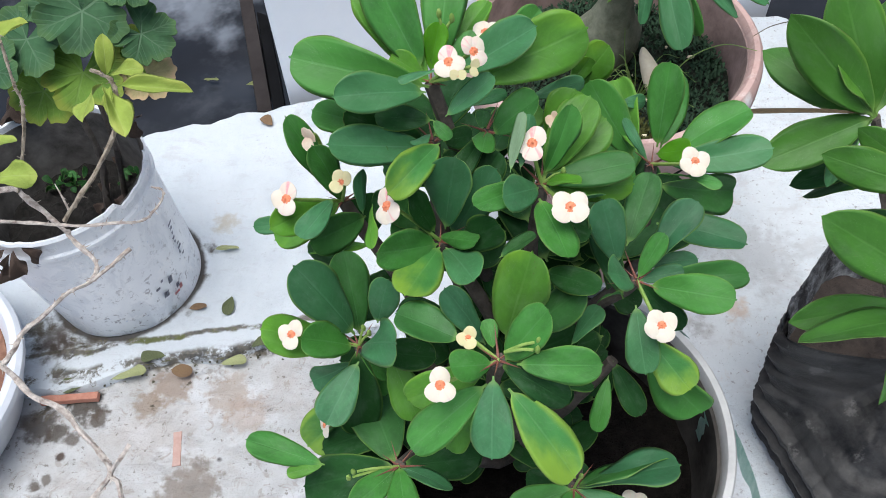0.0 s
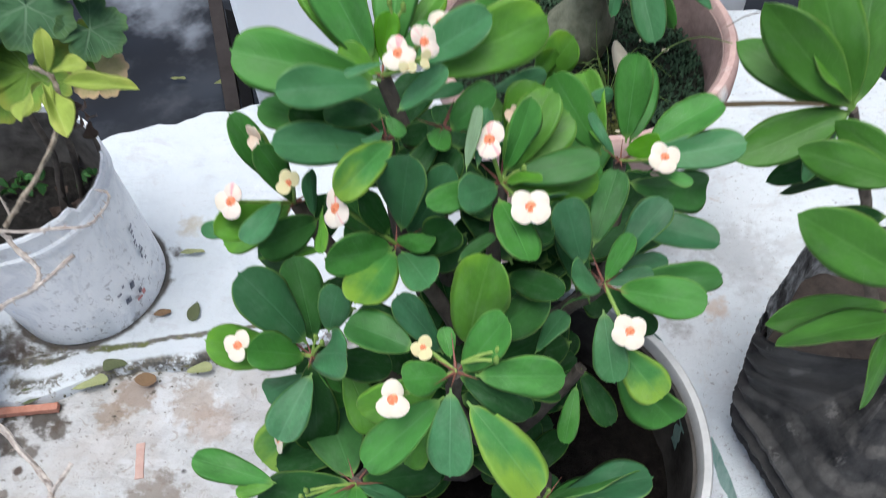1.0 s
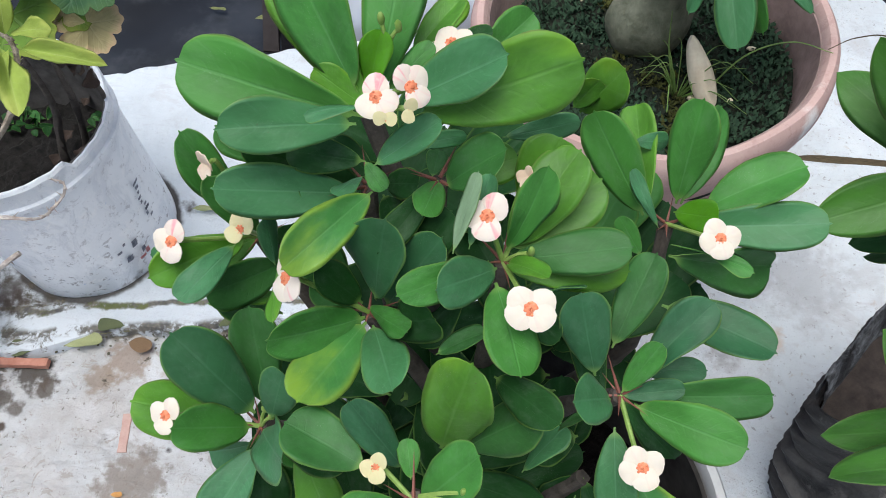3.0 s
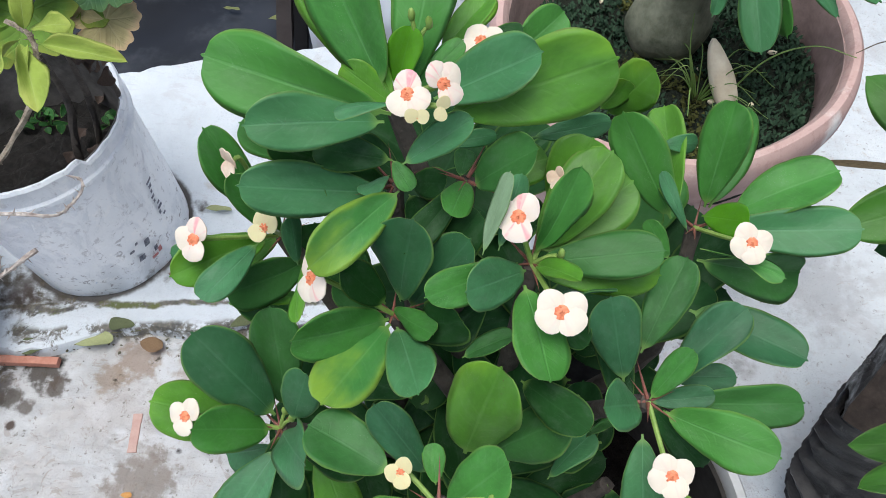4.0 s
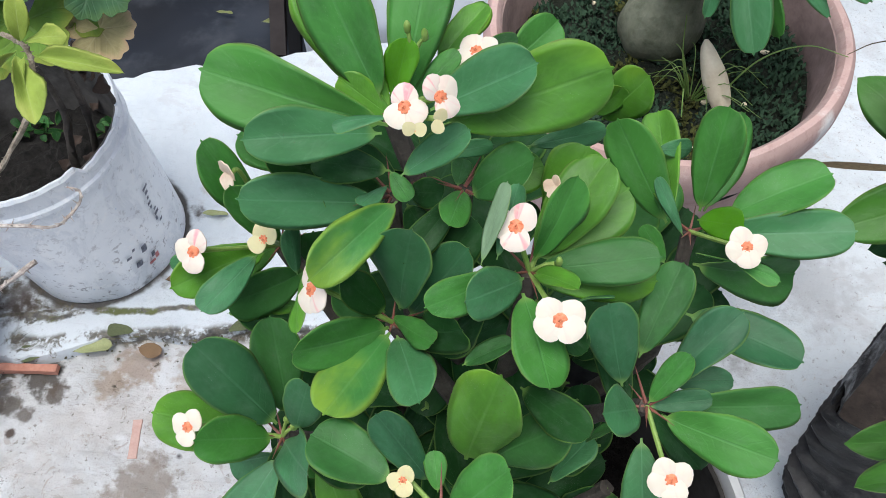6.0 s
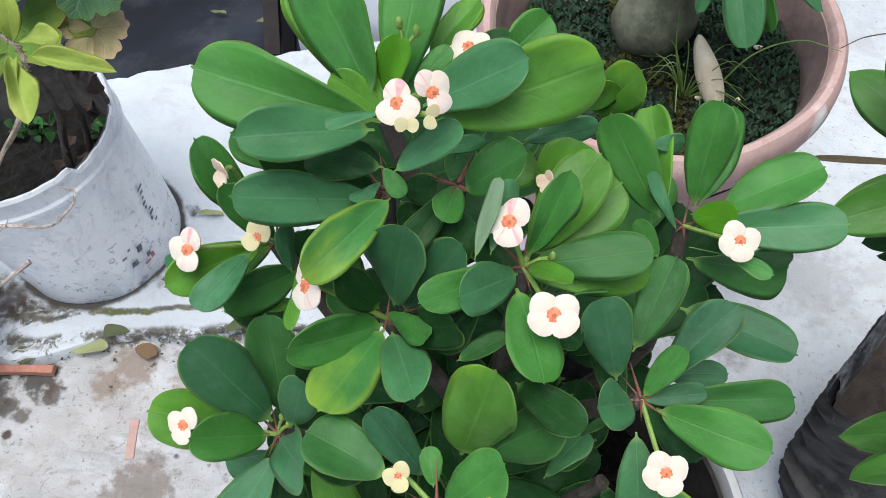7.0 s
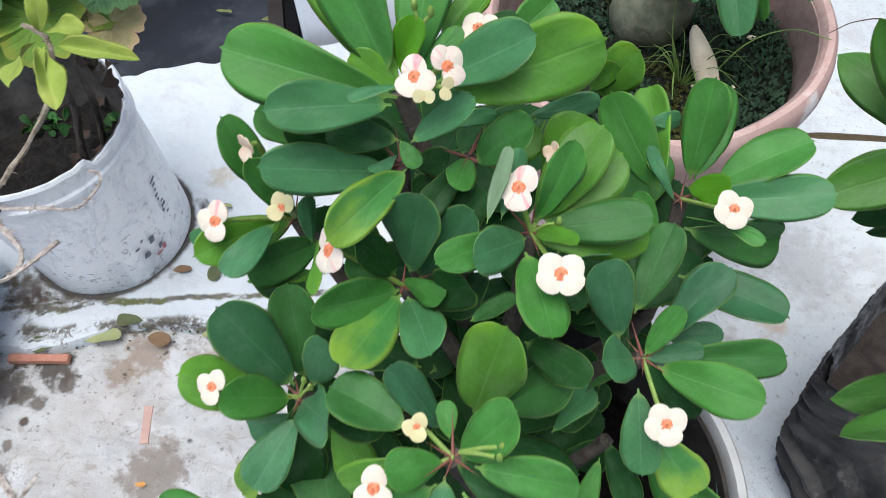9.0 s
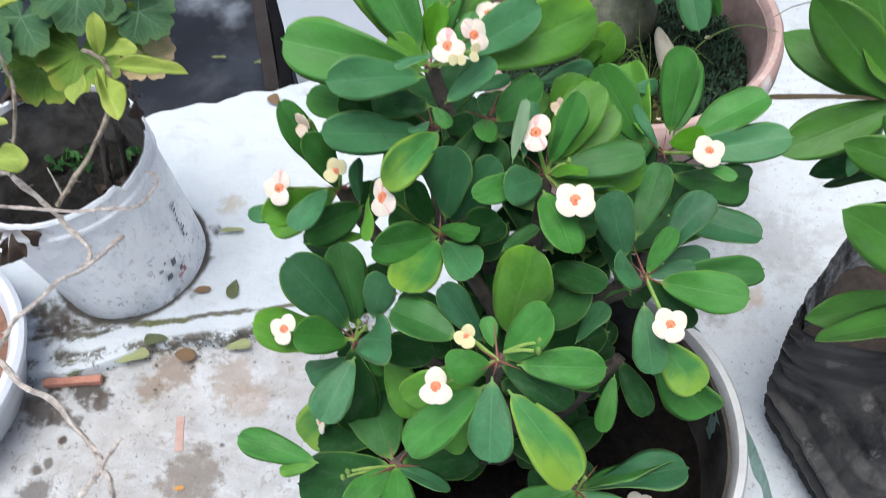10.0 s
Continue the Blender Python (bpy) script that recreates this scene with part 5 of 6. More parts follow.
leaf(0.2910, 0.7860, 0.6370, 0.2815, 0.8714, 0.6432, 0.0289, -34, "l", fold=0.15)
leaf(0.2780, 0.8295, 0.6530, 0.3030, 0.8386, 0.6464, 0.0135, 37, "b", fold=0.00)
leaf(0.242, 0.856, 0.648, 0.265, 0.846, 0.704, 0.033, 79, "l")
leaf(0.237, 0.858, 0.650, 0.251, 0.849, 0.689, 0.018, 88, "l")
# rosette E
branch(plant, R["E"], seed=69)
crown_spines(plant, R["E"], 6, 69)
leaf(0.1741, 0.6250, 0.5941, 0.1921, 0.6429, 0.6871, 0.0440, 29, "l", fold=0.00)
leaf(0.1714, 0.5790, 0.6405, 0.2011, 0.5942, 0.6862, 0.0300, 19, "g", fold=0.00)
leaf(0.1801, 0.5746, 0.6444, 0.2382, 0.5638, 0.6629, 0.0283, 40, "g", fold=0.10)
leaf(0.1631, 0.5700, 0.6351, 0.1614, 0.5224, 0.5976, 0.0321, -1, "b", fold=0.00)
leaf(0.1741, 0.5637, 0.6278, 0.2227, 0.5155, 0.5800, 0.0388, 9, "y", fold=0.10)
leaf(0.1627, 0.5747, 0.6443, 0.1334, 0.5587, 0.6695, 0.0242, -35, "g", fold=0.00)
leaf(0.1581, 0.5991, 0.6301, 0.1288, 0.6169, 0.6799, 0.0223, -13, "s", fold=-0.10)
leaf(0.1634, 0.5918, 0.6370, 0.1586, 0.6122, 0.6453, 0.0129, 5, "g", fold=0.10)
leaf(0.167, 0.579, 0.642, 0.193, 0.570, 0.621, 0.015, -13, "d")
leaf(0.167, 0.579, 0.642, 0.218, 0.556, 0.620, 0.025, 27, "d")
leaf(0.1895, 0.6244, 0.6039, 0.2319, 0.6326, 0.6552, 0.0354, 14, "m", fold=-0.15)
leaf(0.2244, 0.6141, 0.6019, 0.2481, 0.6398, 0.6188, 0.0194, -31, "b", fold=0.00)
leaf(0.203, 0.655, 0.645, 0.241, 0.621, 0.670, 0.024, 22, "d")
leaf(0.1579, 0.5770, 0.6357, 0.0986, 0.5684, 0.6002, 0.0321, -41, "l", fold=0.10)
leaf(0.1586, 0.5665, 0.6296, 0.1018, 0.5320, 0.5930, 0.0319, -13, "g", fold=0.10)
leaf(0.150, 0.575, 0.580, 0.126, 0.553, 0.545, 0.027, -22, "l")
leaf(0.155, 0.575, 0.575, 0.144, 0.575, 0.528, 0.025, -63, "d")
leaf(0.1396, 0.5917, 0.6497, 0.0922, 0.6084, 0.6596, 0.0338, -1, "m", fold=0.18)
# rosette D
branch(plant, R["D"], seed=68)
crown_spines(plant, R["D"], 6, 68)
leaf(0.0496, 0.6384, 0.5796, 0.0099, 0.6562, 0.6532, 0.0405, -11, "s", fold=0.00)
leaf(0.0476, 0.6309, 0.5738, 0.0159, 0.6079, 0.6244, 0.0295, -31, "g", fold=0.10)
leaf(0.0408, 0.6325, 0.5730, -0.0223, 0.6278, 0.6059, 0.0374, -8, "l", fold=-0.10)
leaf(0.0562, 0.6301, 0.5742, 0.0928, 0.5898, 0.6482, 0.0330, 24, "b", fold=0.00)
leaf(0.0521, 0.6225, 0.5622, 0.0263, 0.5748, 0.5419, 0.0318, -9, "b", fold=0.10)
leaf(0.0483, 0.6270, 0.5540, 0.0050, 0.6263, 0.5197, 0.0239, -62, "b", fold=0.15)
# olive leaf set to the darker mid green, its shade put into the colour
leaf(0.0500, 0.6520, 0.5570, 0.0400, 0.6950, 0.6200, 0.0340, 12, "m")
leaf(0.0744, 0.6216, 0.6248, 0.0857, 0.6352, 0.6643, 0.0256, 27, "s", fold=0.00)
leaf(0.0543, 0.6276, 0.5008, -0.0039, 0.5897, 0.4635, 0.0456, -38, "y", fold=0.10)
leaf(0.052, 0.634, 0.568, 0.062, 0.619, 0.502, 0.031, 11, "g")
leaf(0.052, 0.634, 0.568, 0.048, 0.592, 0.488, 0.039, -13, "d")
leaf(0.0810, 0.5590, 0.4980, 0.0500, 0.6340, 0.4890, 0.0520, -3, "m")
leaf(0.0776, 0.6308, 0.5615, 0.1004, 0.5892, 0.5220, 0.0308, 15, "l", fold=0.00)
leaf(0.052, 0.634, 0.568, 0.076, 0.625, 0.532, 0.020, 29, "g")
leaf(0.061, 0.631, 0.565, 0.119, 0.607, 0.595, 0.028, 13, "d")
# rosette M
branch(plant, R["M"], seed=77)
crown_spines(plant, R["M"], 6, 77)
leaf(0.025, 0.548, 0.523, -0.037, 0.560, 0.546, 0.024, -19, "g")
leaf(0.024, 0.548, 0.523, -0.005, 0.539, 0.526, 0.012, -24, "l")
leaf(0.086, 0.548, 0.520, 0.003, 0.542, 0.491, 0.043, -24, "d")
leaf(0.086, 0.548, 0.520, 0.051, 0.508, 0.533, 0.025, -21, "g")
leaf(0.086, 0.548, 0.520, 0.130, 0.526, 0.526, 0.021, -24, "b")
leaf(0.086, 0.548, 0.520, 0.071, 0.538, 0.525, 0.009, -23, "v")
leaf(0.086, 0.548, 0.520, 0.153, 0.566, 0.496, 0.033, 24, "d")
leaf(0.086, 0.548, 0.520, 0.096, 0.494, 0.536, 0.027, -2, "g")
# rosette N
branch(plant, R["N"], seed=78)
crown_spines(plant, R["N"], 6, 78)
leaf(0.231, 0.542, 0.488, 0.318, 0.556, 0.506, 0.038, -37, "s")
leaf(0.231, 0.542, 0.488, 0.316, 0.568, 0.490, 0.037, -49, "m")
leaf(0.231, 0.542, 0.488, 0.176, 0.526, 0.479, 0.028, -18, "g")
leaf(0.231, 0.542, 0.488, 0.219, 0.490, 0.511, 0.032, 1, "g")
leaf(0.231, 0.542, 0.488, 0.281, 0.512, 0.488, 0.028, 21, "b")
leaf(0.231, 0.542, 0.488, 0.192, 0.558, 0.466, 0.024, -24, "d")
# rosette O
branch(plant, R["O"], seed=79)
leaf(0.2623, 0.6233, 0.5350, 0.2507, 0.5823, 0.5116, 0.0170, 1, "g", fold=0.00)
leaf(0.266, 0.634, 0.541, 0.290, 0.597, 0.513, 0.022, 23, "d")
leaf(0.266, 0.634, 0.541, 0.250, 0.629, 0.487, 0.030, -39, "d")


# leaves deep inside the bush, round the stems; their green holds the inner shade
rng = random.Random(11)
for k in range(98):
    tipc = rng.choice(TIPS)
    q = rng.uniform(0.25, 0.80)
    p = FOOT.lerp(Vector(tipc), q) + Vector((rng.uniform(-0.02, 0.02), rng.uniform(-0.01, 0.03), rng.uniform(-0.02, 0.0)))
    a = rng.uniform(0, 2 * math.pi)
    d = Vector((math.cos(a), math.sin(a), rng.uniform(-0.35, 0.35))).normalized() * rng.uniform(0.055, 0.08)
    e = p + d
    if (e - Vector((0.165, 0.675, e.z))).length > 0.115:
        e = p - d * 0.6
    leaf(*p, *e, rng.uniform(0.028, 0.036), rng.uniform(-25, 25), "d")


# more inner leaves closing gaps, mostly in the shade-darkened green
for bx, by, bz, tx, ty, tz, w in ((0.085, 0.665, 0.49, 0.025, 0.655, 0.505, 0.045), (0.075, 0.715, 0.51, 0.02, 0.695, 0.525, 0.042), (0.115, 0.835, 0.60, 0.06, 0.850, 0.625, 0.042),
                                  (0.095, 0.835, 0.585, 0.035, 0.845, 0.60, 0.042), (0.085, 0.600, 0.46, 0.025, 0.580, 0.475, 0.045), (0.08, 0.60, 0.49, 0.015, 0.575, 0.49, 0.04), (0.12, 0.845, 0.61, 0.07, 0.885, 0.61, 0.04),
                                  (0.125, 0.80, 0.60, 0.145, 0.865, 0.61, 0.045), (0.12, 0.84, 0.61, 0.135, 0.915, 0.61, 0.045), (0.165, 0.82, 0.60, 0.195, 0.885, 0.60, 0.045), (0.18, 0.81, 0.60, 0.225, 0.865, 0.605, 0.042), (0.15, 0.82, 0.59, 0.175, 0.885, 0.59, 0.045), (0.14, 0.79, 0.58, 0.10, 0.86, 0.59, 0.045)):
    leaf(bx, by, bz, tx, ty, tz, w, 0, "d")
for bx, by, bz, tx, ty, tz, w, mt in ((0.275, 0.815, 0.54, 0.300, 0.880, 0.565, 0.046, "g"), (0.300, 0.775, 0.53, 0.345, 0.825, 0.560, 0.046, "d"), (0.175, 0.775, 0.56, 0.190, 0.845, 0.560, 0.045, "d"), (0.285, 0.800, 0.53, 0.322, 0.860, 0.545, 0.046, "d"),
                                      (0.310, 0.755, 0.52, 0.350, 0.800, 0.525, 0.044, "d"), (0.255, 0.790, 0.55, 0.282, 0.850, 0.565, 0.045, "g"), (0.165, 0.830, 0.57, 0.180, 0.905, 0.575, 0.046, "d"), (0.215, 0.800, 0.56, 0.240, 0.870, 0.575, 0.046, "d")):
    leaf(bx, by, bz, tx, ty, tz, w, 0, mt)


# last gap leaves, their shade painted by the same dark green
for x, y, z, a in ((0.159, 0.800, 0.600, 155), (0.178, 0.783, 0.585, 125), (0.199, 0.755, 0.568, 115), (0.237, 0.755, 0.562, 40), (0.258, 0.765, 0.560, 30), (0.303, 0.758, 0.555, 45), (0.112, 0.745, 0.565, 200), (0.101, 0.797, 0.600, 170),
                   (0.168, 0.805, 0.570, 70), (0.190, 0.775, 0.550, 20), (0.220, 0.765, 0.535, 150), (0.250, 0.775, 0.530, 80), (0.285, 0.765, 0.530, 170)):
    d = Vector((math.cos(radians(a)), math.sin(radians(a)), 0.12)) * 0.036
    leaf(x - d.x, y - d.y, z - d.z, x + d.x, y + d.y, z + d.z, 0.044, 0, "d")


# ---- flowers ----
def petal(bm, spin, size, spread, cup, lift, wide=1.0):
    """One rounded, cupped lobe of a bract."""
    rings, steps = 6, 16
    c = Vector((0.46 * size * spread, 0, 0))
    rot = Matrix.Rotation(spin, 3, "Z")
    top, bot = [], []
    for s, lst in ((0.0, top), (-0.0007, bot)):
        mid = bm.verts.new(rot @ (c + Vector((0, 0, lift + s + size * (0.13 + 0.4 * cup * (0.46 * spread) ** 2)))))
        lst.append([mid])
        for i in range(1, rings + 1):
            q = i / rings
            ring = []
            for k in range(steps):
                a = 2 * math.pi * k / steps
                r = 0.56 * size * q * (1 + 0.05 * math.sin(3 * a + spin))
                p = c + Vector((r * math.cos(a), r * math.sin(a) * wide, 0))
                d = p.length / size
                z = lift + cup * size * (d * d * 0.4) + 0.13 * size * (1 - q * q) - 0.16 * size * max(0, d - 0.8) ** 2 * 4 + 0.025 * size * math.sin(5 * a + 3 * spin) * q
                ring.append(bm.verts.new(rot @ Vector((p.x, p.y, z + s))))
            lst.append(ring)
    for lst, flip in ((top, False), (bot, True)):
        for i in range(rings):
            for k in range(steps):
                n = (k + 1) % steps
                f = (lst[0][0], lst[1][k], lst[1][n]) if i == 0 else (lst[i][k], lst[i + 1][k], lst[i + 1][n], lst[i][n])
                bm.faces.new(f[::-1] if flip else f)
    for k in range(steps):
        n = (k + 1) % steps
        bm.faces.new((top[-1][k], bot[-1][k], bot[-1][n], top[-1][n]))


def flower(at, facing, size, lobes, mat, stalk_from, seed=0, label="", cup=0.25, open_=1.0, eye=True):
    """A flower head: rounded bract lobes at the given turns (degrees) round an orange centre, on a green stalk."""
    c, z = Vector(at), Vector(facing).normalized()
    x = Vector((1, 0, 0)) - z * z.x
    x.normalize()
    y = z.cross(x)
    m = Matrix((x, y, z)).transposed().to_4x4()
    m.translation = c
    head = new("flower")
    put(head, plant, m)
    tagged(head, label)
    for i, a in enumerate(lobes):
        bm = bmesh.new()
        petal(bm, radians(a), size * 0.44, open_, cup, 0.0004 * i, 1.04)
        p = new("bract", mesh_of("bract", bm, CREAM if mat is PINKISH and i == 1 else mat))
        p.parent = head
    bm = bmesh.new()
    s = size * (0.40 if eye else 0.15)
    blob(bm, (0, 0, s * 0.10), (s * (0.24 if mat is YELLOWISH else 0.34), s * (0.24 if mat is YELLOWISH else 0.34), s * 0.13), 0.1, 2, seed)
    for k in range(8):
        a = 2 * math.pi * (k + 0.3) / 8 + seed
        blob(bm, (s * 0.25 * math.cos(a), s * 0.25 * math.sin(a), s * 0.17), (s * 0.085, s * 0.085, s * 0.06), 0.35, 1, k)
    for k in range(4):
        a = 2 * math.pi * k / 4 + seed * 2
        blob(bm, (s * 0.06 * math.cos(a), s * 0.06 * math.sin(a), s * 0.26), (s * 0.05, s * 0.05, s * 0.06), 0.2, 1, k)
    p = new("centre", mesh_of("centre", bm, ORANGE))
    p.parent = head
    tagged(p, "orange red flower centre")
    bm = bmesh.new()
    f = m.inverted() @ Vector(stalk_from)
    tube(bm, [f, f.lerp(Vector((0, 0, 0)), 0.5) + Vector((0, 0, -0.004)), Vector((0, 0, -0.006)), Vector((0, 0, 0))], 0.0016, 0.0015, 5, 7)
    p = new("stalk", mesh_of("stalk", bm, STALK))
    p.parent = head
    return head


def bud(at, root, size=0.004):
    bm = bmesh.new()
    c, r = Vector(at), Vector(root)
    tube(bm, [r, r.lerp(c, 0.6) + Vector((0, 0, 0.002)), c], 0.0013, 0.0012, 4, 6)
    blob(bm, c + (c - r).normalized() * size * 0.8, (size * 0.52, size * 0.52, size * 1.2), 0.15, 2, at[0] * 90)
    part("bud", bm, STALK, plant, "small green flower bud")


F1 = "cream flower with a pink streak and an orange centre"
F0 = "cream flower with an orange centre"
flower((0.1336, 0.7371, 0.7841), (-0.05, -0.55, 0.85), 0.0270, (98, 232, 338), PINKISH, R["A"], 1, F1)
flower((0.1506, 0.7392, 0.7912), (0.55, -0.45, 0.75), 0.0262, (130, 62, 318), PINKISH, R["A"], 2, F1)
flower((0.1925, 0.7072, 0.7322), (0.02, -0.5, 0.86), 0.0305, (58, 172, 272), PINKISH, R["B"], 3, F1)
flower((0.2197, 0.6698, 0.7048), (0.05, -0.5, 0.86), 0.0320, (33, 147, 213, 327), CREAM, R["B"], 4, F0)
flower((0.3320, 0.7582, 0.6540), (0.12, -0.5, 0.86), 0.0300, (15, 125, 205, 282), CREAM, R["H"], 5, F0)
flower((0.2911, 0.6179, 0.6249), (0.05, -0.5, 0.86), 0.0300, (30, 128, 202, 292), CREAM, R["G"], 6, F0)
flower((0.1257, 0.5550, 0.6500), (0, -0.5, 0.86), 0.0290, (92, 232, 308), CREAM, R["E"], 7, F0)
flower((0.1454, 0.5917, 0.6527), (-0.15, -0.5, 0.85), 0.0195, (70, 190, 290), YELLOWISH, R["E"], 8, "half-open pale yellow flower", 0.6)
flower((0.0053, 0.6199, 0.6109), (-0.3, -0.5, 0.8), 0.0275, (58, 168, 262), CREAM, R["D"], 9, F0)
flower((0.0868, 0.6753, 0.7012), (-0.6, -0.45, 0.65), 0.0320, (108, 242, 318), PINKISH, R["C"], 10, F1)
flower((0.0016, 0.7077, 0.6723), (-0.25, -0.6, 0.75), 0.0305, (82, 178, 272), PINKISH, R["I"], 11, F1)
flower((0.0464, 0.7127, 0.6858), (-0.2, -0.5, 0.8), 0.0225, (40, 110, 220), YELLOWISH, R["I"], 12, "half-open pale yellow flower", 0.6)
flower((0.0210, 0.7460, 0.7007), (-0.55, -0.65, 0.25), 0.0230, (60, 110, 250), WITHERED, R["I"], 13, "withered dry flower", 0.9, 1.0, False)
flower((0.1600, 0.8168, 0.7436), (-0.2, -0.1, 0.95), 0.0300, (30, 120, 210, 300), CREAM, R["A"], 14, F0)
flower((0.2113, 0.7442, 0.7191), (-0.6, -0.3, 0.5), 0.0150, (60, 170, 280), WITHERED, R["B"], 16, "withered dry flower", 0.9, 1.0, False)
flower((0.285, 0.540, 0.455), (0, -0.3, 0.95), 0.030, (30, 120, 210, 300), CREAM, R["N"], 17, F0)
flower((0.018, 0.594, 0.500), (-0.8, -0.3, 0.4), 0.026, (60, 170, 290), CREAM, R["D"], 18, F0)
flower((0.140, 0.724, 0.783), (0.1, -0.6, 0.6), 0.014, (20, 160), YELLOWISH, R["A"], 19, "opening pale yellow flower", 0.8, 1.0, False)
flower((0.151, 0.729, 0.786), (0.5, -0.6, 0.5), 0.014, (70, 260), YELLOWISH, R["A"], 20, "opening pale yellow flower", 0.8, 1.0, False)
bud((0.1255, 0.7957, 0.7765), (0.1275, 0.7925, 0.7600))
bud((0.1335, 0.7940, 0.7740), (0.1275, 0.7925, 0.7600))
A_ = Vector(R["E"])
bud(A_ + Vector((0.024, -0.004, 0.022)), A_ + Vector((0.004, 0, 0.012)))
bud(A_ + Vector((0.025, 0.001, 0.024)), A_ + Vector((0.004, 0, 0.012)))
bud(Vector(R["D"]) + Vector((0.005, 0.004, 0.018)), R["D"])
bud(Vector(R["D"]) + Vector((0.009, 0.001, 0.016)), R["D"])
bud(Vector(R["M"]) + Vector((-0.032, -0.010, 0.014)), R["M"])
bud(Vector(R["M"]) + Vector((-0.036, -0.013, 0.010)), R["M"])
bud(Vector(R["B"]) + Vector((0.013, -0.001, 0.013)), R["B"])
bud(Vector(R["N"]) + Vector((0.004, 0.003, 0.016)), R["N"])

# ---- plant in the grow bag ----
bagplant = thing("succulent_shrub", "green shrub with long smooth leaves in a black bag", "plant", (0.71, 0.80, 0.215))
PLANT[0] = bagplant
branch(bagplant, (0.542, 0.886, 0.575), 0.008, 0.005, (0.71, 0.80, 0.21), 0.015, 80, 4)
leaf(0.542, 0.886, 0.575, 0.431, 0.853, 0.545, 0.047, -33, "t", kind="elliptic")
leaf(0.542, 0.886, 0.575, 0.447, 0.968, 0.590, 0.044, -49, "t", kind="elliptic")
leaf(0.539, 0.881, 0.579, 0.446, 0.930, 0.665, 0.053, -59, "t", kind="elliptic")
leaf(0.542, 0.886, 0.575, 0.493, 0.959, 0.684, 0.057, -47, "t", kind="elliptic")
leaf(0.542, 0.886, 0.575, 0.492, 0.909, 0.632, 0.033, 5, "o", kind="elliptic")
leaf(0.542, 0.886, 0.575, 0.568, 0.987, 0.643, 0.053, -14, "t", kind="elliptic")
leaf(0.565, 0.870, 0.545, 0.488, 0.884, 0.475, 0.029, -40, "d", kind="elliptic")
leaf(0.575, 0.860, 0.535, 0.508, 0.885, 0.455, 0.030, -20, "d", kind="elliptic")
leaf(0.542, 0.886, 0.575, 0.502, 0.843, 0.521, 0.033, 62, "b", kind="elliptic")
leaf(0.570, 0.800, 0.520, 0.485, 0.775, 0.545, 0.027, -38, "d", kind="elliptic")
branch(bagplant, (0.545, 0.735, 0.590), 0.008, 0.005, (0.71, 0.80, 0.21), 0.015, 81, 4)
leaf(0.545, 0.772, 0.600, 0.461, 0.805, 0.610, 0.038, -47, "t", kind="elliptic")
leaf(0.550, 0.775, 0.606, 0.492, 0.822, 0.625, 0.030, -48, "t", kind="elliptic")
leaf(0.542, 0.690, 0.570, 0.436, 0.721, 0.626, 0.051, -49, "t", kind="elliptic")
leaf(0.545, 0.735, 0.590, 0.525, 0.684, 0.583, 0.038, 17, "t", kind="elliptic")
branch(bagplant, (0.560, 0.712, 0.492), 0.008, 0.005, (0.71, 0.80, 0.21), 0.015, 83, 4)
leaf(0.562, 0.722, 0.490, 0.442, 0.701, 0.494, 0.034, -13, "t", kind="elliptic")
leaf(0.556, 0.695, 0.510, 0.430, 0.657, 0.533, 0.037, 5, "t", kind="elliptic")
leaf(0.560, 0.712, 0.492, 0.527, 0.643, 0.441, 0.026, -31, "t", kind="elliptic")
leaf(0.560, 0.712, 0.492, 0.587, 0.686, 0.433, 0.032, 58, "t", kind="elliptic")
me = blade_mesh("dry_leaf", "oval", 0.05, 0.25, 0.3, 0.1, 4.0)
me.materials.append(DRYBLADE)
ob = new("dry_leaf", me)
d = Vector((0.403, 0.874, 0.596)) - Vector((0.530, 0.882, 0.584))
m = d.to_track_quat("Y", "Z").to_matrix().to_4x4()
m.translation = (0.530, 0.882, 0.584)
put(ob, bagplant, m @ Matrix.Diagonal((0.0060, d.length, d.length * 0.15, 1)))
tagged(ob, "thin dry brown leaf blade")
bm = bmesh.new()
tube(bm, [(0.447, 1.006, 0.578), (0.470, 1.016, 0.584), (0.497, 1.010, 0.590), (0.525, 0.960, 0.590), (0.542, 0.890, 0.575)], 0.0004, 0.0009, 6, 5)
part("dry_stalk", bm, DRYBLADE, bagplant, "thin dry stalk")

# ---- plants of the pail ----
geranium = thing("geranium", "geranium with round lobed green leaves in a white pail", "plant", (-0.42, 1.08, 0.21))


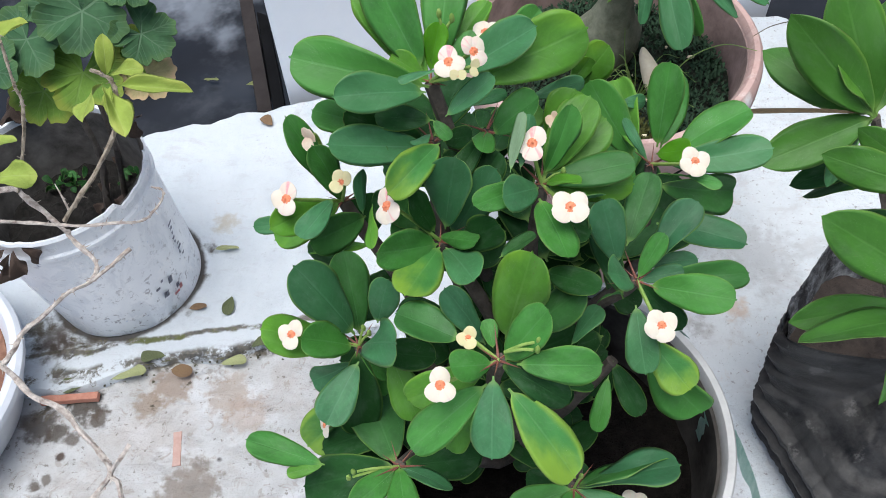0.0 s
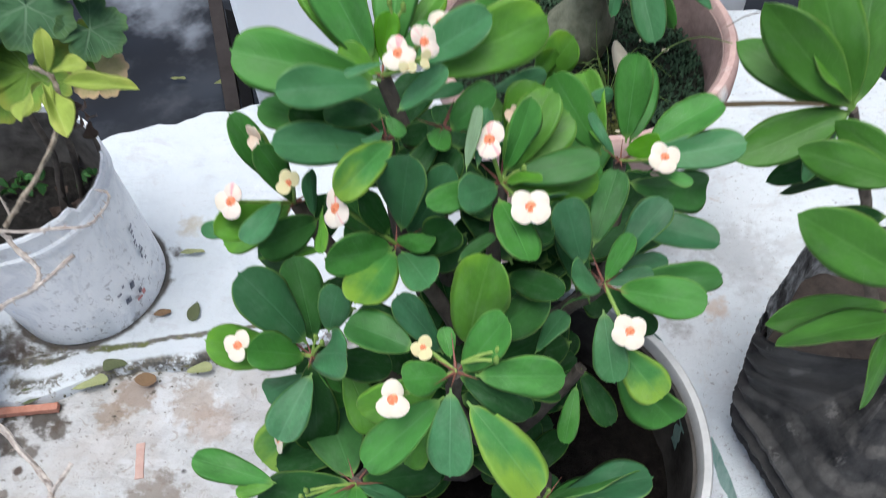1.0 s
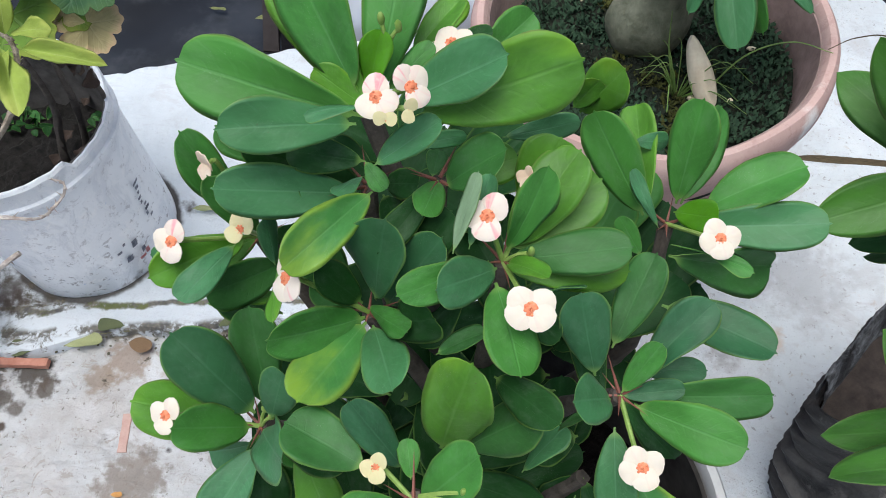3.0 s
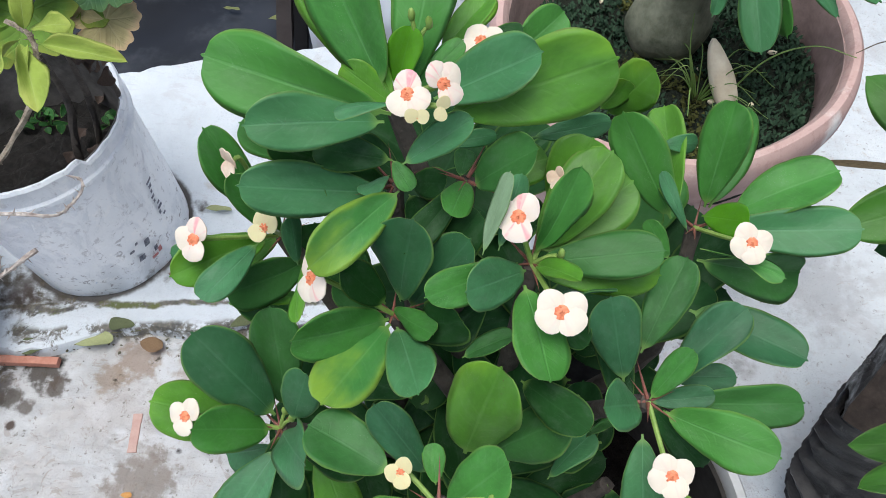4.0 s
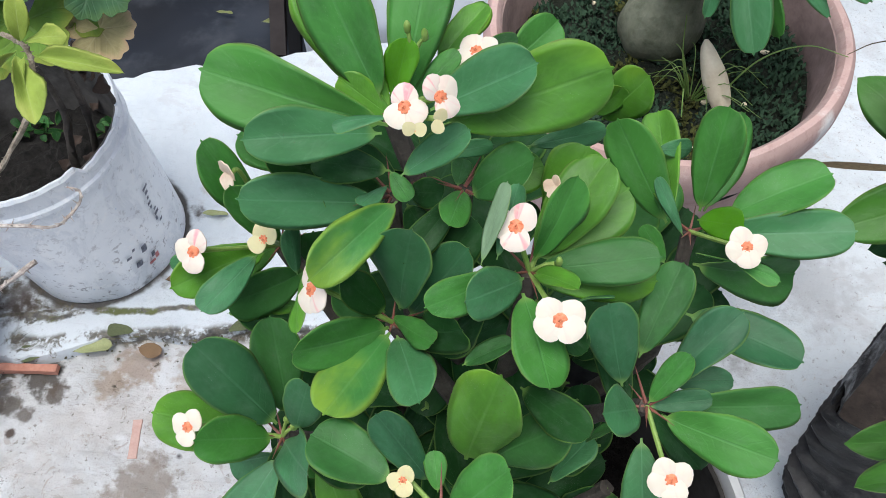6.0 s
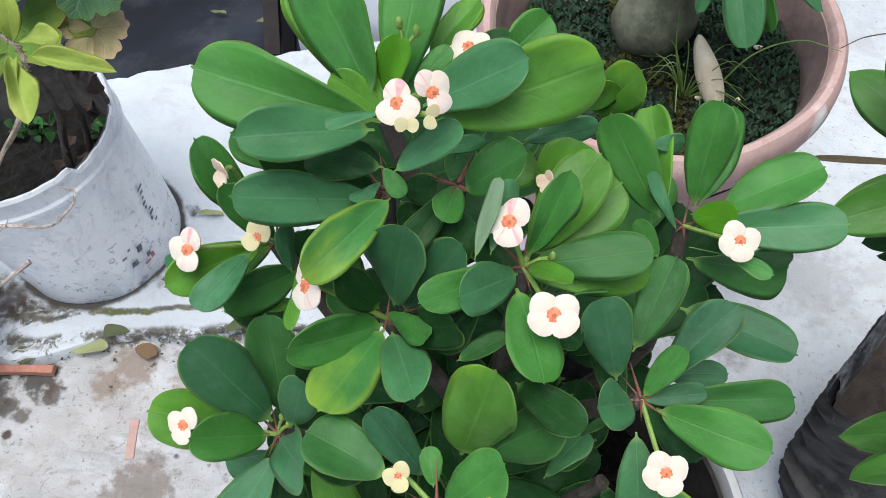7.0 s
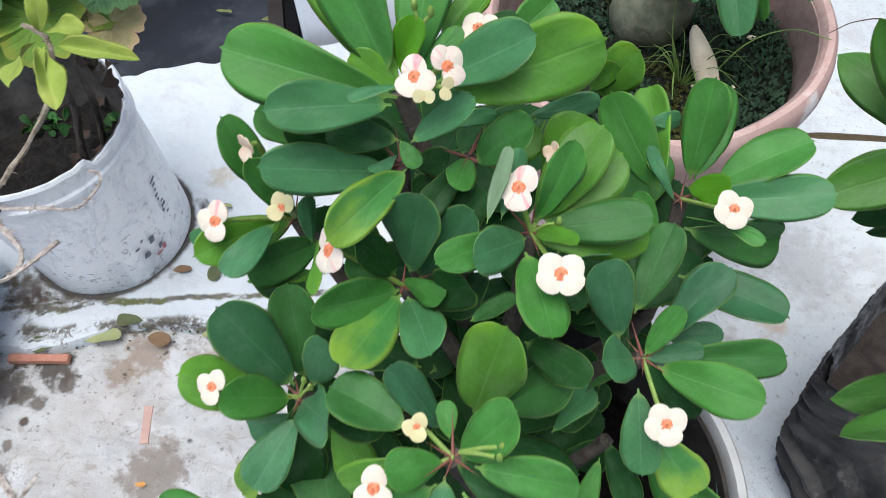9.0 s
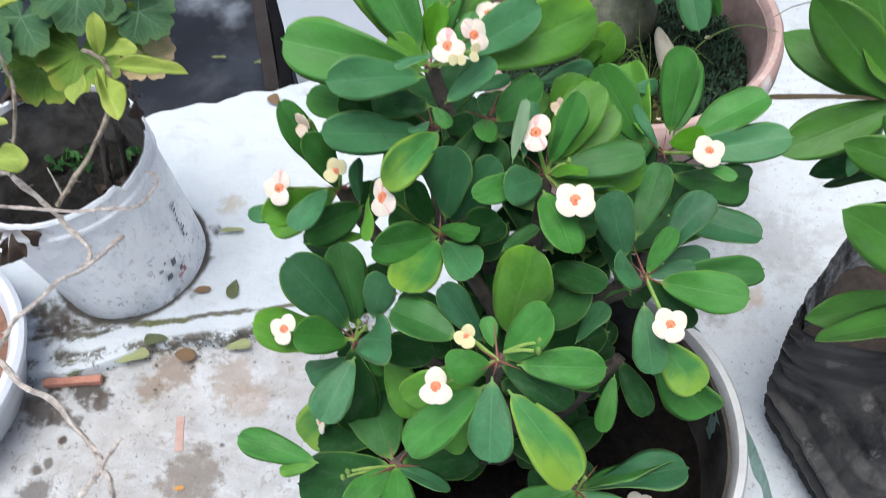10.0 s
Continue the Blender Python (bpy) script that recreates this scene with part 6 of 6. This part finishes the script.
def round_leaf(at, facing, r, spin, mat, lobes=6, label=""):
    """A round, lobed geranium leaf, notched at its stalk."""
    bm = bmesh.new()
    uv = bm.loops.layers.uv.new("UVMap")
    c, z = Vector(at), Vector(facing).normalized()
    x = Vector((1, 0, 0)) - z * z.x
    x.normalize()
    y = z.cross(x)
    m = Matrix((x, y, z)).transposed()
    rings, steps = 8, 100
    grid, info = [], {}
    seed = at[0] * 31
    for i in range(rings + 1):
        q = i / rings
        row = []
        for k in range(steps + 1):
            s = k / steps
            a = radians(spin) + radians(20) + s * radians(320)
            lob = abs(math.sin(math.pi * s * lobes))
            size = 0.80 + 0.16 * noise.noise(Vector((int(s * lobes * 0.999) * 1.7, seed, 5)))
            e = r * (size + 0.24 * lob ** 0.55) * (1 + 0.035 * math.sin(s * lobes * 6 * math.pi + seed) + 0.05 * noise.noise(Vector((s * 14, seed, 0))))
            p = Vector((math.cos(a) * e * q, math.sin(a) * e * q, 0))
            p.z = r * (0.16 * q * q - 0.10 * q * q * q * lob + 0.34 * q * q * noise.noise(Vector((math.cos(a) * 1.3, math.sin(a) * 1.3, seed))))
            v = bm.verts.new(c + m @ p)
            ang = abs((s * lobes) % 1 - 0.5) * radians(320) / lobes
            info[v] = (q * math.sin(ang), q * math.cos(ang))
            row.append(v)
        grid.append(row)
    for i in range(rings):
        for k in range(steps):
            f = bm.faces.new((grid[i][k], grid[i + 1][k], grid[i + 1][k + 1], grid[i][k + 1]))
            for lp in f.loops:
                lp[uv].uv = info[lp.vert]
    bmesh.ops.remove_doubles(bm, verts=grid[0], dist=1e-6)
    bmesh.ops.solidify(bm, geom=bm.faces[:], thickness=0.0008)
    ob = part("leaf", bm, LEAF[mat] if isinstance(mat, str) else mat, geranium, label)
    bm = bmesh.new()
    foot = Vector((-0.41, 1.09, 0.17))
    tube(bm, [foot, foot.lerp(c, 0.5) + Vector((0.01, 0.015, 0.03)), c], 0.003, 0.0016, 6, 6)
    part("stalk", bm, GREEN_TWIG, ob)


for at, fc, r, sp, mt in (((-0.296, 1.059, 0.589), (0.15, -0.55, 0.8), 0.056, 90, "k"), ((-0.368, 1.045, 0.562), (-0.2, -0.5, 0.85), 0.052, 60, "k"), ((-0.238, 1.058, 0.556), (0.5, -0.3, 0.8), 0.042, 150, "k"),
                          ((-0.312, 1.030, 0.524), (0.1, -0.5, 0.85), 0.052, 80, "q"), ((-0.372, 1.030, 0.495), (-0.1, -0.6, 0.7), 0.046, 70, "q"), ((-0.410, 1.013, 0.544), (-0.3, -0.4, 0.85), 0.048, 100, "k"),
                          ((-0.268, 1.070, 0.520), (0.3, -0.4, 0.85), 0.040, 120, "q"), ((-0.246, 1.046, 0.505), (0.3, -0.5, 0.8), 0.036, 130, "x"), ((-0.33, 1.09, 0.585), (0, -0.2, 0.95), 0.050, 30, "k"), ((-0.25, 1.09, 0.60), (0.2, -0.3, 0.9), 0.036, 200, "k")):
    round_leaf(at, fc, r * 0.92, sp, mt, 5, "fading pale brown leaf" if mt == "x" else "")
for pts, r0 in (([(-0.40, 1.10, 0.165), (-0.385, 1.115, 0.25), (-0.36, 1.10, 0.34), (-0.34, 1.08, 0.47)], 0.0055), ([(-0.42, 1.085, 0.165), (-0.40, 1.075, 0.24), (-0.385, 1.09, 0.32), (-0.37, 1.07, 0.44)], 0.0065), ([(-0.38, 1.13, 0.165), (-0.355, 1.14, 0.25), (-0.335, 1.12, 0.34)], 0.004)):
    bm = bmesh.new()
    tube(bm, pts, r0, r0 * 0.6, 6, 8, 0.4, r0 * 900)
    part("stem", bm, STEM, geranium, "brown knobbly stem")
rng = random.Random(31)
for k in range(16):
    a, q = rng.uniform(-1.0, 2.2), rng.uniform(0.02, 0.10)
    p = Vector((-0.43 + q * math.cos(a), 1.10 + q * math.sin(a), rng.uniform(0.18, 0.22)))
    if k > 5:
        p = Vector((-0.335 + rng.gauss(0, 0.006), 1.108 + rng.gauss(0, 0.006), rng.uniform(0.355, 0.405)))
    d = Vector((rng.uniform(-1, 0.7), rng.uniform(-1, 1), rng.uniform(-1.0, 0.6))).normalized() * rng.uniform(0.016, 0.026)
    me = blade_mesh("withered_leaf", "oval", rng.uniform(0.2, 0.5), 0.5, 0.8, 0.5, k * 1.7)
    me.materials.append(WITHER_BROWN)
    ob = new("withered_leaf", me)
    m = d.to_track_quat("Y", "Z").to_matrix().to_4x4()
    m.translation = p
    put(ob, geranium, m @ Matrix.Diagonal((0.016, d.length, d.length, 1)))
    tagged(ob, "curled dark brown withered leaf")
for p, d, w in (((-0.478, 0.945, 0.287), (0.006, -0.016, -0.034), 0.020), ((-0.490, 0.946, 0.288), (-0.014, -0.014, -0.030), 0.020), ((-0.468, 0.950, 0.286), (0.014, -0.006, -0.026), 0.018), ((-0.484, 0.942, 0.283), (-0.004, -0.010, -0.040), 0.018),
                ((-0.520, 1.195, 0.285), (-0.046, -0.008, 0.006), 0.020), ((-0.535, 1.185, 0.290), (-0.030, -0.016, 0.012), 0.018), ((-0.525, 1.19, 0.288), (-0.020, 0.010, 0.016), 0.018)):
    d = Vector(d)
    me = blade_mesh("withered_leaf", "oval", 0.35, 0.6, 0.8, 0.6, p[0] * 300)
    me.materials.append(WITHER_BROWN)
    ob = new("withered_leaf", me)
    m = d.to_track_quat("Y", "Z").to_matrix().to_4x4()
    m.translation = p
    put(ob, geranium, m @ Matrix.Diagonal((w, d.length, d.length, 1)))
    tagged(ob, "curled dark brown withered leaf")
weed = thing("weed", "small green weed seedlings in the dark pail soil", "weed", (-0.43, 1.09, 0.18))
PLANT[0] = weed
for cx, cy, spread, many in ((-0.500, 1.160, 0.018, 26), (-0.405, 1.170, 0.010, 10)):
    for k in range(many):
        p = Vector((cx + rng.gauss(0, spread), cy + rng.gauss(0, spread * 0.6), 0.182))
        e = p + Vector((rng.uniform(-1, 1), rng.uniform(-1, 1), rng.uniform(0.2, 0.9))).normalized() * rng.uniform(0.010, 0.022)
        leaf(*p, *e, rng.uniform(0.007, 0.012), rng.uniform(-60, 60), rng.choice("mdd"))

thorny = thing("thorny_shrub", "straggling half-bare shrub with thorny twigs and yellow-green leaves", "plant", (-0.70, 0.80, 0.085))
PLANT[0] = thorny


def twig(points, r0, r1, mat, seed, knobs=14, label=""):
    bm = bmesh.new()
    r0, r1 = (r0 * 0.72, r1 * 0.72) if mat is TWIG else (r0 * 0.58, r1 * 0.58)
    tube(bm, points, r0, r1, 14, 9, 0.8, seed)
    line = spline(points, 14)
    rg = random.Random(seed)
    for k in range(knobs * 3):
        p = line[rg.randrange(2, len(line) - 1)]
        d = Vector((rg.uniform(-1, 1), rg.uniform(-1, 1), rg.uniform(-1, 1))).normalized()
        if rg.random() < 0.5:
            q = max(r0, r1) * rg.uniform(0.45, 0.80)
            blob(bm, p + d * min(r0, r1) * 0.8, (q, q, q), 0.5, 1, k)
        else:
            cone(bm, p, p + d * (max(r0, r1) + rg.uniform(0.002, 0.006)), 0.0010, 4)
    part("twig", bm, mat, thorny, label)


twig([(-0.70, 0.81, 0.080), (-0.53, 0.82, 0.37), (-0.39, 0.845, 0.50), (-0.328, 0.837, 0.539), (-0.309, 0.825, 0.539), (-0.273, 0.80, 0.529), (-0.249, 0.779, 0.523), (-0.229, 0.763, 0.520), (-0.221, 0.748, 0.519), (-0.221, 0.735, 0.522)], 0.0045, 0.0034, TWIG, 1, 30, "pale bare twig")
twig([(-0.185, 0.761, 0.537), (-0.220, 0.734, 0.523), (-0.243, 0.721, 0.519), (-0.263, 0.703, 0.511), (-0.283, 0.686, 0.504), (-0.292, 0.669, 0.496), (-0.306, 0.654, 0.490), (-0.42, 0.62, 0.42), (-0.56, 0.68, 0.28), (-0.69, 0.79, 0.080)], 0.0026, 0.0040, TWIG, 2, 22, "pale bare twig")
twig([(-0.306, 0.661, 0.495), (-0.285, 0.646, 0.494), (-0.260, 0.627, 0.489), (-0.230, 0.614, 0.488), (-0.208, 0.594, 0.483), (-0.186, 0.575, 0.478), (-0.175, 0.558, 0.475), (-0.189, 0.534, 0.469), (-0.21, 0.50, 0.46)], 0.0036, 0.0032, TWIG, 3, 26, "pale bare twig")
twig([(-0.160, 0.582, 0.484), (-0.174, 0.558, 0.475), (-0.166, 0.551, 0.474), (-0.161, 0.531, 0.465), (-0.163, 0.51, 0.455)], 0.0024, 0.0032, TWIG, 4, 8, "pale bare twig")
twig([(-0.45, 0.80, 0.42), (-0.38, 0.795, 0.52), (-0.334, 0.791, 0.543), (-0.288, 0.790, 0.541), (-0.243, 0.788, 0.539), (-0.209, 0.790, 0.540), (-0.180, 0.792, 0.541), (-0.166, 0.800, 0.548), (-0.158, 0.809, 0.555), (-0.159, 0.815, 0.561), (-0.168, 0.816, 0.564)], 0.0028, 0.0010, TWIG, 5, 26, "thin bare twig with a curled end")
twig([(-0.229, 0.910, 0.632), (-0.211, 0.906, 0.624), (-0.206, 0.893, 0.610), (-0.210, 0.868, 0.588), (-0.230, 0.842, 0.562), (-0.251, 0.822, 0.542), (-0.268, 0.805, 0.525)], 0.0034, 0.0042, GREEN_TWIG, 6, 30, "knobbly twig")
twig([(-0.300, 0.915, 0.690), (-0.297, 0.902, 0.672), (-0.292, 0.881, 0.641), (-0.291, 0.876, 0.623), (-0.296, 0.863, 0.598), (-0.305, 0.844, 0.570), (-0.316, 0.828, 0.544)], 0.0022, 0.0034, GREEN_TWIG, 7, 30, "knobbly greenish twig")
twig([(-0.262, 0.812, 0.531), (-0.268, 0.822, 0.545), (-0.275, 0.832, 0.552)], 0.0016, 0.0008, TWIG, 8, 3, "thin bare twig")
for b, t, w, r in (((-0.2038, 0.9011, 0.6191), (-0.1267, 0.8917, 0.6178), 0.0175, 20),
                   ((-0.2126, 0.9094, 0.6258), (-0.1781, 0.9160, 0.6279), 0.0165, 10),
                   ((-0.2140, 0.9066, 0.6262), (-0.2091, 0.9257, 0.6636), 0.018, 40),
                   ((-0.2187, 0.9004, 0.6215), (-0.1859, 0.8435, 0.6064), 0.021, -30),
                   ((-0.2177, 0.9024, 0.6226), (-0.2316, 0.8607, 0.6099), 0.027, 35),
                   ((-0.2103, 0.9006, 0.6212), (-0.2008, 0.8640, 0.6090), 0.01, 20),
                   ((-0.3231, 0.9176, 0.6608), (-0.2824, 0.9351, 0.6715), 0.02, 0),
                   ((-0.3225, 0.8130, 0.5813), (-0.2739, 0.8148, 0.5833), 0.025, 10),
                   ((-0.3360, 0.8471, 0.5899), (-0.3010, 0.8513, 0.5944), 0.02, 0)):
    leaf(*b, *t, w * 1.05, r, "n", thorny, "serrated")

# ---- in the pink pot: desert rose, moss, grass, stone ----
rose = thing("desert_rose", "young desert rose with a swollen grey-green trunk", "plant", (0.335, 1.245, 0.335))
bm = bmesh.new()
lathe(bm, [(0.002, -0.02), (0.034, -0.01), (0.046, 0.012), (0.049, 0.032), (0.045, 0.060), (0.031, 0.085), (0.022, 0.115), (0.015, 0.16), (0.012, 0.24), (0.002, 0.25)], (0.329, 1.246, 0.347), 40, (0.08, -0.22), 0.10, seed=2)
part("trunk", bm, CAUDEX, rose, "swollen grey-green trunk")
PLANT[0] = rose
C = Vector((0.365, 1.205, 0.580))
for t, w, r, mt in (((0.402, 1.094, 0.484), 0.034, 5, "b"), ((0.349, 1.110, 0.512), 0.030, -30, "b"), ((0.478, 1.150, 0.488), 0.036, 25, "b"), ((0.519, 1.171, 0.492), 0.034, 20, "b"), ((0.425, 1.11, 0.492), 0.026, 40, "g"),
                    ((0.28, 1.15, 0.57), 0.034, 0, "b"), ((0.30, 1.22, 0.60), 0.034, 0, "b"), ((0.42, 1.28, 0.62), 0.036, 0, "g"), ((0.48, 1.23, 0.58), 0.036, 0, "b"), ((0.36, 1.28, 0.63), 0.036, 0, "b"), ((0.31, 1.13, 0.53), 0.022, 10, "l")):
    leaf(*C, *t, w, r, mt, rose)
rng = random.Random(5)
bm = bmesh.new()
bm2 = bmesh.new()
for k in range(3000):
    a, q = rng.uniform(0, 2 * math.pi), math.sqrt(rng.random()) * 0.168
    p = Vector((PINK_AT[0] + q * math.cos(a), PINK_AT[1] + q * math.sin(a), 0.352))
    den = noise.noise(p * 11)
    if den < -0.25:
        continue
    tgt = bm2 if noise.noise(p * 15 + Vector((7, 0, 0))) > 0.42 else bm
    for s in range(3):
        d = Vector((rng.uniform(-1, 1), rng.uniform(-1, 1), rng.uniform(0.4, 1.4))).normalized() * rng.uniform(0.005, 0.011)
        e = d.cross(Vector((0, 0, 1))).normalized() * 0.0022
        o = p + Vector((rng.uniform(-.004, .004), rng.uniform(-.004, .004), rng.uniform(-0.003, 0.006)))
        tgt.faces.new([tgt.verts.new(o), tgt.verts.new(o + d * 0.5 + e), tgt.verts.new(o + d), tgt.verts.new(o + d * 0.5 - e)])
solo("moss", bm, MOSS, "dark green moss and seedlings on the soil", "moss", "stuff")
solo("moss", bm2, MOSS_OLIVE, "olive moss tufts on the soil", "moss", "stuff")
stone = bmesh.new()
blob(stone, (0, 0, 0), (0.0140, 0.043, 0.013), 0.07, 3, 2.0)
for v in stone.verts:
    v.co.x *= 1 - 0.15 * (v.co.y / 0.049)
    v.co.y *= 1 + 0.12 * (1 - min(1.0, abs(v.co.x) / 0.016))
st = solo("stone", stone, SHELL, "long pale stone stuck upright in the soil", "stone")
st.matrix_world = Matrix.Translation((0.391, 1.155, 0.381)) @ Vector((-0.034, 0.045, 0.066)).to_track_quat("Y", "Z").to_matrix().to_4x4()
grass = thing("grass_tuft", "thin green grass blades growing in the soil", "grass", (0.375, 1.15, 0.33))
for k in range(20):
    a = rng.uniform(0, 2 * math.pi)
    o = Vector((0.369, 1.148, 0.348))
    h = rng.uniform(0.03, 0.075)
    reach = rng.uniform(0.03, 0.09)
    e = o + Vector((math.cos(a) * reach, math.sin(a) * reach, h * 0.4))
    bm = bmesh.new()
    tube(bm, [o, o.lerp(e, 0.45) + Vector((0, 0, h * 0.7)), e], 0.0009, 0.0003, 6, 4)
    part("blade", bm, GRASS, grass)
for pts in ([(0.395, 1.150, 0.350), (0.430, 1.160, 0.410), (0.475, 1.165, 0.432), (0.520, 1.160, 0.425)], [(0.365, 1.150, 0.350), (0.352, 1.120, 0.400), (0.350, 1.085, 0.395)], [(0.366, 1.155, 0.350), (0.350, 1.165, 0.410), (0.345, 1.175, 0.455)]):
    bm = bmesh.new()
    tube(bm, pts, 0.0013, 0.0005, 8, 5)
    part("blade", bm, GRASS, grass, "long arching grass blade")
bm = bmesh.new()
for k in range(14):
    a, q = rng.uniform(0, 2 * math.pi), math.sqrt(rng.random()) * 0.15
    blob(bm, (PINK_AT[0] + q * math.cos(a), PINK_AT[1] + q * math.sin(a), 0.357), (rng.uniform(.002, .006), rng.uniform(.002, .005), 0.003), 0.4, 1, k)
solo("pebbles", bm, SHELL, "small pale pebbles on the soil", "pebbles", "stuff")

# ---- litter on the floor ----
def chip(name, a, b, w, h, mat, label, z=0.004):
    """A long flat broken chip lying from a to b."""
    a, b = Vector((*a, z)), Vector((*b, z))
    bm = bmesh.new()
    d = (b - a)
    n = Vector((-d.y, d.x, 0)).normalized()
    rows = []
    for i in range(7):
        p = a.lerp(b, i / 6)
        k = w * (0.5 + 0.12 * noise.noise(Vector((i * 1.3, a.x * 9, 0))))
        q = h * (1 + 0.2 * noise.noise(Vector((i, a.y * 9, 2))))
        rows.append([bm.verts.new(p + n * k), bm.verts.new(p + n * k * 0.9 + Vector((0, 0, q))), bm.verts.new(p - n * k * 0.9 + Vector((0, 0, q))), bm.verts.new(p - n * k)])
    for p, q in zip(rows, rows[1:]):
        for k in range(4):
            bm.faces.new((p[k], p[(k + 1) % 4], q[(k + 1) % 4], q[k]))
    bm.faces.new(rows[0][::-1])
    bm.faces.new(rows[-1])
    return solo(name, bm, mat, label, "brick piece", smooth=False)


chip("brick_piece", (-0.535, 0.861), (-0.446, 0.869), 0.012, 0.010, BRICK, "thin broken piece of red brick on the floor", 0.0)
chip("brick_piece", (-0.310, 0.812), (-0.301, 0.758), 0.0135, 0.0025, BRICKPALE, "thin broken piece of red brick on the floor", -0.003)


def fallen(x, y, ang, ln, w, mat, label, z=0.018, curl=0.25):
    me = blade_mesh("fallen_leaf", "obovate", curl, 0.3, 0.4, 0.25, x * 40)
    me.materials.append(mat)
    ob = new("fallen_leaf", me)
    ob.matrix_world = Matrix.Translation((x, y, z)) @ Matrix.Rotation(radians(ang), 4, "Z") @ Matrix.Diagonal((w, ln, ln * 0.4, 1))
    return tagged(ob, label, "leaf", "fallen leaves")


fallen(-0.262, 1.047, 178, 0.038, 0.020, DULLLEAF, "dull green fallen leaf on the whitewash")
fallen(-0.310, 1.144, -88, 0.044, 0.012, PALELEAF, "narrow pale green fallen leaf on the whitewash")
fallen(-0.262, 0.924, -80, 0.042, 0.020, PALELEAF, "pale green fallen leaf at the broken edge", 0.008)
fallen(-0.340, 0.914, -100, 0.036, 0.024, DRYLEAF, "brown fallen leaf at the broken edge", 0.008)
fallen(-0.435, 0.898, -75, 0.058, 0.024, PALELEAF, "pale fallen leaf at the broken edge", 0.008)
fallen(-0.465, 0.890, 100, 0.045, 0.024, DULLLEAF, "dull fallen leaf at the broken edge", 0.008)
fallen(-0.330, 1.022, -80, 0.030, 0.014, DRYLEAF, "brown fallen leaf on the whitewash")
fallen(-0.249, 1.439, 40, 0.035, 0.022, DRYLEAF, "brown fallen leaf on the whitewash", 0.02)
fallen(-0.350, 0.935, 95, 0.040, 0.020, DULLLEAF, "dull fallen leaf at the broken edge", 0.016)
fallen(-0.215, 0.950, -60, 0.035, 0.018, DULLLEAF, "dull fallen leaf at the broken edge", 0.016)
fallen(-0.347, 1.629, -80, 0.036, 0.013, OLIVELEAF, "dull green fallen leaf on the dark sheeting", -0.046, 0.04)
fallen(-0.443, 1.649, -95, 0.034, 0.011, OLIVELEAF, "dull green fallen leaf on the dark sheeting", -0.046, 0.04)
fallen(-0.296, 0.701, -85, 0.016, 0.008, ORANGELEAF, "small orange fallen leaf on the bare concrete", 0.001)
bm_moss = bmesh.new()
rng = random.Random(23)
for k in range(260):
    x = rng.choice((rng.uniform(-0.46, -0.26), rng.uniform(-0.40, -0.33)))
    y = joint_y(x) + 0.003 + abs(rng.gauss(0, 0.004))
    q = rng.uniform(0.0007, 0.0020)
    blob(bm_moss, (x, y, 0.008 if y < joint_y(x) + 0.02 else 0.015), (q * 1.6, q, q * 0.45), 0.7, 1, k)
bm = bmesh.new()
rng = random.Random(21)
for k in range(260):
    x = rng.uniform(-0.75, 0.0)
    y = joint_y(x) + rng.gauss(0, 0.012)
    s = rng.uniform(0.0005, 0.0026)
    blob(bm, (x, y, 0.004 + s * 0.3), (s, s * rng.uniform(0.6, 1.4), s * 0.6), 0.5, 1, k)
solo("moss", bm_moss, MOSS_DRY, "olive moss growing along the broken edge", "moss", "stuff")
solo("grit", bm, DEBRIS, "dark grit, moss and crumbs along the broken edge", "grit", "stuff")
